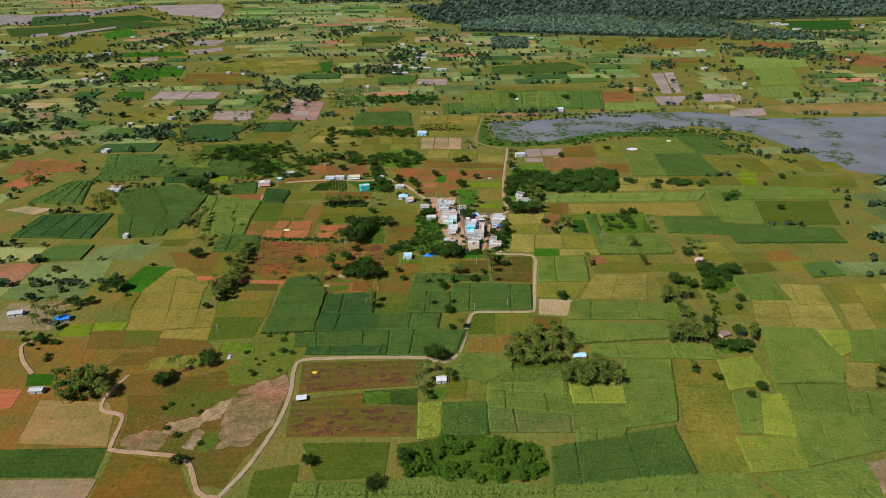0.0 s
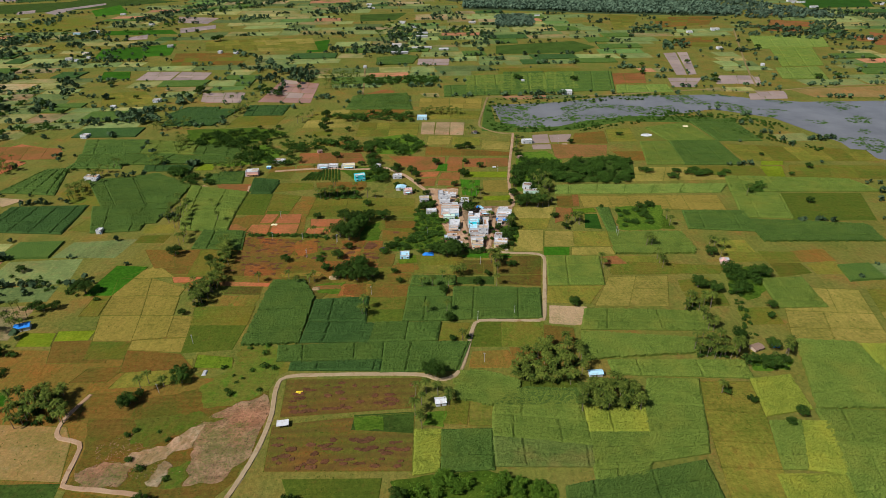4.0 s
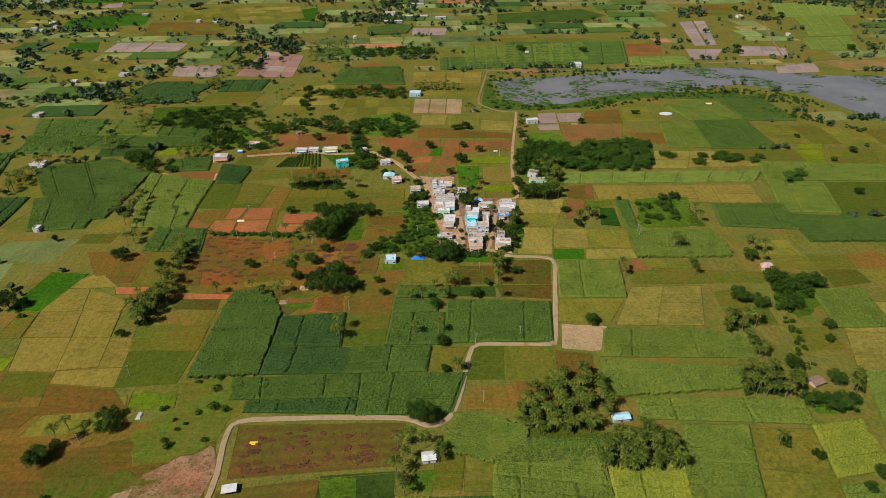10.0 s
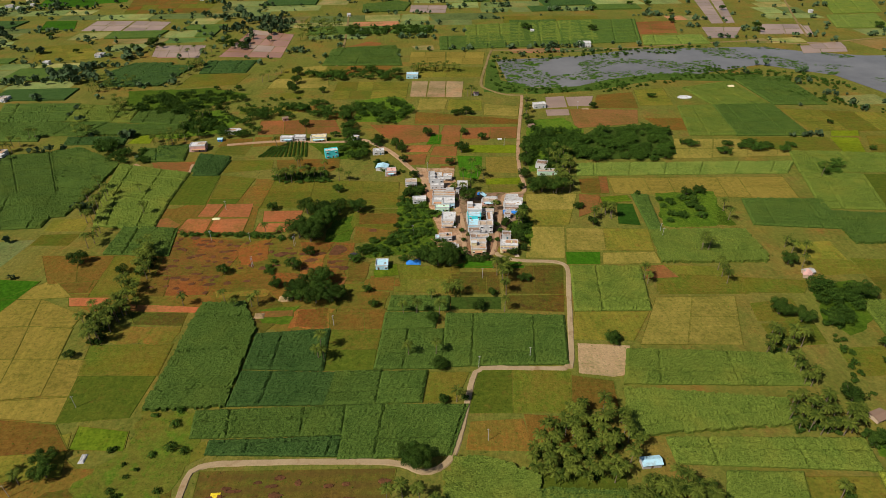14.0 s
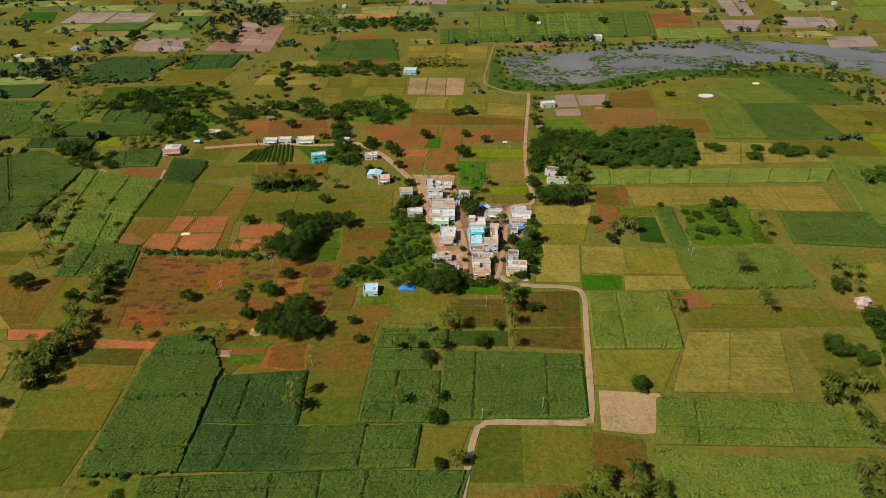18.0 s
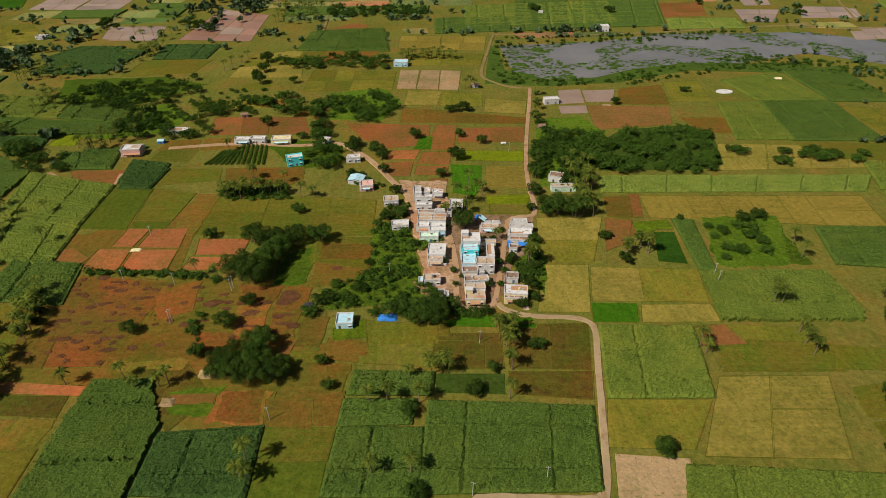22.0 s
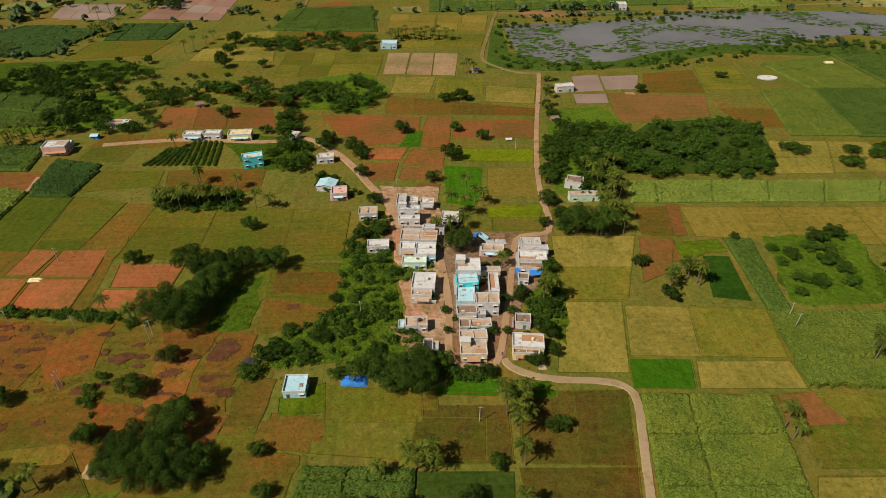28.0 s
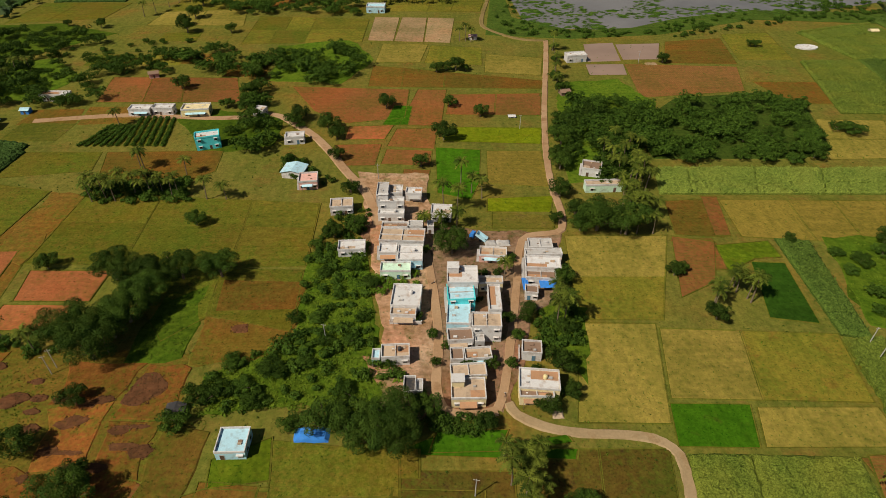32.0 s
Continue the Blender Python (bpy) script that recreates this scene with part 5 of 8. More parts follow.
field("olive", (-84.4, -159.5), (-71.3, -160.2), (-74.1, -178.7), (-86.6, -177.5))
field("tan_grass", (-70.6, -160.2), (-57.4, -159.8), (-59.6, -179.9), (-72.7, -179.2))
field("ripe_paddy", (-328.8, -18.3), (-303.7, -18.3), (-298.9, -41.5), (-323.5, -41.5))
field("ripe_paddy", (-303.3, -18.3), (-273.7, -33.7), (-274.8, -44.4), (-298.2, -41.5))
field("ripe_paddy", (-323.2, -42.1), (-298.3, -42.1), (-293.3, -66.9), (-321.5, -65.5))
field("ripe_paddy", (-297.9, -42.1), (-273.9, -45), (-270.5, -67.9), (-292.6, -66.9))
field("ripe_paddy", (-321, -66.6), (-293, -67.4), (-288.2, -95.6), (-313.6, -94.4))
field("ripe_paddy", (-292.7, -67.4), (-270, -68.5), (-266.6, -92.9), (-288, -94.7))
field("ripe_paddy", (-269.6, -68.5), (-254.2, -69.8), (-252.9, -93.6), (-266.3, -92.9))
field("ripe_paddy", (-287.5, -95.7), (-252.5, -94.5), (-251.6, -109.3), (-286.9, -104.7))
field("ripe_paddy", (-326.4, -17.2), (-305.8, 0.8), (-287.4, -17.1), (-303.2, -17.6))
field("olive", (-258.2, -58.8), (-216, -59.7), (-216.4, -81.8), (-255, -79.9))
field("smooth_green", (-254.8, -80.5), (-216.6, -82.3), (-219.5, -107.8), (-251.4, -109.8))
field("young_green", (-239.7, -112), (-216.9, -116), (-215, -126.3), (-238.3, -124.5))
field("brown_grass", (-286.5, -105.6), (-251.1, -110.6), (-238.6, -125.2), (-282.3, -127.2))
field("olive", (-313.7, -95.4), (-287.7, -96.6), (-285.9, -114.1), (-310.1, -113))
field("red_grass", (-256.6, -44.1), (-216.2, -46.1), (-216.1, -59.2), (-258.4, -58.3))
field("dark_weeds", (-247.5, -33.1), (-216.7, -34.6), (-216.3, -45.5), (-241.8, -43.1))
field("pale_red", (-288.3, -17.7), (-264.1, -18.9), (-263, -26.1), (-284.4, -25.6))
field("pale_red", (-251.2, -25.4), (-211.4, -29.9), (-212, -34.8), (-248, -31.8))
field("olive", (-335.8, -41.5), (-324.3, -42), (-322.7, -66.5), (-336.3, -65.9))
field("cane_light", (-329, 157.1), (-268.9, 137.3), (-269.4, 89.9), (-321.1, 106.1))
field("cane_light", (-321.1, 104.7), (-269.6, 88.6), (-267.2, 53.9), (-308, 62.7))
field("cane", (-286.7, 58.8), (-251.4, 53.8), (-246.7, 22.9), (-286.7, 27.1))
field("smooth_green", (-267.8, 137.2), (-242.8, 133.6), (-241.2, 86.6), (-268.1, 89.2))
field("olive", (-242.1, 133.5), (-214.3, 126.6), (-218.6, 95.8), (-240.1, 96.8))
field("smooth_green", (-240, 95.4), (-218.5, 94.4), (-220.7, 85), (-240.3, 85.9))
field("red_grass", (-213.5, 126.6), (-198.1, 122), (-201.5, 80.2), (-215.5, 86.1))
field("cane", (-396.4, 184.2), (-374.9, 190.9), (-330.2, 158), (-331.7, 125.9), (-370.9, 138.9))
field("cane", (-370, 137.2), (-343.2, 129.6), (-330.5, 123.6), (-333.1, 103.1), (-352.5, 106.1))
field("cane", (-373.2, 105), (-332.7, 101), (-336, 76.7), (-354.6, 74.4))
field("cane", (-441.3, 176.9), (-396.1, 182.2), (-353.2, 106.2), (-392.7, 102.4))
field("olive", (-198.3, 122.7), (-168, 121.3), (-167.6, 78.7), (-200.8, 80.2))
field("olive", (-167.3, 121.3), (-103.8, 114.4), (-103.9, 75.8), (-166.7, 77.4))
field("olive", (-167.1, 76.1), (-132.9, 74.5), (-130.4, 52.5), (-141.9, 41.8))
field("olive", (-132.2, 74.5), (-104.2, 73.3), (-104.1, 44.5), (-131.1, 52.6))
field("red_soil", (-272.4, 54.2), (-251.9, 51), (-253.8, 47.7), (-273.6, 49.7))
field("red_soil", (-301.6, 161), (-268.1, 156.7), (-270.1, 137.3), (-289.8, 141.5))
field("cane_dark", (-269.7, 173.2), (-243.9, 165.4), (-246.5, 135.4), (-266.8, 142.1))
field("cane_dark", (-305.6, 191.4), (-284, 190.3), (-287, 164.8), (-306.3, 167.6))
field("brown_grass", (-325.4, 26.3), (-279.9, 24.3), (-275.7, -1.1), (-307, -4.1))
field("olive", (-279.3, 24.3), (-260.7, 21.1), (-250, -14.6), (-277.8, -17.5))
field("brown_grass", (-255.1, 2.4), (-237.6, 0.8), (-234.6, -19.2), (-250.8, -18.6))
field("brown_grass", (-134.1, -35.3), (-107.4, -36.4), (-109.1, -52.9), (-134.7, -52.5))
field("olive", (-134.7, -52.9), (-109.1, -53.5), (-110.7, -68.4), (-136.9, -67.7))
field("smooth_green", (-136.9, -68), (-110.6, -69), (-111.6, -83.1), (-136.6, -82.4))
field("red_weedy", (-158.1, -34.4), (-136.2, -35.3), (-136.5, -51.8), (-158.4, -49.6))
field("smooth_green", (-60, -85.8), (-44, -86.4), (-47.1, -112.9), (-67, -112.2))
field("olive", (-43.8, -86.4), (-15.8, -88.8), (-20.8, -113.9), (-46.7, -112.9))
field("brown_grass", (-15.8, -91.4), (2.8, -96), (1.1, -111.3), (-20.4, -113.9))
field("paddy", (-338, 2), (-313, -1), (-324, -41), (-345, -40))
field("pale_red", (-240, 88), (-228, 87), (-231, 70), (-242, 70))
field("pale_red", (-226, 87), (-207, 87), (-206, 68), (-228, 69))
field("pale_red", (-248, 68), (-231, 67), (-231, 49), (-250, 50))
field("pale_red", (-229, 67), (-206, 66), (-206, 48), (-229, 49))
field("red_soil", (-274, 67), (-262, 70), (-250, 60), (-253, 54), (-274, 56))
field("pale_red", (-197, 76), (-170, 75), (-171, 60), (-195, 61))
field("pale_red", (-197, 59), (-174, 58), (-178, 47), (-198, 48))
field("brown_grass", (-130, 69), (-101, 67), (-104, 54), (-129, 54))
field("lush", (-148, 60), (-134, 65), (-134, 35), (-150, 33))
field("lush", (-94, -168), (-84, -168), (-87, -180), (-97, -179))
field("lush", (-114, -215), (-74, -210), (-33, -220), (-33, -240), (-65, -244), (-109, -238))
field("lush", (104, -130), (131, -133), (123, -144), (102, -142))
field("brown_grass", (-117.3, -5.4), (-103.1, -7), (-103.8, -20.2), (-117.7, -18.1))
field("olive", (-134.2, -13.4), (-118.9, -12.5), (-118.2, -19.7), (-134.3, -21.1))
field("red_grass", (-133.7, -21.5), (-106.3, -20.7), (-107.7, -36.6), (-135.2, -35.6))
field("tan_grass", (-102.7, -7.2), (-71.2, -8.3), (-74.2, -23.9), (-103.4, -20.6))
field("brown_weeds", (-70.9, -8.8), (-49.5, -10), (-50.8, -24.9), (-73.8, -24.1))
field("red_soil", (-134.9, -4.3), (-131.2, -5.5), (-134.5, -21.5), (-138.6, -20.1))
field("cane_light", (215.9, 150.1), (332.1, 136), (347.7, 105.4), (204.8, 113.2))
field("cane_light", (204.7, 110.9), (247.9, 105.2), (233, 54.7), (190.6, 58.8))
field("smooth_green", (250.1, 107.3), (326.1, 103.1), (304.6, 46.2), (231.2, 50.1))
field("cane", (141.9, 73), (195.5, 70.2), (189, 31.8), (134.8, 39.8))
field("cane", (189.6, 53.2), (236.9, 46.1), (289.6, 37.9), (285.5, 8.5), (187.7, 13.6))
field("yellow_crop", (263.9, 176.8), (286.8, 174.1), (274.5, 143), (257.1, 143.9))
field("yellow_crop", (277.2, 197.6), (298.5, 194.9), (290.1, 178.1), (266.4, 179.4))
field("yellow_grass", (254.9, 244.7), (404.8, 216.2), (398.8, 183.2), (254.8, 191.5))
field("cane", (196.1, 256.8), (251.2, 255.2), (248.8, 181.8), (187, 185.4))
field("cane", (247.8, 333.5), (302.3, 334.3), (304, 253.7), (254.4, 256.7))
field("cane_light", (184.7, 307.1), (241, 323.6), (248.4, 257.1), (196.2, 260.2))
field("cane_light", (160.8, 255.5), (193.6, 255.2), (186.5, 186.8), (147.3, 189.1))
field("olive", (186.4, 181.2), (260.7, 176.9), (258.4, 150.2), (186, 156.9))
field("olive", (296.6, 177.7), (394.3, 169.3), (380.4, 135.8), (278.9, 141.4))
field("brown_weeds", (-203.4, -17.3), (-177.1, -15.6), (-160.0, -37.2), (-171.9, -53.7), (-183.9, -36.2))
field("red_grass", (-208.2, -3.1), (-172.8, -5.4), (-174.8, -22.4), (-205.3, -21.2))
field("red_grass", (-214.9, -2.6), (-180.6, 4.3), (-162.4, -1.0), (-163.2, -16.1), (-210.0, -16.5))
field("red_weedy", (-204.2, 34.2), (-184.4, 38.7), (-181.9, 14.7), (-198.2, 10.9))
field("pale_earth", (-250.8, -199.6), (-249.1, -190.6), (-235.3, -187.6), (-224.0, -174.5), (-217.3, -173.8), (-219.7, -187.4), (-231.1, -195.7), (-241.7, -201.0))
field("pale_earth", (-235.2, -210.8), (-231.1, -198.0), (-224.6, -200.1), (-228.1, -213.2))
field("rubble", (-272.8, -202.9), (-261.7, -196.4), (-245.6, -200.8), (-246.5, -211.5), (-264.2, -213.9))
field("weedy", (-226.0, -201.8), (-216.8, -197.8), (-216.0, -214.3), (-226.8, -214.5))
field("weedy", (-257.6, -166.6), (-223.6, -163.1), (-208.1, -169.2), (-224.0, -174.5), (-240.4, -187.3), (-251.3, -184.4))
field("red_weedy", (-141.9, 33.4), (-128.1, 31.9), (-131.5, 13.5), (-144.8, 13.9))
field("red_weedy", (-165.4, 33.1), (-143.0, 34.1), (-147.0, 19.5), (-163.3, 20.0))
field("red_weedy", (-162.7, 18.7), (-147.2, 18.2), (-146.9, -0.1), (-159.2, -0.5))
field("red_weedy", (-144.8, 13.0), (-131.9, 12.6), (-133.4, -10.0), (-143.9, -9.6))
field("red_grass", (-130.4, 11.5), (-118.9, 7.9), (-120.3, -10.4), (-132.6, -10.0))
field("young_green", (-115.9, 0.6), (-102.4, 6.5), (-100.9, -5.2), (-115.1, -7.1))
field("olive", (-101.8, 5.7), (-69.9, 1.4), (-69.6, -10.6), (-99.8, -9.6))
field("brown_grass", (-120.4, -9.0), (-115.1, -7.4), (-100.5, -8.5), (-99.5, -16.5), (-121.1, -15.8))
field("red_weedy", (-175.3, 0.2), (-159.8, -0.9), (-143.9, -9.6), (-144.1, -15.0), (-172.1, -14.1))
field("stubble", (454, 469), (656, 485), (633, 413), (468, 428))
field("flood", (400, 466), (442, 463), (434, 437), (394, 437))
field("flood", (388, 560), (440, 555), (427, 507), (363, 512))
field("cane_light", (575, 767), (658, 771), (592, 615), (519, 612))
field("cane_pale", (502, 600), (575, 603), (547, 527), (478, 533))
field("red_soil", (661, 995), (736, 958), (720, 916), (646, 937))
field("red_soil", (800, 868), (899, 833), (867, 787), (775, 807))
field("red_soil", (-609, 290), (-519, 278), (-509, 243), (-596, 243))
field("paddy", (-721, 854), (-655, 865), (-612, 764), (-675, 760))
field("paddy", (-638, 660), (-593, 660), (-574, 609), (-620, 605))
field("flood", (-723, 977), (-696, 1009), (-676, 953), (-716, 944))
field("flood", (-648, 1078), (-578, 1118), (-565, 1070), (-628, 1017))
field("red_soil", (28.0, 88.5), (42.3, 84.8), (34.4, 63.6), (20.6, 56.1))
field("red_soil", (47.2, -3.5), (58.5, -3.0), (63.3, -15.7), (44.0, -16.1))
field("young_green", (42.2, 82.7), (61.8, 84.6), (62.5, 75.4), (52.8, 75.3), (41.2, 68.0))
field("lush", (-177.0, -33.7), (-156.0, -30.9), (-158.1, -35.1), (-174.1, -36.1))
field("red_soil", (-176.2, -35.6), (-158.4, -35.3), (-157.8, -41.1), (-173.1, -40.1))
field("red_weedy", (-156.1, -35.3), (-139.3, -34.6), (-138.1, -50.3), (-155.4, -49.7))
field("lush", (-175.2, -40.5), (-158.3, -41.3), (-158.3, -46.7), (-172.1, -45.8))
field("red_grass", (-133.5, -28.1), (-120.7, -34.0), (-121.5, -39.7), (-134.0, -38.2))
field("brown_grass", (-137.5, -39.2), (-119.6, -40.2), (-117.8, -54.6), (-136.1, -51.9))
field("lush", (83.8, 87.4), (127.4, 86.7), (109.7, 39.2), (74.5, 40.5))
field("red_soil", (48.5, 114.7), (54.6, 114.5), (49.9, 88.7), (44.2, 88.9))

# roads
track("road", "narrow pale concrete village road", 2.4, CONCRETE_ROAD, 0.400, (-213.1, -262.3), (-205.2, -246.7), (-194.4, -226.2), (-185.7, -197.0), (-182.3, -170.5), (-183.8, -145.7), (-179.9, -135.9), (-155.8, -134.7), (-102.4, -136.9), (-88.0, -142.1), (-78.5, -138.7), (-72.3, -126.8), (-63.7, -91.9), (-60.0, -86.1), (-53.9, -84.4), (-22.8, -86.4), (-16.9, -85.1), (-13.6, -80.1), (-3.9, -27.8), (0.2, -5.8), (-1.0, 0.3), (-4.8, 3.2), (-12.1, 4.7), (-23.3, 5.6), (-32.5, 7.9), (-38.8, 11.8), (-40.7, 15.6))
track("road", "sandy reddish dirt track", 2.5, DIRT_ROAD, 0.412, (-44.0, 13.1), (-41.3, 20.2), (-37.1, 39.3), (-32.0, 65.0), (-28.7, 83.3), (-24.6, 90.7), (-13.8, 92.4), (-10.6, 97.4), (-9.5, 107.9), (-10.0, 122.4), (-8.1, 148.0), (-1.8, 193.5), (10.4, 261.9), (15.8, 294.5), (15.7, 297.9))
track("road", "sandy reddish dirt track", 2.4, TRACK, 0.424, (15.7, 297.9), (-0.3, 301.8), (-17.8, 319.5), (-21.3, 340.5), (-9.9, 402.8), (-0.3, 450.0), (9.7, 460.5), (78.7, 451.7), (176.9, 459.1), (280.4, 473.7), (349.0, 477.3), (395.6, 460.1), (516.3, 481.7), (663.2, 495.4))
track("road", "sandy reddish dirt track", 2.6, DIRT_ROAD, 0.436, (-44.0, 13.1), (-51.6, 12.0), (-58.3, 14.1), (-60.0, 22.7), (-58.9, 39.9), (-59.9, 60.2), (-61.7, 77.9), (-63.0, 87.7))
track("road", "sandy reddish dirt track", 3.5, DIRT_ROAD, 0.448, (-79.9, 98.8), (-85.5, 120.5), (-95.9, 139.5), (-106.6, 160.3), (-115.7, 174.4), (-135.2, 194.4), (-148.8, 192.9), (-168.0, 192.2), (-209.5, 196.6), (-252.6, 191.7))
track("road", "sandy reddish dirt track", 2.2, DIRT_ROAD, 0.460, (-205.2, -246.7), (-215.9, -242.7), (-230.1, -220.5), (-253.1, -214.4), (-272.3, -211.4), (-275.8, -207.0), (-278.1, -186.3), (-283.1, -181.8), (-294.4, -177.3), (-296.6, -164.6), (-291.1, -145.8))
track("road", "sandy reddish dirt track", 2.2, DIRT_ROAD, 0.472, (-369.9, -101.4), (-379.6, -108.8), (-368.6, -127.1), (-355.2, -140.8))
track("road", "sandy reddish dirt track", 2.4, DIRT_ROAD, 0.484, (-318.0, 157.4), (-293.1, 140.1), (-270.4, 138.2), (-270.0, 154.2))
track("road", "sandy reddish dirt track", 2.4, TRACK, 0.496, (592.7, 957.3), (463.2, 625.7), (414.2, 489.7))
track("road", "sandy reddish dirt track", 2.4, TRACK, 0.508, (-182.4, 407.7), (-183.7, 518.8), (-193.0, 680.7))

# lake
lake((3, 420), (104, 428), (180, 454), (338, 451), (379, 426), (438, 406), (598, 403), (711, 379), (505, 132), (433, 166), (389, 200), (393, 241), (362, 338), (300, 381), (207, 349), (141, 341), (67, 318), (8, 323))

# houses
house(-109.9, 128.5, 7.5, 7, 3.6, 5, "pink", "pink")
house(-121.3, 166.5, 8.4, 5, 3.4, 6, "white", "white")
house(-159.9, 163.2, 10.5, 6, 6, 16, "cyan", "white")
house(-174.8, 197.2, 13.3, 7, 3.8, 4, "yellow", "cream")
house(-202.2, 197.6, 10.6, 5, 3.6, -2, "white", "white")
house(-191.2, 198.6, 10.1, 5, 3.6, -2, "white", "white")
house(-143.1, 195.1, 5.5, 5, 3.4, -15, "white", "white")
house(-253.0, 217.1, 14.6, 5, 3.2, -2, "white", "white")
house(8.4, 134.5, 8.0, 7, 3.6, -15, "white", "brown")
house(10.1, 121.2, 14.9, 4, 3.2, 1, "mint", "tan")
house(-111.1, 4.1, 7.4, 7.2, 2.9, 0, "paleblue", "paleblue")
house(27.9, 263.4, 11.8, 6, 3.8, 7, "white", "white")
house(-273.8, 183.4, 12.7, 8, 5, 4, "pink", "white")
house(119.5, 469.6, 14.7, 9, 5, -4, "white", "white")
house(-94.9, 362.8, 12.9, 9, 4, -3, "paleblue", "paleblue")
house(-433.4, 175.3, 5.3, 5, 3.2, -4, "white", "white")
house(-377.0, 59.6, 4.5, 5, 3.2, -3, "white", "white")
house(-507.4, 318.7, 6.3, 5, 3.2, -4, "white", "white")
house(-476.2, 470.8, 7.4, 5, 3.2, -4, "white", "white")
house(-191.0, 656.0, 5.4, 5, 3.2, -5, "white", "white")
house(-137.3, 816.2, 6.1, 5, 3.2, -5, "white", "white")
house(-135.4, 1092.9, 7.2, 5, 3.2, -6, "white", "white")
house(-231.8, 1364.4, 8.4, 5, 3.2, -6, "white", "white")
house(-1064.6, 1075.8, 7.3, 5, 3.2, -5, "white", "white")
house(-1012.9, 1035.0, 7.1, 5, 3.2, -5, "white", "white")
house(-1033.9, 996.0, 6.9, 5, 3.2, -5, "white", "white")
house(-725.3, 747.0, 5.8, 5, 3.2, -5, "white", "white")
house(-714.5, 770.8, 5.9, 5, 3.2, -5, "white", "white")
house(489.2, 621.5, 5.2, 5, 3.2, -5, "white", "white")
house(541.3, 943.2, 6.5, 5, 3.2, -6, "white", "white")
house(925.4, 1323.9, 8.1, 5, 3.2, -6, "white", "white")
house(1134.2, 1267.3, 7.8, 5, 3.2, -6, "white", "white")
house(195.4, 1170.4, 7.5, 5, 3.2, -6, "white", "white")
house(65.3, 541.7, 4.9, 5, 3.2, -5, "white", "white")
house(-528.2, 441.5, 7.2, 5, 3.2, -4, "white", "white")
house(-78.8, 115.8, 4.4, 9.4, 5.2, -2, "grey", "grey")
house(-73.8, 118.0, 5.4, 5.7, 3.6, -2, "white", "white")
house(-75.1, 106.0, 9.8, 3.0, 6.6, -2, "white", "white", "room")
house(-75.1, 102.4, 9.8, 2.9, 3.4, -2, "white", "white", "tank")
house(-66.6, 116.9, 6.3, 4.2, 3.5, -5, "white", "white")
house(-73.5, 93.8, 9.3, 3.0, 3.6, -2, "white", "brown")
house(-65.9, 94.6, 5.2, 3.1, 3.4, -2, "white", "grey", "cross")
house(-70.6, 87.6, 15.9, 7.5, 3.6, -5, "white", "tan", "split,cross")
house(-75.4, 80.2, 6.1, 5.0, 3.4, -2, "white", "white")
house(-67.6, 76.6, 8.4, 8.3, 4.2, -2, "paleblue", "white", "cross,tank")
house(-72.5, 69.9, 10.1, 4.6, 3.4, -2, "mint", "mint")
house(-68.6, 55.1, 9.1, 9.9, 4, -5, "white", "white", "tank")
house(-69.5, 48.5, 7.8, 3.5, 3.3, -4, "white", "tan")
house(-50.7, 61.0, 9.8, 8.0, 7, -2, "white", "white", "room")
house(-51.5, 54.5, 8.4, 7.3, 5.4, 2, "cyan", "paleblue", "cross")
house(-52.6, 46.9, 7.1, 9.7, 3.8, -4, "paleblue", "paleblue")
house(-41.3, 62.0, 7.7, 3.2, 3.6, -2, "cream", "tan")
house(-41.0, 52.9, 3.8, 11.6, 4.2, -2, "white", "white")
house(-44.6, 41.2, 8.7, 5.9, 6, -3, "white", "tan", "split")
house(-52.6, 37.8, 7.4, 4.7, 3.6, 2, "white", "brown")
house(-47.0, 36.5, 2.7, 2.4, 3, 3, "grey", "grey")
house(-53.9, 30.6, 3.7, 4.5, 3.2, 1, "white", "brown")
house(-47.9, 30.7, 7.6, 4.2, 3.2, 3, "white", "tan")
house(-51.1, 24.2, 9.8, 4.4, 3.6, 2, "cream", "tan", "split")
house(-51.5, 17.8, 9.2, 6.8, 3.6, -1, "cream", "tan", "room")
house(-32.1, 19.9, 10.9, 6.8, 4.2, -7, "cream", "white", "tank,ytank")
house(-33.3, 16.1, 9.1, 2.9, 3.3, -4, "cream", "brown", "split")
house(-32.1, 32.8, 5.6, 4.8, 3, -7, "white", "brown")
house(-22.1, 81.4, 8.3, 5.1, 3.4, -2, "grey", "grey", "split")
house(-21.9, 75.7, 12.6, 3.1, 4, -0, "white", "grey")
house(-23.2, 69.4, 11.7, 6.2, 4.6, -5, "white", "white")
house(-24.4, 64.9, 9.8, 4.4, 3.2, -7, "white", "brown", "split")
house(-28.5, 57.8, 4.0, 3.8, 3, -7, "white", "brown")
house(-39.0, 77.7, 9.3, 4.8, 3, -7, "pink", "tan", "split")
house(-56.1, 103.8, 7.7, 6.5, 3.2, -5, "white", "white")
house(-60.4, 94.5, 2.3, 3.4, 3.2, -2, "white", "white")
house(-94.4, 109.2, 8.6, 5.8, 3.5, 3, "white", "tan", "split")
house(-88.3, 82.9, 9.4, 5.4, 3, 2, "white", "white")
house(-71.5, 32.3, 8.0, 4.9, 3.2, 1, "white", "tan", "split,btank")
house(-77.0, 31.7, 2.2, 3.7, 2.7, -2, "paleblue", "paleblue")
house(-67.3, 20.3, 3.2, 5.3, 3, -2, "grey", "black")
house(-64.6, 20.0, 1.7, 4.1, 2.6, -2, "grey", "grey")

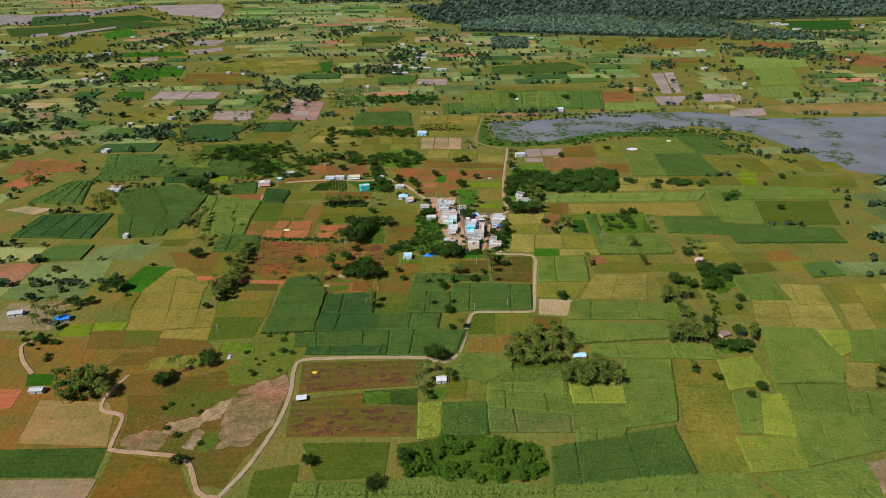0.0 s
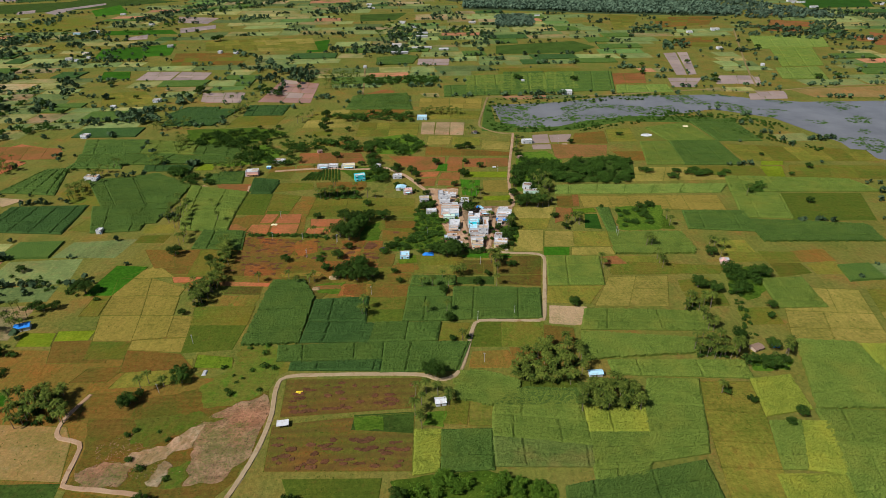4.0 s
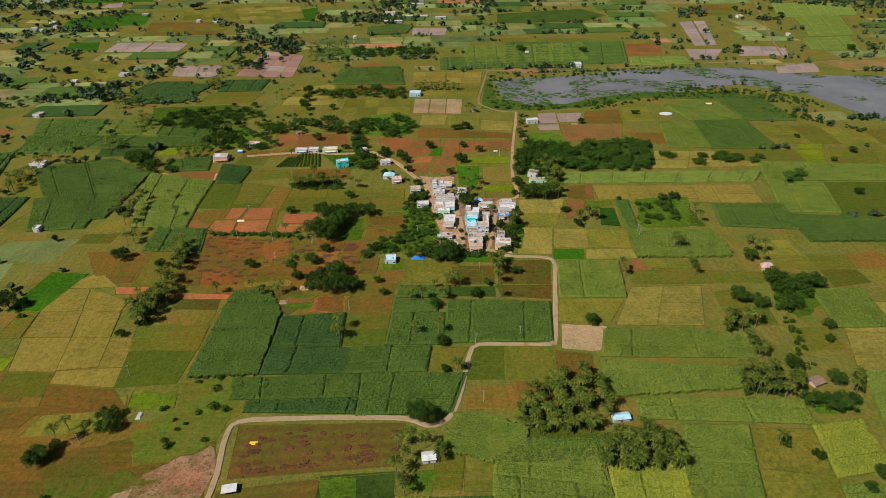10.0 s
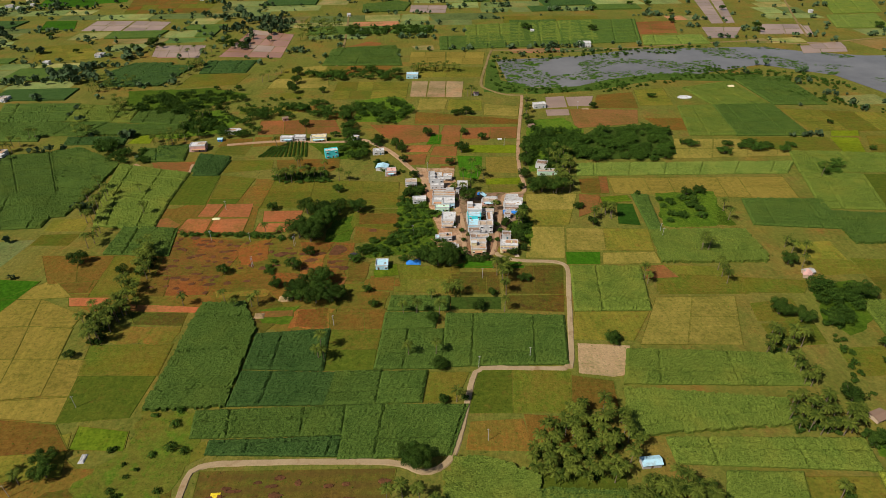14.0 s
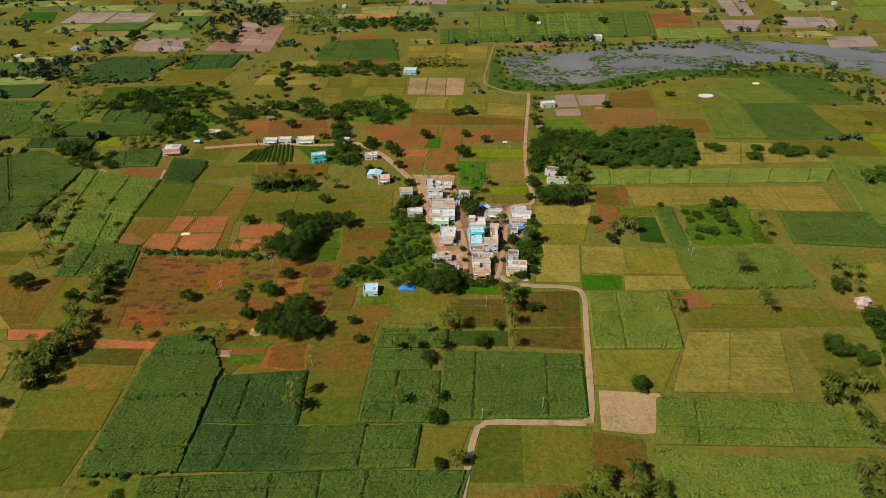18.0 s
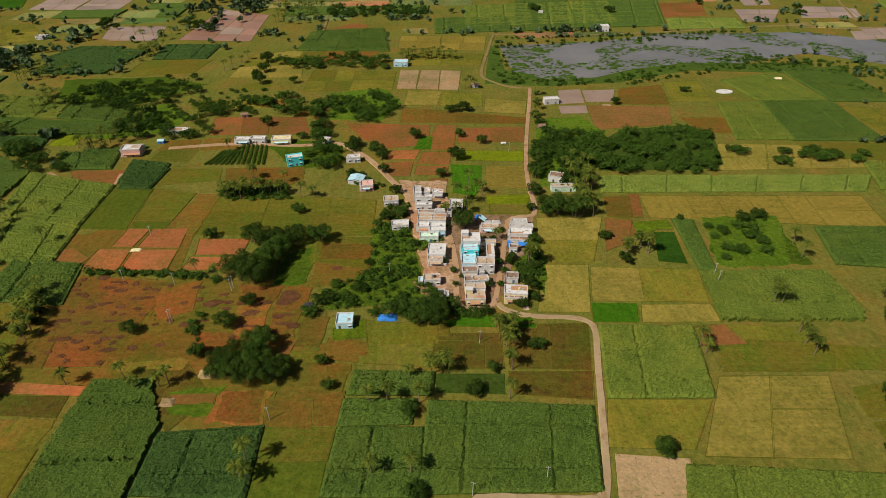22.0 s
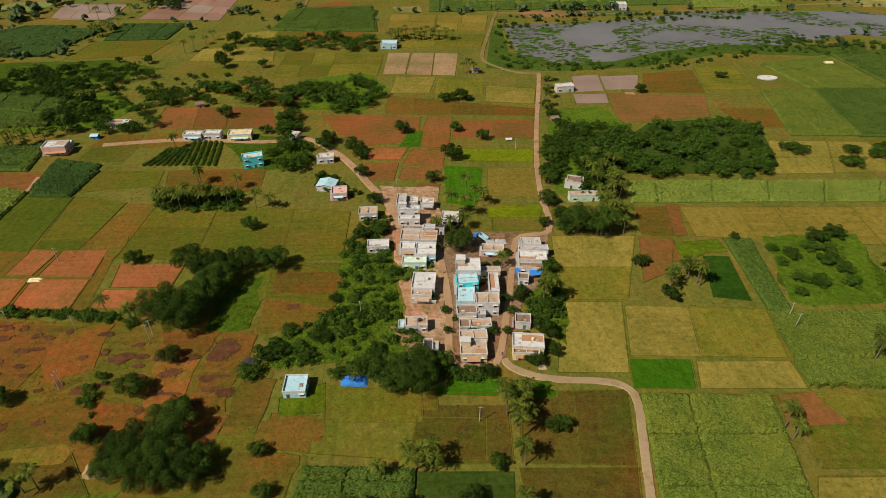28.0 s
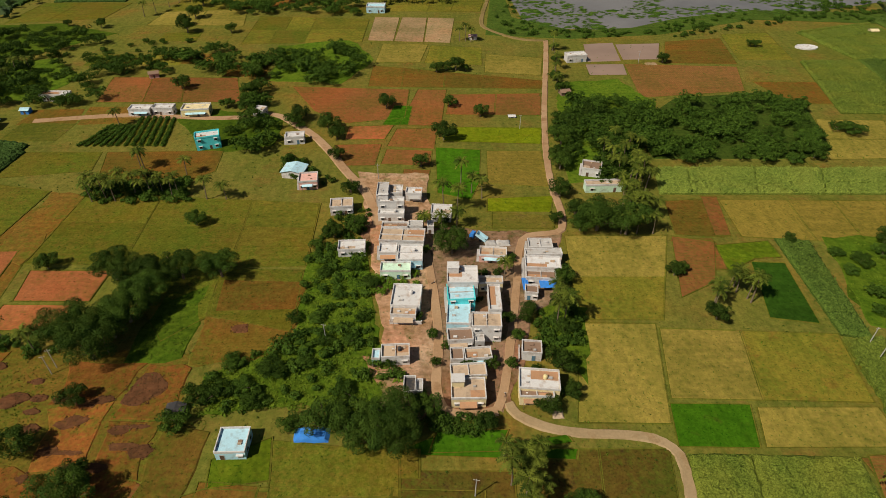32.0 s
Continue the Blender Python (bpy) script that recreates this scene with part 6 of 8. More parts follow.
# trees
palms((-43.8, -0.8), (-42.8, -8.4), (-38.0, -7.1), (-40.2, -13.2), (-47.5, 126.2), (-43.5, 120.4), (-39.6, 116.4), (-50.0, 107.3), (-55.1, 109.1), (-50.6, 96.7), (-63.0, 95.2), (-56.4, 95.0), (-36.1, 67.2))
palms((39.4, 60.7), (41.3, 54.6), (29.5, 51.4), (35.8, 57.8), (42.5, -16.6), (43.3, -20.6), (89.2, 15.5), (86.5, 9.6))
palms((-81.7, -30.3), (-97.4, -42.6), (-90.2, -42.8), (-78.0, -43.3), (-39.6, -27.0), (-42.4, -42.3), (-94.2, -74.8), (-80.6, -75.3), (-71.9, -105.3), (-16.4, -113.6), (-6.5, -113.5), (-36.9, -12.0), (-38.8, -5.4))
palms((90.6, 9.7), (120.9, 58.5), (119.3, 46.3), (88.9, -9.8), (88.5, -16.4), (88.7, -23.1), (140.6, 12.5), (140.0, 3.7), (147.1, 2.0), (139.8, -9.8), (214.5, 103.2), (39.0, 57.8), (41.8, 52.8), (30.2, 53.3))
palms((17.2, 107.2), (22.4, 105.4), (21.5, 90.6), (24.0, 121.1), (26.2, 101.4), (15.6, 90.9), (23.6, 156.0), (28.6, 151.1), (-198.0, -25.6), (-191.0, -31.6), (-181.7, -31.2), (-178.2, -30.2), (-220.2, -28.5))
palms((-253.6, -21.4), (-258.6, -30.7), (-258.1, -39.6), (-257.8, -48.1), (-252.6, -39.9), (-257.3, -53.3), (-254.4, -29.0), (-257.2, -44.8), (-249.1, -34.7), (-138.5, -68.7), (-138.9, -75.1), (-136.0, -76.0))
palms((-313.3, 94.2), (-313.0, 85.4), (-313.0, 75.0), (-315.0, 65.8), (-310.7, 65.6), (-300.5, 52.7), (-298.7, 39.9), (-300.4, 34.2), (-293.4, 106.0), (-278.9, 73.4), (-254.6, 20.6), (-254.4, 6.8), (-250.5, 4.4), (-250.1, -1.4), (-314.0, 82.1), (-315.8, 102.7), (-300.6, 48.2))
palms((-188.7, 43.3), (-177.3, 38.4), (-155.6, 37.5), (-197.8, 126.8), (-190.6, 124.9), (-183.8, 126.2), (-178.3, 122.7), (-172.9, 124.1), (-168.0, 123.8), (-149.1, 118.9), (-141.3, 118.6), (-182.3, 143.7), (-188.6, 119.3), (-163.0, 120.4))
palms((-260.5, -137.7), (-250.7, -140.8), (-261.5, -146.0), (-102.0, -155.0), (-95.9, -153.5), (-98.7, -163.0), (-102.2, -170.9), (-99.3, -175.5), (-98.5, -180.7), (-89.1, -155.6), (-82.5, -159.6), (-83.2, -164.3), (74.4, -161.2))
palms((-288.6, 238.5), (-283.4, 252.5), (-288.5, 247.9), (-296.4, 234.3), (-299.1, 225.6), (-299.5, 213.0), (-290.0, 200.7), (-280.6, 208.2), (-299.1, 193.4), (-34.7, 298.8), (-38.7, 299.0), (-31.5, 297.5), (-184.4, 145.2), (-162.8, 138.4), (-209.1, 186.0))
trees((-166.0, 71.0, 7), (-155.1, 67.4, 8), (-150.2, 57.5, 8), (-143.6, 70.1, 7), (-131.0, 70.8, 7), (-166.7, 40.4, 9), (-158.6, 35.1, 9), (-156.2, 43.7, 8), (-153.9, 50.3, 8), (-145.8, -12.4, 8), (-157.3, 19.3, 4), (-164.0, 4.6, 5))
thorns((-124.3, 19.7, 4.5), (-118.6, 32.5, 3), (-109.2, 17.1, 3.5), (-128.0, 11.1, 4.5), (-98.3, 9.9, 3.5))
trees((-89.0, 8.7, 6), (-83.7, 8.5, 6), (-75.3, 6.1, 7), (-70.5, 10.0, 7), (-70.0, 3.4, 7))
trees((-77.2, 3.3, 6), (-62.5, 12.4, 4), (-46.9, 8.1, 3), (-24.1, 27.4, 5), (-16.6, 63.8, 4), (-19.4, 52.8, 4), (-23.4, 17.6, 3), (-25.9, -13.9, 3), (-30.0, 12.2, 3), (-81.1, 201.5, 5), (-49.0, 202.3, 4))
trees((-53.2, 166.0, 6), (-63.8, 142.1, 4), (-34.2, 190.0, 4), (-49.0, 250.1, 4), (-43.4, 250.4, 5), (-54.6, 248.4, 4), (-37.8, 250.0, 3), (-107.1, 175.8, 6), (-122.6, 189.3, 5), (-102.6, 168.4, 4), (1.3, 93.5, 9), (11.5, 90.8, 8), (-4.9, 93.5, 5))
trees((0.4, 160.5, 6), (141.9, 283.4, 3), (145.1, 283.2, 3), (78.6, 258.6, 4), (6.5, 176.7, 5), (-3.9, 144.0, 5), (16.7, 187.4, 5), (-191.5, 228.8, 5), (-151.7, 216.2, 6), (-154.4, 240.8, 5), (-150.2, 198.1, 5), (-161.5, 204.6, 4), (-100.5, 149.6, 4))
trees((-53.1, 81.3, 7), (-92.1, 121.8, 4), (-88.8, 95.5, 4), (-95.7, 92.2, 4), (23.8, 68.7, 3))
trees((-114.0, -34.0, 3), (-118.1, -20.4, 3), (-55.7, -39.1, 4), (-47.3, -27.2, 3), (-78.4, -83.6, 4), (-77.8, -104.5, 2.5), (-67.9, -104.1, 2), (9.6, -68.3, 4), (-81.4, -48.6, 4), (-171.8, -12.9, 3))
trees((-146.7, -3.6, 4), (-191.4, 76.9, 4), (-147.9, 100.9, 4), (-266.5, 4.5, 4), (-205.3, 1.9, 4), (-297.4, 16.2, 6), (114.0, 85.2, 4), (103.5, 82.2, 4), (133.5, -5.4, 5), (68.8, 84.1, 2.5), (27.8, 45.7, 4), (104.8, -50.7, 6), (21.5, 66.9, 3), (-28.7, -14.6, 3))
trees((-264.9, -154.4, 5), (-243.9, -131.6, 5), (-344.2, -37.6, 8), (-264.1, -67.0, 3), (-90.3, -140.0, 7), (-94.9, -136.4, 5), (-77.9, -83.1, 3), (-77.9, -105.7, 2.5), (9.4, -69.3, 4), (105.2, -51.4, 5), (113.8, -57.9, 6), (129.0, -61.0, 5))
trees((107.2, -113.5, 6), (123.3, -123.0, 5), (102.4, -136.7, 5), (115.5, -141.5, 6), (110.5, -139.5, 5), (123.7, -136.8, 4), (88.1, -169.5, 3), (77.1, -162.1, 2.5), (110.4, -180.0, 4), (100.9, -186.6, 3), (156.9, -39.6, 7), (145.0, -79.1, 4), (138.6, -90.8, 3), (-261.2, -148.4, 3))
trees((-266.0, -156.8, 5), (-241.1, -138.1, 5), (-233.1, -221.9, 4), (-369.5, -56.5, 5), (-363.1, -58.6, 4), (-162.1, -226.6, 4), (-109.7, -227.3, 5), (-125.4, -244.8, 5), (-408.6, -3.9, 4), (-356.3, -55.8, 4), (-367.9, -106.7, 4))
palms((17.6, 280.1), (15.8, 264.8), (13.6, 249.4), (10.4, 235.0), (9.1, 221.3))
trees((-50.3, 28.2, 2.5), (-44.2, 28.4, 2.5), (-43.2, 68.0, 2), (-38.4, 68.8, 2), (-50.7, 70.3, 1.5), (-45.5, 56.0, 1.5), (-32.3, 13.8, 2.5), (-26.7, 18.2, 2))
thorns((-82.5, 48.8, 2.5), (-90.5, 59.5, 2.5), (-96.4, 49.0, 3), (-92.6, 39.3, 3), (-85.1, 39.0, 3), (-97.2, 30.6, 3), (-106.1, 28.0, 4.5), (-112.9, 22.7, 3.5), (-119.9, 20.5, 4.5), (-117.8, 30.2, 3))
trees((-79.8, 63.7, 2.5), (-65.0, 48.1, 1.8), (-56.7, 36.1, 1.6), (-37.2, 46.5, 2.5), (-30.7, 49.6, 3), (-20.8, 41.4, 3.5), (-17.4, 49.9, 3.5), (-31.5, 26.7, 1.5))
thorns((-101.3, 86.6, 3), (-96.4, 70.7, 3), (-103.4, 49.2, 3), (-84.9, 19.9, 3.5))
palms((-20.9, 58.1), (-20.1, 52.2), (-20.1, 45.5), (-22.6, 43.9))
trees((229.0, 116.8, 4), (312.0, 167.6, 4), (280.7, 206.7, 3), (265.5, 84.5, 4), (283.4, 149.4, 3))
trees((-73.1, 29.7, 2), (-60.8, 40.5, 2), (-60.2, 29.5, 1.8), (-64.3, 17.3, 2.2), (-38.5, 28.7, 2), (-35.5, 39.3, 2.4), (-32.0, 46.4, 2.4), (-62.6, 81.9, 2), (-63.9, 100.6, 2.4), (-55.5, 98.5, 2.4), (-32.7, 76.2, 2), (-85.9, 96.8, 3), (-86.9, 72.1, 3), (-81.7, 65.2, 2.5))
trees((-4.1, 138.6, 5), (-8.0, 117.1, 5), (-1.5, 168.0, 4), (7.8, 180.2, 4), (-5.1, 102.0, 5), (-13.3, 99.1, 3))
palms((17.8, 139.8), (18.5, 129.7), (17.2, 115.6), (16.6, 147.9), (15.0, 102.6), (9.6, 90.8))
trees((18.5, 282.2, 3), (15.4, 259.8, 3), (10.0, 234.5, 4), (11.3, 218.2, 4))
grove("under", 26, (-42, -135), (-19, -116), (0, -121), (1, -136), (-8, -149), (-38, -149))
grove("under", 20, (-8, -160), (6, -152), (22, -158), (25, -168), (21, -173), (-8, -172))
grove("under", 14, (74, -118), (93, -111), (102, -123), (96, -132), (74, -130))
grove("under", 20, (-268, -39), (-261, -23), (-252, -29), (-252, -58), (-258, -58))
grove("under", 24, (-335, -149), (-308, -146), (-296, -167), (-319, -170))
grove("under", 9, (83, -69), (106, -73), (99, -84), (79, -83))
palms((-384.2, 479.3), (-365.0, 453.2), (-362.9, 473.9), (-346.1, 456.3), (-344.8, 477.2), (-349.9, 403.1), (-334.6, 409.5), (-256.2, 355.1), (-251.3, 364.3), (-246.0, 377.2), (-241.9, 387.2), (-89.7, 376.1), (-96.0, 369.7))
trees((-215.9, 320.3, 6), (-219.1, 350.1, 6), (-221.9, 379.4, 7), (-222.5, 335.1, 5), (-438.1, 455.0, 4), (-276.5, 331.9, 4), (-300.2, 336.0, 3), (-432.8, 508.7, 5), (-428.5, 522.5, 5), (-413.0, 503.0, 4), (-187.2, 319.0, 4), (-160.6, 386.5, 4), (-132.3, 371.5, 4), (-514.1, 486.2, 4), (-467.8, 431.1, 4), (-199.2, 442.5, 3))
trees((371, 541, 6), (366, 519, 5), (396, 800, 6), (412, 822, 6), (146, 540, 6), (58, 559, 6), (62, 551, 5), (179, 668, 5), (284, 632, 5), (165, 851, 5), (241, 691, 5), (493, 821, 6), (547, 758, 6), (557, 815, 5), (368, 647, 5), (267, 578, 5), (694, 643, 5), (565, 533, 6), (531, 528, 6), (215, 755, 4), (270, 689, 5), (-522, 914, 9), (-513, 925, 8), (-630, 461, 6), (-631, 455, 6), (-642, 468, 5), (-588, 417, 5), (-584, 564, 5), (-446, 495, 6), (-431, 517, 6), (-724, 493, 6), (-711, 486, 6), (-790, 663, 6), (-762, 649, 6))
grove("under", 12, (-257.9, 3.1), (-264.9, 25.4), (-260.3, 32.9), (-253.4, 21.5), (-248.4, -0.3))
grove("far_palm", 16, (-257.8, 1.9), (-266.2, 26.4), (-260.8, 35.3), (-252.9, 21.5), (-248.4, -1.5))
grove("far_palm", 10, (-246.5, -46.0), (-264.7, -13.4), (-258.6, -6.4), (-246.0, -21.0), (-242.9, -40.2))
trees((-155.5, -26.3, 6.6), (-146.5, -29.1, 7), (-137.7, -28.7, 6.8), (-144.7, -22.7, 7), (-154.8, -18.8, 6.8), (-161.2, -19.6, 5), (-134.3, -24.6, 5), (-161.7, -25.4, 4), (-171.8, -13.4, 4))
thorns((88.1, 71.0, 4), (98.7, 75.5, 4), (102.3, 65.7, 5), (104.9, 60.0, 4), (84.9, 54.9, 3.5), (90.5, 52.5, 4), (82.0, 76.2, 3), (82.0, 66.5, 3), (103.1, 51.2, 4), (79.8, 46.5, 3), (107.5, 83.3, 4), (114.8, 85.1, 4.5))
grove("palm", 12, (-46, -135), (-19, -113), (3, -119), (4, -136), (-6, -152), (-42, -152))
grove("far_palm", 20, (-46, -135), (-19, -113), (3, -119), (4, -136), (-6, -152), (-42, -152))
grove("far_palm", 36, (-46, -135), (-19, -113), (3, -119), (4, -136), (-6, -152), (-42, -152))
grove("palm", 26, (-9, -159), (6, -150), (23, -157), (27, -169), (22, -175), (-10, -173))
grove("far_palm", 36, (-9, -159), (6, -150), (23, -157), (27, -169), (22, -175), (-10, -173))
grove("palm", 24, (73, -118), (93, -109), (104, -123), (97, -134), (73, -131))
grove("palm", 9, (83, -68), (107, -72), (99, -85), (78, -84))
grove("palm", 5, (92, -90), (99, -95), (91, -109), (88, -107))
grove("palm", 4, (128, -125), (135, -123), (131, -131), (126, -133))
grove("palm", 20, (-270, -39), (-262, -20), (-250, -27), (-250, -60), (-260, -60))
grove("palm", 18, (-339, -147), (-306, -143), (-292, -169), (-321, -172))
grove("far_palm", 26, (-339, -147), (-306, -143), (-292, -169), (-321, -172))
grove("far_palm", 14, (-400, -60), (-385, -53), (-365, -70), (-370, -92), (-391, -83))
grove("palm", 5, (183, -172), (201, -162), (190, -189), (176, -193))
grove("far_palm", 24, (-94, 395), (-41, 386), (-41, 376), (-94, 380))
grove("far_palm", 70, (-262, 613), (-195, 618), (-186, 508), (-240, 511))
grove("palm", 8, (25, 137), (32, 137), (20, 90), (15, 90))
grove("thicket", 84, (70, 199), (116, 204), (128, 189), (117, 144), (101, 139), (40, 143), (36, 171))
grove("thicket", 50, (11, 199), (38, 206), (58, 182), (33, 147), (24, 131), (19, 153), (2, 170))
grove("thorn", 13, (133, 173), (255, 163), (240, 139), (130, 154))
grove("bush", 80, (-104, 83), (-84, 89), (-78, 38), (-67, 26), (-106, 16), (-123, 13), (-124, 26), (-101, 45))
grove("banana", 26, (-89, 70), (-66, 69), (-65, 61), (-85, 60))
grove("bush", 30, (-98, 108), (-84, 110), (-83, 82), (-101, 83))
grove("thicket", 26, (-264, 275), (-182, 287), (-170, 244), (-249, 244))
grove("thicket", 30, (-150, 280), (-107, 289), (-92, 262), (-107, 229), (-147, 235))
grove("thicket", 24, (-203, 376), (-109, 371), (-108, 352), (-197, 357))
grove("bush", 34, (-248, 49), (-199, 45), (-169, 38), (-172, 36), (-201, 42), (-247, 46))
grove("leafy", 50, (-114, -218), (-74, -213), (-34, -222), (-34, -242), (-65, -244), (-109, -238))
grove("thicket", 3, (88, 77), (117, 73), (117, 55), (93, 41), (78, 51))
grove("bush", 40, (-6, 321), (78, 313), (140, 325), (194, 338), (185, 329), (128, 305), (80, 300), (-7, 308))
grove("bush", 150, (206, 368), (248, 384), (336, 342), (364, 300), (356, 288), (271, 326), (194, 338))
grove("thicket", 12, (-356, 539), (-304, 522), (-301, 485), (-334, 487))
grove("thicket", 60, (-188, 583), (-72, 575), (-72, 533), (-184, 541))
grove("bush", 16, (1, 440), (9, 439), (2, 320), (-14, 321))
grove("thicket", 14, (133, -32), (157, -27), (151, -52), (127, -63))
grove("bush", 22, (133, -29), (141, -30), (125, -88), (119, -112), (112, -112), (123, -72))
grove("bush", 12, (103, -129), (130, -134), (122, -144), (103, -141))
grove("bush", 20, (-29, 50), (-15, 49), (-16, 36), (-28, 36))
grove("bush", 16, (-63, 12), (-48, 10), (-50, 6), (-61, 7))
grove("bush", 26, (-447, -20), (-410, -4), (-326, -36), (-330, -49), (-400, -23))
grove("bush", 12, (-387, -95), (-360, -93), (-349, -129), (-366, -125))
grove("bush", 7, (-268, -167), (-216, -165), (-211, -208), (-242, -211))
grove("bush", 40, (12, 429), (75, 435), (234, 441), (229, 428), (72, 421), (9, 398))
grove("bush", 50, (9, 450), (142, 451), (275, 461), (272, 454), (140, 444), (8, 442))
grove("bush", 30, (-125, 156), (-99, 131), (-110, 126), (-123, 138))
grove("bush", 9, (-226, -122), (-188, -124), (-187, -150), (-212, -156))
grove("thicket", 14, (-161, 265), (-155, 275), (-142, 194), (-150, 198))
grove("bush", 40, (-195, 132), (-161, 131), (-159, 122), (-192, 125))
grove("palm", 9, (-443, 182), (-430, 226), (-419, 214), (-430, 164))
grove("palm", 8, (-331, 79), (-331, 120), (-324, 111), (-322, 68))
grove("bush", 14, (-492, 194), (-443, 246), (-435, 234), (-478, 180))
grove("thicket", 26, (-638, 305), (-620, 350), (-562, 371), (-553, 353), (-602, 318), (-618, 272))
grove("thicket", 20, (-715, 437), (-699, 547), (-671, 511), (-657, 391))
grove("thicket", 30, (-697, 1329), (-547, 1539), (-426, 1659), (-410, 1549), (-517, 1394), (-642, 1173))
grove("thicket", 24, (-772, 1073), (-705, 1233), (-661, 1141), (-715, 961))
grove("thicket", 30, (-1063, 1028), (-1018, 1136), (-811, 1039), (-793, 968), (-944, 950))
grove("thicket", 24, (-201, 981), (-153, 1132), (-124, 1010), (-157, 847))
grove("thicket", 20, (-32, 1001), (64, 1029), (53, 922), (-36, 898))
grove("thicket", 24, (-221, 386), (-100, 391), (-96, 351), (-218, 359))
grove("belt", 26, (-717, 438), (-633, 449), (-618, 420), (-697, 403))
grove("belt", 34, (-543, 379), (-429, 390), (-422, 368), (-535, 361))
grove("belt", 46, (-977, 1008), (-783, 1032), (-748, 947), (-932, 926))
grove("belt", 40, (-1001, 920), (-932, 926), (-856, 785), (-895, 739))
grove("belt", 40, (-828, 1176), (-745, 1354), (-706, 1280), (-787, 1107))
grove("belt", 36, (-745, 1354), (-674, 1629), (-632, 1497), (-696, 1251))
grove("belt", 16, (-548, 1190), (-493, 1277), (-479, 1210), (-525, 1129))
grove("belt", 20, (-457, 825), (-346, 693), (-345, 657), (-445, 775))
grove("belt", 26, (-360, 584), (-323, 647), (-279, 622), (-274, 589), (-327, 566), (-343, 549))
grove("belt", 40, (-198, 935), (-87, 1008), (-93, 793), (-165, 746))
grove("belt", 60, (636, 1029), (753, 942), (816, 873), (786, 824), (615, 955))
grove("belt", 20, (802, 1029), (849, 992), (824, 949), (769, 969))
grove("belt", 26, (-348, 1332), (-260, 1409), (-253, 1321), (-333, 1270))
grove("belt", 22, (-815, 605), (-778, 642), (-756, 600), (-779, 544))
grove("belt", 60, (-1387, 1578), (-1322, 1647), (-1291, 1800), (-1197, 1934), (-1105, 2067), (-1076, 1989), (-1159, 1847), (-1252, 1722), (-1284, 1578), (-1356, 1526))
grove("belt", 20, (-983, 1793), (-858, 1703), (-713, 1643), (-701, 1601), (-848, 1619), (-944, 1685))
grove("belt", 50, (-1057, 1158), (-1026, 1206), (-1033, 1358), (-999, 1334), (-975, 1134), (-1029, 1107))
grove("belt", 70, (-898, 1176), (-803, 1149), (-751, 1328), (-614, 1397), (-535, 1481), (-491, 1429), (-597, 1331), (-621, 1200), (-681, 1121), (-776, 1083), (-867, 1107))
grove("belt", 60, (-1010, 938), (-959, 978), (-859, 1003), (-818, 1056), (-802, 1018), (-832, 947), (-913, 892), (-980, 886))
grove("belt", 50, (-738, 1606), (-687, 1683), (-540, 1506), (-457, 1627), (-444, 1545), (-520, 1409), (-666, 1472))
grove("belt", 44, (-385, 1268), (-336, 1367), (-255, 1358), (-251, 1294), (-362, 1209))
grove("belt", 40, (-171, 886), (-162, 993), (-124, 1065), (-84, 1000), (-91, 944), (-122, 856), (-156, 824))
grove("belt", 44, (-273, 834), (-180, 838), (-120, 754), (-120, 729), (-188, 771), (-268, 789))
grove("belt", 34, (2, 921), (19, 975), (67, 942), (37, 773), (18, 753), (6, 809))
grove("belt", 20, (-66, 1234), (18, 1245), (17, 1134), (-68, 1125))
grove("belt", 50, (610, 918), (735, 865), (837, 830), (821, 806), (710, 823), (592, 879))
grove("belt", 40, (625, 1006), (730, 950), (831, 985), (822, 926), (725, 893), (617, 961))
grove("belt", 60, (896, 1200), (994, 1160), (1031, 1081), (998, 1033), (950, 1090), (870, 1154))
grove("belt", 24, (393, 1045), (468, 1022), (442, 949), (366, 956))
grove("belt", 20, (381, 810), (440, 841), (426, 771), (362, 755))
grove("belt", 26, (-918, 782), (-874, 821), (-820, 872), (-795, 918), (-783, 892), (-809, 826), (-850, 777), (-894, 741))
grove("belt", 30, (-784, 713), (-687, 752), (-671, 792), (-660, 765), (-692, 714), (-770, 684))
grove("belt", 26, (-784, 869), (-682, 908), (-628, 890), (-610, 808), (-643, 749), (-701, 784))
grove("belt", 24, (-411, 681), (-323, 651), (-276, 605), (-272, 577), (-338, 623), (-404, 654))
grove("belt", 26, (-677, 598), (-662, 616), (-614, 520), (-551, 498), (-549, 482), (-633, 504))
grove("belt", 24, (-330, 581), (-285, 671), (-259, 625), (-287, 494), (-310, 480))
grove("belt", 12, (-785, 587), (-783, 618), (-729, 529), (-742, 513))
grove("belt", 14, (-644, 458), (-623, 465), (-603, 425), (-627, 424))
grove("belt", 16, (-511, 399), (-464, 423), (-450, 405), (-494, 376))
grove("belt", 12, (-456, 475), (-435, 489), (-421, 456), (-447, 446))
grove("far_palm", 20, (-454, 158), (-436, 165), (-421, 137), (-435, 123))
grove("far_palm", 14, (-558, 216), (-548, 234), (-529, 203), (-542, 194))
grove("far_palm", 14, (-357, 393), (-342, 451), (-333, 435), (-344, 373))
grove("far_palm", 10, (-397, 296), (-384, 302), (-371, 262), (-379, 252))
grove("far_palm", 12, (-448, 360), (-392, 377), (-383, 350), (-437, 329))
grove("thorn", 14, (11, 199), (38, 206), (58, 182), (33, 147), (24, 131), (19, 153), (2, 170))
grove("thorn", 22, (70, 199), (116, 204), (128, 189), (117, 144), (101, 139), (40, 143), (36, 171))
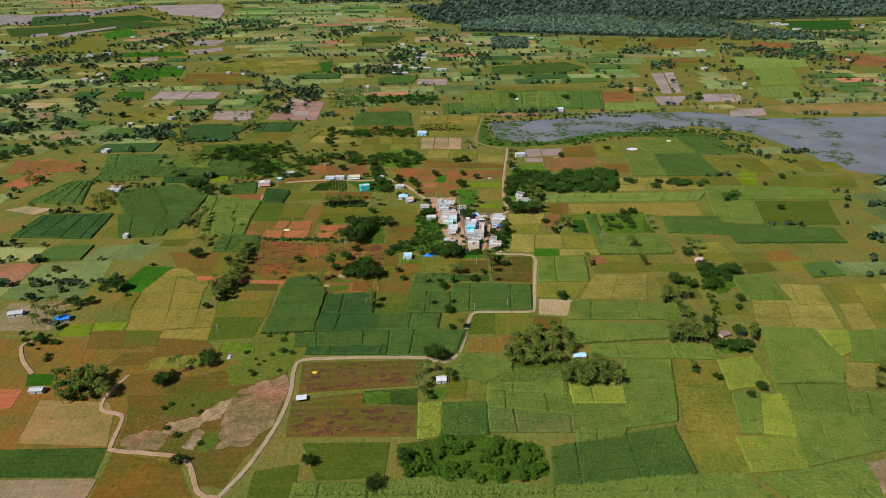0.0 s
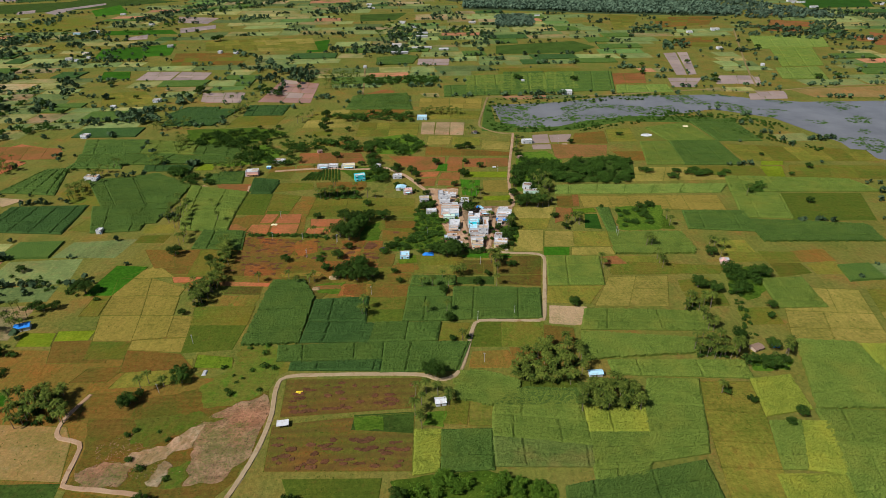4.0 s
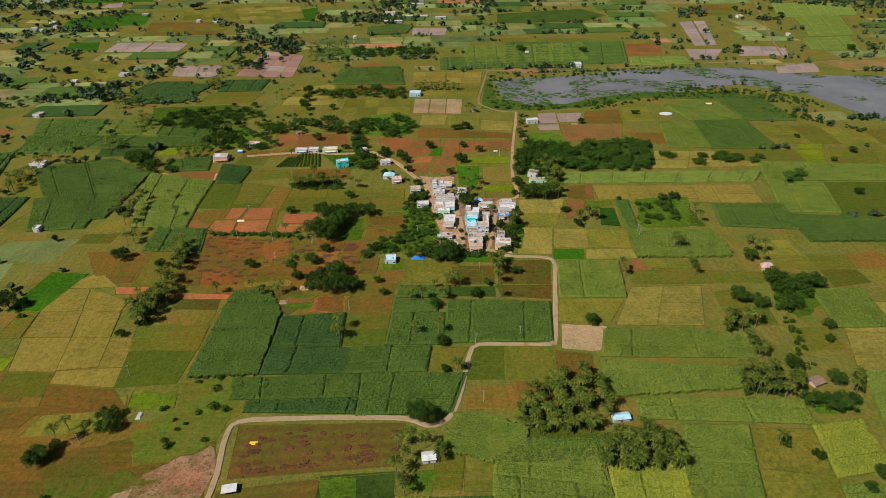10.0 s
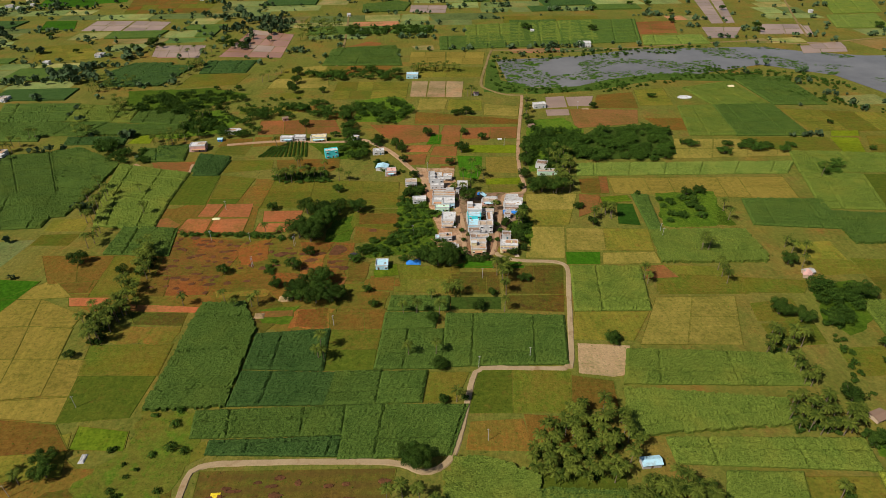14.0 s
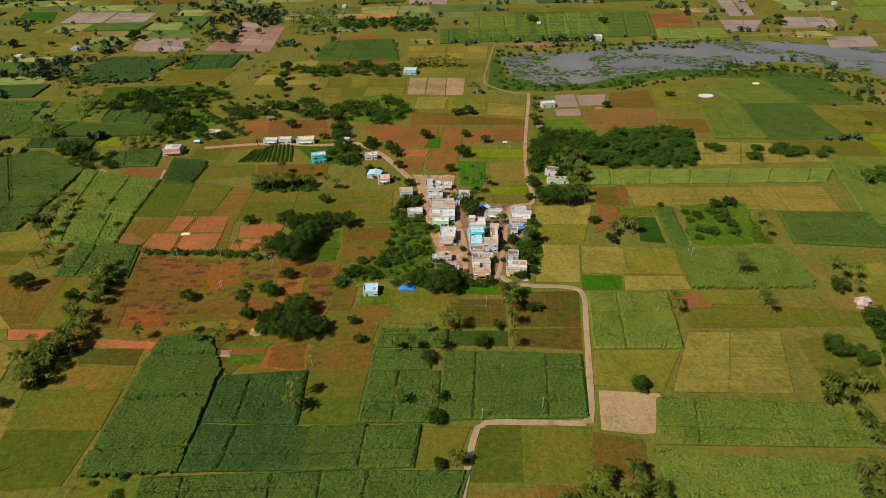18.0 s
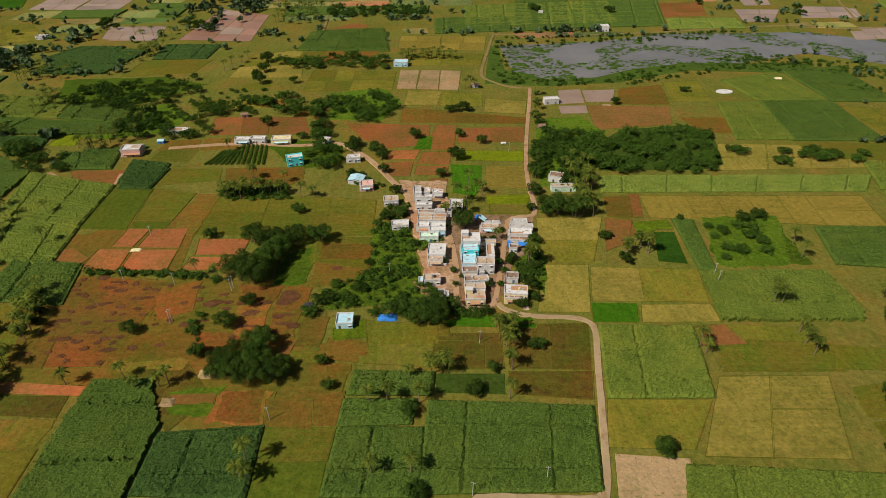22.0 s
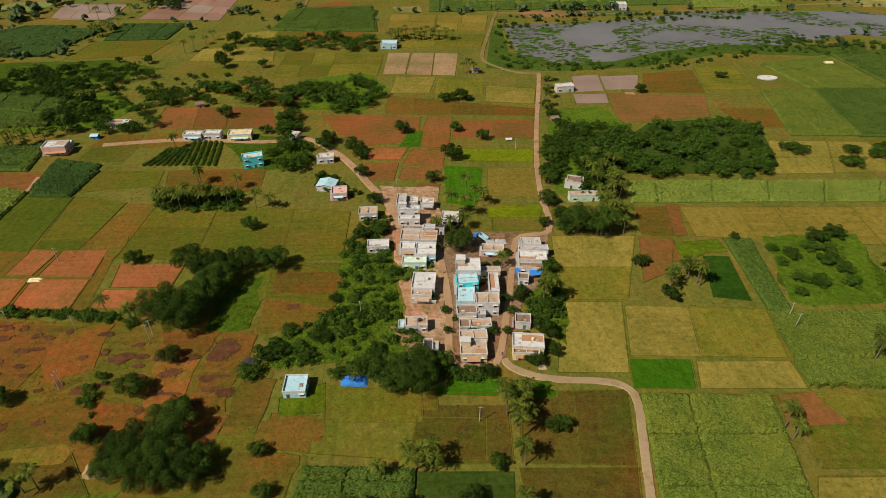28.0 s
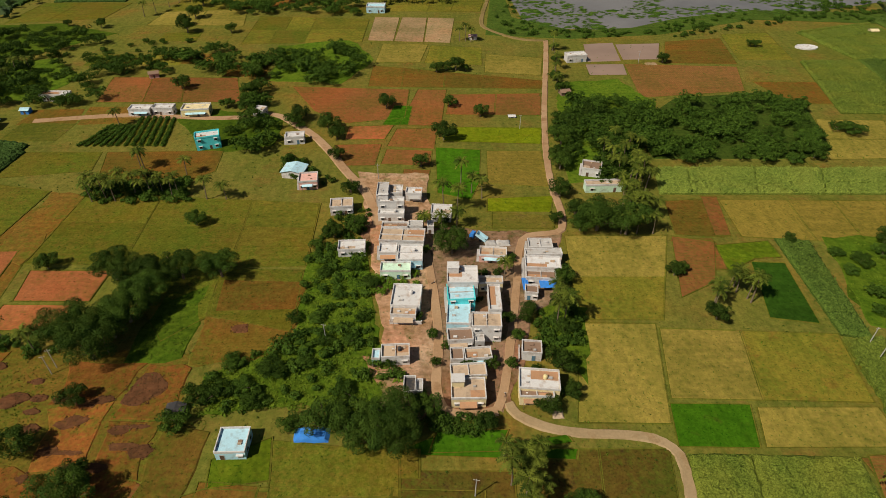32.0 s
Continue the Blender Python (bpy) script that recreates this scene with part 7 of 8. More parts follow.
grove("thicket", 60, (-366, 290), (-352, 313), (-301, 323), (-252, 309), (-265, 287), (-268, 262), (-292, 242), (-294, 220), (-303, 225), (-309, 259), (-358, 275))
grove("thicket", 34, (-297, 258), (-237, 238), (-226, 207), (-275, 204), (-293, 220))
grove("thicket", 16, (-243, 263), (-182, 294), (-162, 253), (-235, 249))
grove("thicket", 12, (-368, 191), (-347, 194), (-335, 175), (-348, 176))
grove("thicket", 12, (-344, 176), (-319, 180), (-309, 159), (-336, 159))
grove("far_palm", 8, (-388, 295), (-373, 291), (-362, 258), (-375, 266))
grove("far_palm", 9, (-406, 239), (-386, 238), (-377, 213), (-391, 214))
grove("far_palm", 12, (-323, 210), (-306, 217), (-289, 210), (-286, 188), (-313, 189))
grove("far_palm", 8, (-439, 355), (-397, 361), (-386, 335), (-429, 332))
grove("thicket", 24, (5, 207), (25, 196), (20, 148), (19, 126), (10, 119), (9, 148), (-2, 143), (-2, 166))
grove("palm", 8, (19, 147), (32, 149), (20, 93), (11, 92))
grove("far_palm", 8, (19, 147), (32, 149), (20, 93), (11, 92))
grove("bush", 50, (-202, 130), (-161, 133), (-155, 117), (-195, 117))
grove("palm", 4, (-200, 128), (-178, 128), (-157, 124), (-157, 117), (-194, 118))
grove("far_palm", 8, (-200, 128), (-178, 128), (-157, 124), (-157, 117), (-194, 118))
grove("thicket", 14, (-158, 190), (-122, 191), (-119, 169), (-133, 153), (-147, 153))
grove("bush", 9, (-183, 3), (-178, 12), (-175, 8), (-174, -6))
grove("bush", 60, (-20, 313), (-1, 341), (36, 315), (77, 318), (116, 337), (172, 351), (284, 342), (272, 324), (166, 335), (94, 308), (33, 301))
grove("bush", 44, (291, 301), (361, 223), (354, 213), (284, 287))
grove("bush", 4, (-214, -104), (-186, -105), (-182, -130), (-204, -132))
grove("thicket", 8, (222, 119), (236, 118), (229, 106), (218, 107))
grove("bush", 60, (-369, 295), (-302, 325), (-252, 310), (-183, 299), (-162, 251), (-236, 249), (-264, 244), (-296, 225), (-361, 280))
grove("bush", 30, (-151, 286), (-108, 295), (-93, 267), (-107, 234), (-148, 240))
grove("far_palm", 5, (-41, -3), (-35, -4), (-35, -25), (-41, -27))
grove("far_palm", 6, (-75, -24), (-64, -24), (-63, -28), (-74, -29))
undergrowth(3000, 0.5, 1.9, (-104, 83), (-84, 89), (-78, 38), (-67, 26), (-79, 14), (-106, 16), (-123, 13), (-124, 26), (-101, 45))
undergrowth(800, 0.4, 1.5, (93, 84), (123, 82), (122, 41), (81, 40), (75, 55))
undergrowth(2600, 0.3, 0.9, (-215, -104), (-186, -106), (-184, -124), (-188, -146), (-205, -158), (-222, -160), (-229, -144), (-214, -124))
undergrowth(900, 0.5, 1.6, (-114, -216), (-74, -211), (-33, -220), (-33, -241), (-65, -245), (-109, -239))
undergrowth(400, 0.4, 1.4, (-148, 62), (-134, 66), (-134, 35), (-150, 33))
undergrowth(300, 0.4, 1.4, (-25, 52), (-12, 53), (-15, 34), (-18, 22), (-26, 37))
patches(44, (-246, 45), (-198, 37), (-211, -19), (-245, -18), (-248, 20))
patches(22, (-195, 35), (-134, 32), (-139, -6), (-170, -13), (-203, -16))
patches(34, (-176, -142), (-101, -143), (-104, -164), (-174, -167))
patches(40, (-176, -183), (-104, -186), (-106, -207), (-176, -205))
clods(2600, (-223, -171), (-190, -153), (-185, -165), (-189, -195), (-198, -210), (-214, -211))
clods(700, (-272.8, -202.9), (-261.7, -196.4), (-245.6, -200.8), (-246.5, -211.5), (-264.2, -213.9))
clods(500, (-271, -186), (-254, -177), (-218, -206), (-258, -209))
river((-1539, 1600), (-1738, 1905), (-1434, 1852), (-1297, 1932), (-1198, 2137), (-1132, 2052), (-1216, 1721), (-1296, 1597))
river((-1132, 2090), (-992, 2110), (-868, 2133), (-792, 1918), (-745, 1679), (-951, 1808))
# ---- sheds and small structures ----
shed(-87.8, -162.2, 6.0, 4.5, 2.6, 5, "white", "white", "small white sheet-roofed farm hut among palms")
shed(5.7, -142.6, 8.0, 4.0, 2.4, 4, "grey", "paleblue", "farm shed with pale blue sheet roof under palms")
shed(113.4, -123.1, 7.0, 5.0, 2.0, 20, "tan", "brown", "thatched brown farm hut among trees")
shed(140.0, -15.8, 6.0, 4.0, 2.2, 10, "tan", "grey", "small grey-roofed farm hut beside bushes")
shed(126.3, -121.1, 4.0, 3.5, 2.0, 0, "blue", "blue", "small blue sheet-covered shelter")
shed(-117.1, 137.5, 7.5, 9.0, 3.0, 80, "white", "paleblue", "whitewashed house with pale blue pitched sheet roof")
shed(12.4, 215.6, 5.0, 5.0, 2.2, 10, "brown", "brown", "thatched conical-looking brown hut beside the thicket")
shed(-129.2, 15.0, 4.0, 4.5, 1.6, 90, "brown", "black", "low dark thatched shelter under bushes")
shed(-30.1, 302.5, 5.0, 4.0, 2.4, 0, "white", "pink", "small white hut with pinkish tiled roof")
shed(232.9, 305.3, 5.0, 4.0, 2.4, 0, "cream", "cream", "small cream pump house in the sugarcane")
shed(138.2, -18.2, 6.0, 4.0, 2.4, 60, "tan", "pink", "thatched pinkish farm hut beside the palms")
shed(-366.5, -79.0, 9.0, 6.0, 3.0, 20, "white", "blue", "farmhouse with bright blue sheet roof")
shed(-405.8, -69.3, 10.0, 5.0, 2.8, 10, "white", "grey", "farm shed with grey sheet roof")
shed(-342.1, -159.1, 8.0, 4.0, 2.6, 0, "grey", "grey", "low grey-roofed cattle shed beside the palms")
shed(-260.7, 201.3, 4.0, 3.5, 2.2, 0, "blue", "paleblue", "small blue shelter beside the house")
shed(-272.2, 192.1, 5.0, 4.0, 2.6, 0, "mint", "mint", "small outhouse with green sheet roof")
shed(-18.7, 189.1, 3.0, 2.0, 0.9, 0, "white", "white", "white covered cart standing on the red field")
shed(-212.4, 245.5, 5.0, 4.0, 2.8, 20, "pink", "brown", "brick-red hut behind the trees")


def open_shelter(x, y, w, d, turn, label):
    """A sheet roof on four posts."""
    top = tagged(new("field_shelter"), label, "shelter")
    top.matrix_basis = pose(x, y, 0, 0, 0, turn)
    for sx in (-1, 1):
        for sy in (-1, 1):
            part("post", boxes("post", BARK, (sx * w * 0.45 - 0.06, sx * w * 0.45 + 0.06, sy * d * 0.45 - 0.06, sy * d * 0.45 + 0.06, 0, 2.1)), top)
    part("roof", boxes("roof", PAINT["white"], (-w / 2, w / 2, -d / 2, d / 2, 2.1, 2.2)), top, "white sheet roof")


open_shelter(-174.3, -175.2, 6.5, 4.5, 8, "white sheet roof on posts beside the road")


def cloth_mound(name, x, y, w, d, h, material, label, category):
    """A sheet lying in folds over something low."""
    n, verts = 10, []
    for j in range(n + 1):
        for i in range(n + 1):
            u, v = i / n * 2 - 1, j / n * 2 - 1
            e = max(0.0, 1 - max(abs(u), abs(v)) ** 4)
            z = h * e * (0.7 + 0.4 * noise.noise((u * 1.7 + x, v * 1.7 + y, 0))) + 0.09 * e
            verts.append((x + u * w / 2 * (1 + 0.08 * noise.noise((v * 2, x, 1))), y + v * d / 2 * (1 + 0.08 * noise.noise((u * 2, y, 2))), z + 0.06))
    faces = [(j * (n + 1) + i, j * (n + 1) + i + 1, (j + 1) * (n + 1) + i + 1, (j + 1) * (n + 1) + i) for j in range(n) for i in range(n)]
    k = len(verts)
    rim = list(range(n + 1)) + [j * (n + 1) + n for j in range(1, n + 1)] + [n * (n + 1) + i for i in range(n - 1, -1, -1)] + [j * (n + 1) for j in range(n - 1, 0, -1)]
    verts += [(verts[r][0], verts[r][1], -0.02) for r in rim]
    faces += [(rim[(i + 1) % len(rim)], rim[i], k + i, k + (i + 1) % len(rim)) for i in range(len(rim))]
    return tagged(new(name, mesh_of(name, verts, faces, material)), label, category)


cloth_mound("tarpaulin_tent", -92.3, 7.0, 9.0, 4.5, 2.0, PAINT["blue"], "blue tarpaulin draped over a heap under trees", "tarpaulin")
cloth_mound("yellow_sheet", -169.9, -149.7, 4.2, 3.2, 0.3, plaster("yellow_sheet", (0.75, 0.55, 0.02), amount=0.1), "bright yellow sheet spread on the ground", "sheet")
cloth_mound("fodder_cover", -228.0, 66.3, 6.0, 2.6, 1.0, plaster("straw_sheet", (0.62, 0.58, 0.34)), "pale yellow sheet covering fodder on the red field", "sheet")
cloth_mound("gravel_heap", -38.9, 86.3, 4.5, 3.0, 1.3, PAINT["grey"], "grey gravel heap beside the truck", "gravel heap")
cloth_mound("gravel_heap", -34.4, 86.2, 5.5, 3.4, 1.4, PAINT["grey"], "grey gravel heap beside the lane", "gravel heap")
cloth_mound("earth_mound", -164.2, -24.8, 8.0, 5.0, 1.6, SOILS["dry_pink"], "pinkish mound of dug earth beside trees", "earth mound")
cloth_mound("earth_mound", -175.9, -39.4, 6.0, 5.0, 1.0, SOILS["ploughed_tan"], "pale mound of dug earth", "earth mound")
cloth_mound("earth_mound", 71.4, 256.5, 7.0, 3.5, 0.9, SOILS["pale_earth"], "pale earth heap under a tree", "earth mound")
cloth_mound("stone_heap", -28.1, 11.4, 3.0, 2.5, 0.8, PAINT["tan"], "small heap of stones beside the house", "stone heap")
cloth_mound("stone_slab", -230.3, -129.5, 2.6, 5.0, 0.7, PAINT["grey"], "grey stone trough beside the bushes", "trough")


def pond_tank(x, y, a, b):
    """An oval tank with a low white wall and water in it."""
    top = tagged(new("water_tank_pond"), "oval white-rimmed water tank in the crop", "water tank")
    n = 28
    ring = [(x + a * k * math.cos(t), y + b * k * math.sin(t), z) for k, z in ((1.0, -0.05), (1.0, 0.7), (0.9, 0.7), (0.9, 0.3)) for t in np.arange(n) * math.tau / n]
    part("rim", mesh_of("rim", ring, [(r * n + i, r * n + (i + 1) % n, (r + 1) * n + (i + 1) % n, (r + 1) * n + i) for r in range(3) for i in range(n)], PAINT["white"]), top)
    part("water", mesh_of("water", [(x + a * 0.9 * math.cos(t), y + b * 0.9 * math.sin(t), 0.32) for t in np.arange(n) * math.tau / n], [tuple(range(n))], PAINT["white"]), top, "pale sheet lining")


pond_tank(176.4, 281.0, 7.0, 4.5)


def pole(x, y, h=7.5, arm=True):
    top = tagged(new("electric_pole"), "slender grey concrete electric pole in the fields", "pole", "electric poles")
    top.matrix_basis = pose(x, y, 0, rng.uniform(-1.5, 1.5), rng.uniform(-1.5, 1.5), rng.uniform(-20, 20))
    part("shaft", quads_mesh("shaft", np.array(tube([(0, 0, -0.2), (0, 0, h)], (0.15, 0.1), 6)), PAINT["grey"]), top)
    if arm:
        part("cross_arm", boxes("cross_arm", PAINT["grey"], (-0.75, 0.75, -0.05, 0.05, h - 0.6, h - 0.5)), top)
        for k in (-0.65, 0.0, 0.65):
            part("insulator", boxes("insulator", PAINT["white"], (k - 0.05, k + 0.05, -0.05, 0.05, h - 0.497, h - 0.3)), top)


for place in ((-34.1, -78.6), (-60.0, -83.7), (-224.2, 78.7), (-189.8, 8.7), (-168.2, 32.2), (67.9, 27.3), (68.5, 33.2), (-190.2, 7.0), (-197.6, 35.8), (-223.5, 39.2), (-168.4, 29.7), (-81.6, 132.1), (-51.7, -11.0), (-16.5, 175.9), (-59.6, -127.8), (-246.4, -100.7), (-134.3, -49.4), (-251.5, -146.4), (-92.4, 39.7), (64.1, 257.8)):
    pole(*place)


def truck(x, y, turn):
    """A small tipper with its body raised."""
    top = tagged(new("tipper_truck"), "blue tipper truck with raised body beside the trees", "truck")
    top.matrix_basis = pose(x, y, 0, 0, 0, turn)
    part("chassis", boxes("chassis", PAINT["black"], (-3.0, 3.0, -0.5, 0.5, 0.6, 0.85)), top)
    cab = part("cab", mesh_of("cab", [(1.5, -1.05, 0.6), (3.2, -1.05, 0.6), (3.2, 1.05, 0.6), (1.5, 1.05, 0.6), (1.5, -1.05, 2.5), (2.8, -1.0, 2.5), (2.8, 1.0, 2.5), (1.5, 1.05, 2.5), (3.2, -1.05, 1.6), (3.2, 1.05, 1.6)], [(0, 3, 2, 1), (4, 5, 6, 7), (0, 1, 8, 5, 4), (3, 7, 6, 9, 2), (1, 2, 9, 8), (8, 9, 6, 5), (0, 4, 7, 3)], PAINT["blue"]), top, "blue cab")
    part("windscreen", mesh_of("windscreen", [(3.2, -0.9, 1.68), (3.2, 0.9, 1.68), (2.88, 0.85, 2.42), (2.88, -0.85, 2.42)], [(0, 1, 2, 3)], PANE), cab)
    bed = part("tipper_body", boxes("tipper_body", PAINT["paleblue"], (-3.0, 1.3, -1.15, 1.15, 0.0, 0.12), (-3.0, 1.3, -1.15, -1.05, 0.12, 1.1), (-3.0, 1.3, 1.05, 1.15, 0.12, 1.1), (1.2, 1.3, -1.05, 1.05, 0.12, 1.1)), top, "pale blue raised tipper body")
    bed.matrix_basis = pose(-0.4, 0, 1.75, 0, -24, 0)
    for wx in (2.3, -1.2, -2.3):
        for wy in (-0.95, 0.95):
            bm = bmesh.new()
            bmesh.ops.create_cone(bm, cap_ends=True, segments=14, radius1=0.48, radius2=0.48, depth=0.3, matrix=Matrix.Translation((wx, wy, 0.48)) @ Matrix.Rotation(radians(90), 4, "X"))
            me = bpy.data.meshes.new("wheel")
            bm.to_mesh(me)
            bm.free()
            me.materials.append(PAINT["black"])
            part("wheel", me, top)


truck(-43.2, 89.2, 150)


def motorbike(x, y, turn):
    top = tagged(new("motorcycle"), "dark parked motorcycle in the village lane", "motorcycle", "motorcycles")
    top.matrix_basis = pose(x, y, 0, 0, 0, turn)
    part("body", boxes("body", PAINT["black"], (-0.45, 0.45, -0.14, 0.14, 0.42, 0.78)), top)
    part("seat", boxes("seat", PAINT["brown"], (-0.7, 0.1, -0.13, 0.13, 0.783, 0.88)), top)
    part("handlebar", boxes("handlebar", PAINT["grey"], (0.45, 0.52, -0.36, 0.36, 0.95, 1.02)), top)
    for wx in (-0.65, 0.65):
        bm = bmesh.new()
        bmesh.ops.create_cone(bm, cap_ends=True, segments=12, radius1=0.3, radius2=0.3, depth=0.1, matrix=Matrix.Translation((wx, 0, 0.3)) @ Matrix.Rotation(radians(90), 4, "X"))
        me = bpy.data.meshes.new("wheel")
        bm.to_mesh(me)
        bm.free()
        me.materials.append(PAINT["black"])
        part("wheel", me, top)


for place in ((-53.3, 14.1, 10), (-51.8, 14.1, 4), (-41.4, 17.9, 80), (-60.0, 65.0, 30)):
    motorbike(*place)


def awning(x, y, w, d, h, turn, label):
    top = tagged(new("awning"), label, "awning")
    top.matrix_basis = pose(x, y, 0, 0, 0, turn)
    for sx in (-1, 1):
        for sy in (-1, 1):
            part("post", boxes("post", BARK, (sx * w * 0.46 - 0.05, sx * w * 0.46 + 0.05, sy * d * 0.46 - 0.05, sy * d * 0.46 + 0.05, 0, h - 0.1)), top)
    n = 6
    v = [(-w / 2 + w * i / n, -d / 2 + d * j / n, h + 0.12 * math.sin(i * 2.1) * math.cos(j * 1.7) - 0.25 * (j == 0) - t) for t in (0, 0.03) for j in range(n + 1) for i in range(n + 1)]
    k = (n + 1) ** 2
    f = [(j * (n + 1) + i, j * (n + 1) + i + 1, (j + 1) * (n + 1) + i + 1, (j + 1) * (n + 1) + i) for j in range(n) for i in range(n)]
    part("sheet", mesh_of("sheet", v, f + [tuple(q + k for q in g[::-1]) for g in f], PAINT["blue"]), top, "bright blue plastic sheet")


awning(-22.6, 61.3, 5.5, 4.0, 2.6, 0, "blue plastic awning beside the house")
awning(-29.9, 61.5, 2.0, 6.0, 2.4, 0, "narrow blue plastic awning along the house wall")


def low_wall(x0, y0, x1, y1, label):
    length, turn = math.hypot(x1 - x0, y1 - y0), math.degrees(math.atan2(y1 - y0, x1 - x0))
    ob = new("compound_wall", boxes("compound_wall", PAINT["white"], (0, length, -0.12, 0.12, -0.05, 1.5), (-0.15, 0.15, -0.18, 0.18, 1.503, 1.7), (length - 0.15, length + 0.15, -0.18, 0.18, 1.503, 1.7)))
    ob.matrix_basis = pose(x0, y0, 0, 0, 0, turn)
    tagged(ob, label, "wall")


low_wall(-73.8, 46.6, -64.0, 46.1, "white compound wall in front of a house")
low_wall(-36.0, 30.3, -35.4, 35.1, "low white wall beside a ruined house")
low_wall(-44.2, 76.7, -37.5, 76.2, "low pinkish-white yard wall")

# farmsteads and sheds on the far plain
for far_x, far_y, far_w, far_wall in ((-826.7, 1043.3, 24, "white"), (-857.3, 1024.9, 18, "paleblue"), (-974.3, 936.5, 20, "white"), (-1098.2, 1098.9, 20, "white"), (-733.8, 1133.7, 14, "white"), (-736.1, 806.3, 14, "cream"), (-746.0, 761.0, 14, "white"), (-597.0, 866.3, 14, "grey"), (-479.2, 799.9, 9, "white"), (-446.7, 791.7, 9, "white"), (-868.8, 1297.6, 16, "white"), (-410.3, 1993.8, 30, "white"), (-359.2, 1719.9, 24, "white"), (-234.9, 1406.4, 18, "white"), (-222.7, 1339.5, 18, "white"), (-137.3, 1106.9, 20, "white"), (-106.5, 1040.5, 16, "white"), (-141.7, 842.9, 22, "white"), (28.2, 1090.3, 20, "grey"), (195.1, 1167.9, 16, "white"), (549.3, 954.3, 22, "white"), (481.9, 925.4, 14, "white"), (936.2, 1354.7, 34, "white"), (949.4, 1330.1, 26, "white"), (1138.4, 1286.2, 34, "white"), (937.1, 1244.1, 26, "white"), (603.1, 1190.3, 18, "cream"), (811.0, 822.2, 14, "white"), (474.3, 759.2, 12, "white"), (-509.1, 316.3, 10, "white"), (-439.1, 181.4, 16, "white"), (-479.0, 468.5, 9, "white")):
    house(far_x, far_y, far_w * 0.8, 8, 3.4, rng.uniform(-12, 12), far_wall, "tan")
for far_x, far_y, far_w in (-91.0, 966.1, 26), (-91.3, 925.5, 24), (-127.3, 902.9, 18), (-92.3, 809.7, 38), (-134.2, 769.7, 32), (-50.1, 794.8, 18):
    shed(far_x, far_y, far_w, 9, 3, 0, "grey", "grey", "long grey-roofed farm shed on the plain")

for patch_x, patch_y, patch_a, patch_b in ((-140.0, 23.3, 5.5, 6), (-155.4, 13.0, 4.2, 2.6), (-174.0, 21.5, 4, 2.2), (-157.6, 4.3, 3.2, 2), (-143.6, -0.8, 3, 1.6), (-119.5, 46.1, 3, 2.4), (-134.3, 3.6, 3.4, 2.4), (-185.5, 33.0, 3.2, 1.6), (-175.9, 20.0, 3.6, 2.2), (-167.7, 16.8, 2.4, 1.2)):
    weed_patch(patch_x, patch_y, patch_a, patch_b)



# ---- weeds and tufts ----
def weeds(name, label, n, x0, x1, y0, y1, seed_z, leaf, low, high):
    """Small weeds in drifts over the plots and along their edges."""
    p = rng.uniform((x0, y0), (x1, y1), (n * 3, 2))
    keep = [noise.noise((a * 0.03, b * 0.03, seed_z)) + 0.5 * noise.noise((a * 0.15, b * 0.15, seed_z)) > 0.05 for a, b in p]
    p = [tuple(q) for q in p[np.array(keep)][:n]]
    tagged(new(name, quads_mesh(name, loose(p, TUFTS, low, high), leaf)), label, "weeds", kind="stuff")


weeds("field_weeds", "small green weeds scattered over the plots", 3500, -330, 200, -240, 330, 1.0, BUSH_LEAF, 0.25, 0.8)
weeds("field_weeds", "small green weeds in drifts over the red plots", 9000, -255, -100, -60, 52, 4.0, VINE_LEAF, 0.15, 0.5)
weeds("field_weeds", "bright green tufts scattered over the plots", 5000, -330, 200, -240, 330, 7.0, BRIGHT_LEAF, 0.25, 0.85)


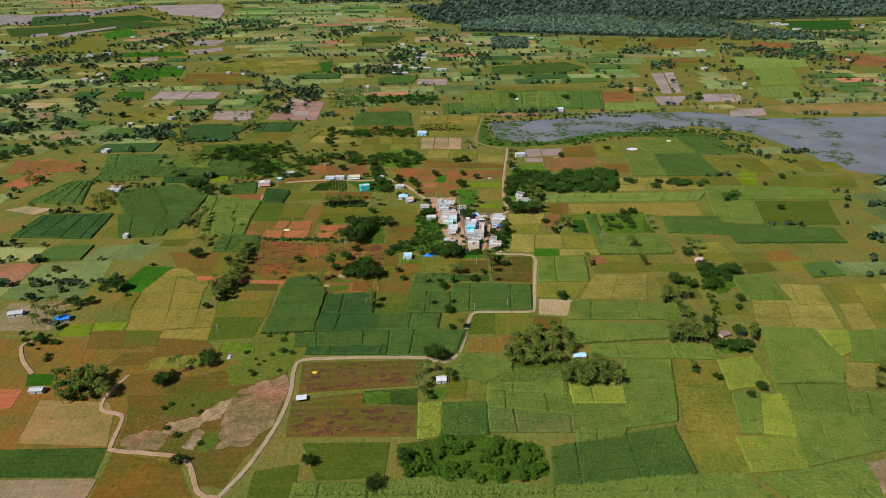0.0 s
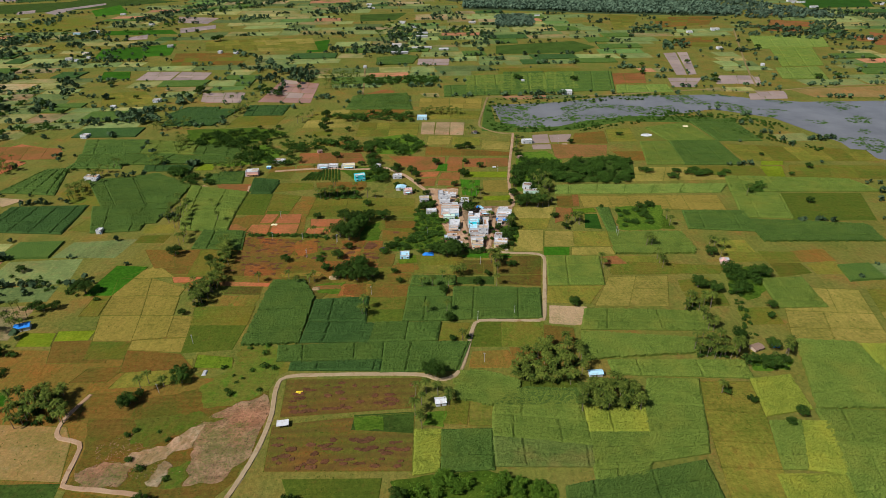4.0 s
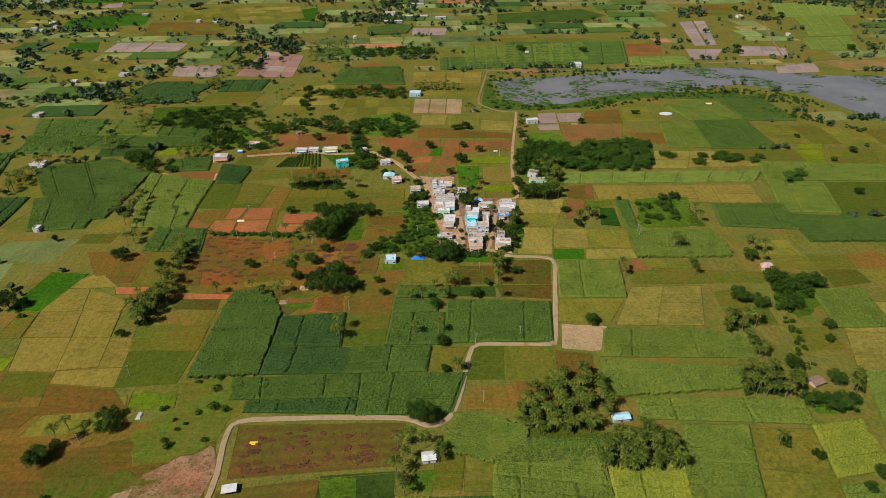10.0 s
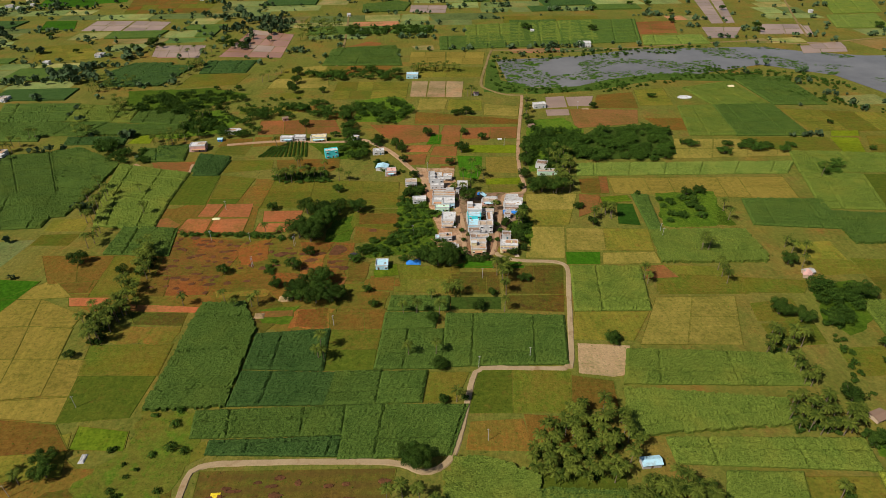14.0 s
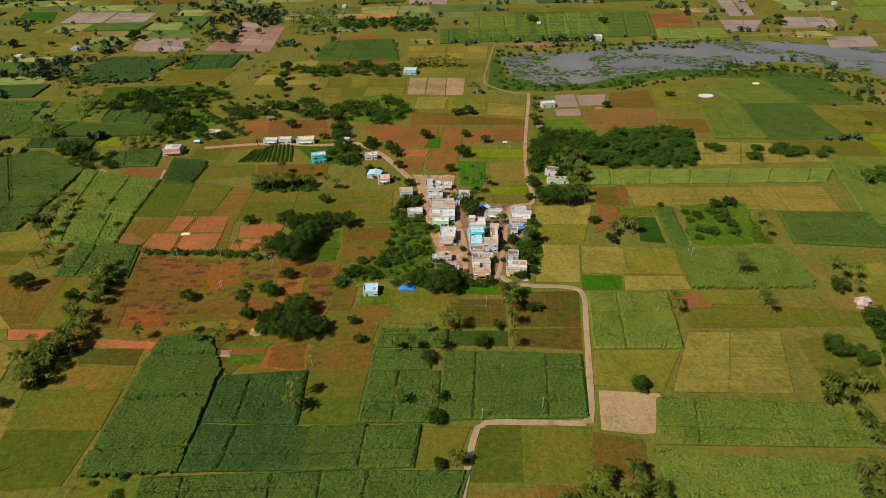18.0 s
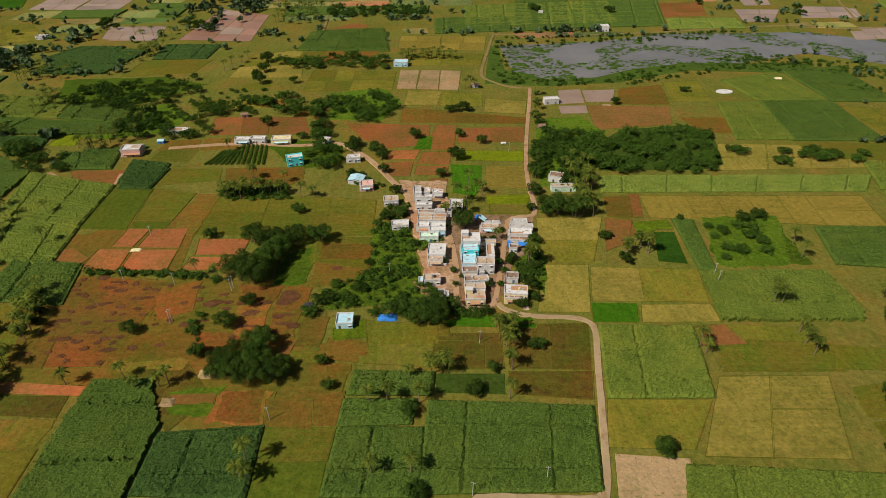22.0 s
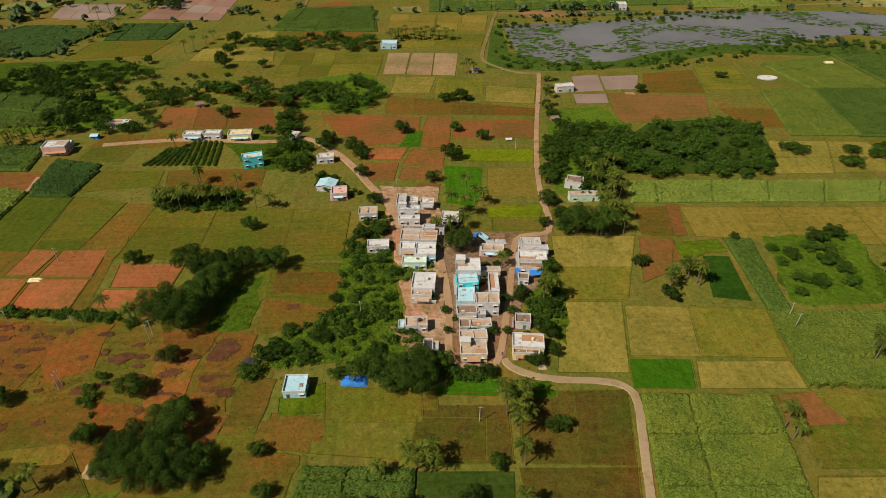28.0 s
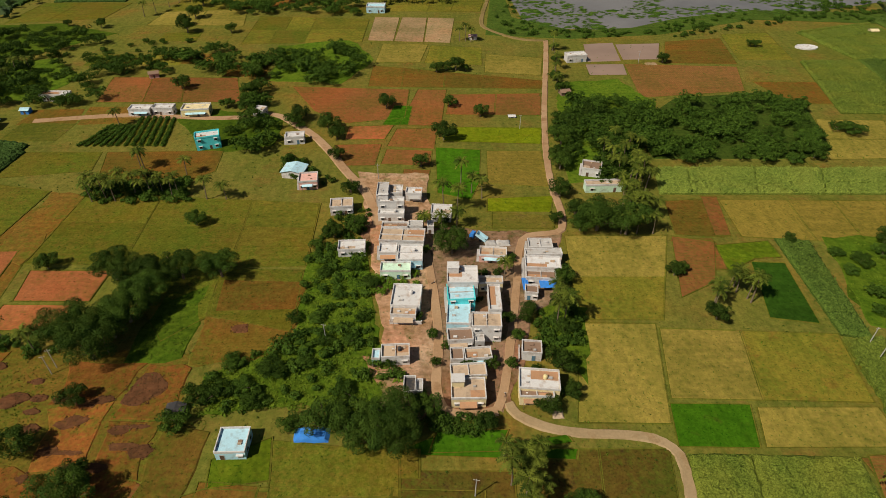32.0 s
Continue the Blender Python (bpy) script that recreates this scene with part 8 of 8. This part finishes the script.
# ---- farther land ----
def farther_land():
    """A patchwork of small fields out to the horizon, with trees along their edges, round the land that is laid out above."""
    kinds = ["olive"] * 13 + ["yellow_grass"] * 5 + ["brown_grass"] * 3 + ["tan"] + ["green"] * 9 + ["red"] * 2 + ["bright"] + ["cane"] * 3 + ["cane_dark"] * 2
    spans = [(min(x for x, _ in p) - 4, max(x for x, _ in p) + 4, min(y for _, y in p) - 4, max(y for _, y in p) + 4, p) for p in PLOTS]
    tiles = {}
    spots = []
    row_y = -1500.0
    while row_y < 3000:
        deep = rng.uniform(20, 44) * (1 + max(0, row_y - 600) / 1500)
        reach = 420 + 0.95 * abs(row_y + 300)
        x = -reach * 1.05 - 100
        while x < reach:
            wide = rng.uniform(28, 85) * (1 + max(0, row_y - 600) / 1500)
            cx, cy = x + wide / 2, row_y + deep / 2
            near_zone = -330 < cx < 230 and -330 < cy < 420
            j = rng.uniform(-4, 4, 8)
            quad = [(x + 1 + j[0], row_y + 1 + j[1] * 0.5), (x + wide - 1 + j[2], row_y + 1 + j[3] * 0.5), (x + wide - 1 + j[4], row_y + deep - 1 + j[5] * 0.5), (x + 1 + j[6], row_y + deep - 1 + j[7] * 0.5)]
            tests = quad + [(cx, cy), (cx, row_y + 1), (cx, row_y + deep - 1), (x + 1, cy), (x + wide - 1, cy)]
            taken = near_zone
            for x0, x1, y0, y1, p in spans:
                if taken:
                    break
                if x0 < x + wide and x1 > x and y0 < row_y + deep and y1 > row_y:
                    taken = any(inside(a, b, p) for a, b in tests) or any(inside(a, b, quad) for a, b in p)
            kind = kinds[int(rng.integers(len(kinds)))]
            if not taken and rng.random() < 0.95:
                tiles.setdefault(kind, []).append(quad)
            if not near_zone:
                for _ in range(int(rng.poisson(1.7))):
                    e = rng.random()
                    spots.append((x + wide * rng.random(), row_y + (deep * 0.02 if e < 0.6 else deep * rng.random())))
                if rng.random() < 0.24:
                    c = (x + wide * rng.random(), row_y + rng.uniform(0, 3))
                    spots.extend((c[0] + k * 5 + rng.normal() * 1.5, c[1] + rng.normal() * 2.5) for k in range(int(rng.integers(4, 10))))
            x += wide
        row_y += deep
    calm = ["olive"] * 6 + ["yellow_grass"] * 3 + ["brown_grass"] * 3 + ["tan_grass"] * 2 + ["low_green"]
    for y in np.arange(-400, 430, 19.0):
        for x in np.arange(-420, 300, 27.0):
            if -112 < x + 14 < 2 and 18 < y + 10 < 160:
                continue
            j = rng.uniform(-2.5, 2.5, 8)
            quad = [(x + j[0], y + j[1]), (x + 26 + j[2], y + j[3]), (x + 26 + j[4], y + 18 + j[5]), (x + j[6], y + 18 + j[7])]
            tests = quad + [(x + a, y + b) for a in (5, 13, 21) for b in (3, 9, 15)]
            taken = False
            for x0, x1, y0, y1, p in spans:
                if x0 < x + 30 and x1 > x - 4 and y0 < y + 22 and y1 > y - 4:
                    taken = any(inside(a, b, p) for a, b in tests) or any(inside(a, b, quad) for a, b in p)
                    if taken:
                        break
            inner = -330 < x + 13 < 230 and -330 < y + 9 < 420
            if not taken and inner and rng.random() < 0.78:
                tiles.setdefault("near " + calm[int(rng.integers(len(calm)))], []).append(quad)
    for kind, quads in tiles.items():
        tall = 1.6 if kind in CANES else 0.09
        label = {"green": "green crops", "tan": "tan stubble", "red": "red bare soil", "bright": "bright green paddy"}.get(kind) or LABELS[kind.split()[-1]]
        material = CANES.get(kind) or HAZED_SOILS.get(kind) or SOILS[kind.split()[-1]]
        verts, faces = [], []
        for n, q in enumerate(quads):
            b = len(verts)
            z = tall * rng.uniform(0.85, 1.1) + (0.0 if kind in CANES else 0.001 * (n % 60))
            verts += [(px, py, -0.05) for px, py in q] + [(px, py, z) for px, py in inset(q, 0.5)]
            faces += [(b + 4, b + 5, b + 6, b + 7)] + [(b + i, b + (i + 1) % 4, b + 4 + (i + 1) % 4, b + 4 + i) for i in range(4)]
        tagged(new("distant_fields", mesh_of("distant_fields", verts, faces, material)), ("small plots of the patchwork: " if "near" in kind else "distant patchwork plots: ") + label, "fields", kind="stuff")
    spots = [s for s in spots if not any(x0 < s[0] < x1 and y0 < s[1] < y1 and inside(s[0], s[1], p) for x0, x1, y0, y1, p in spans)]
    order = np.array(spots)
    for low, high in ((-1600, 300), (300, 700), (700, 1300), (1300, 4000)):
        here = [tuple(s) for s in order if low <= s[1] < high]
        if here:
            tagged(new("distant_trees", quads_mesh("distant_trees", loose(here, FARS, 0.4, 1.15), HAZED_LEAF)), "scattered dark green trees along distant field edges", "trees", kind="stuff")
    


farther_land()


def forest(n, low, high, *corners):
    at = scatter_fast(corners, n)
    tagged(new("woodland", quads_mesh("woodland", loose(at, FARS, low, high), HAZED_WOOD_LEAF)), "dense dark green woodland on the far plain", "woodland", kind="stuff")


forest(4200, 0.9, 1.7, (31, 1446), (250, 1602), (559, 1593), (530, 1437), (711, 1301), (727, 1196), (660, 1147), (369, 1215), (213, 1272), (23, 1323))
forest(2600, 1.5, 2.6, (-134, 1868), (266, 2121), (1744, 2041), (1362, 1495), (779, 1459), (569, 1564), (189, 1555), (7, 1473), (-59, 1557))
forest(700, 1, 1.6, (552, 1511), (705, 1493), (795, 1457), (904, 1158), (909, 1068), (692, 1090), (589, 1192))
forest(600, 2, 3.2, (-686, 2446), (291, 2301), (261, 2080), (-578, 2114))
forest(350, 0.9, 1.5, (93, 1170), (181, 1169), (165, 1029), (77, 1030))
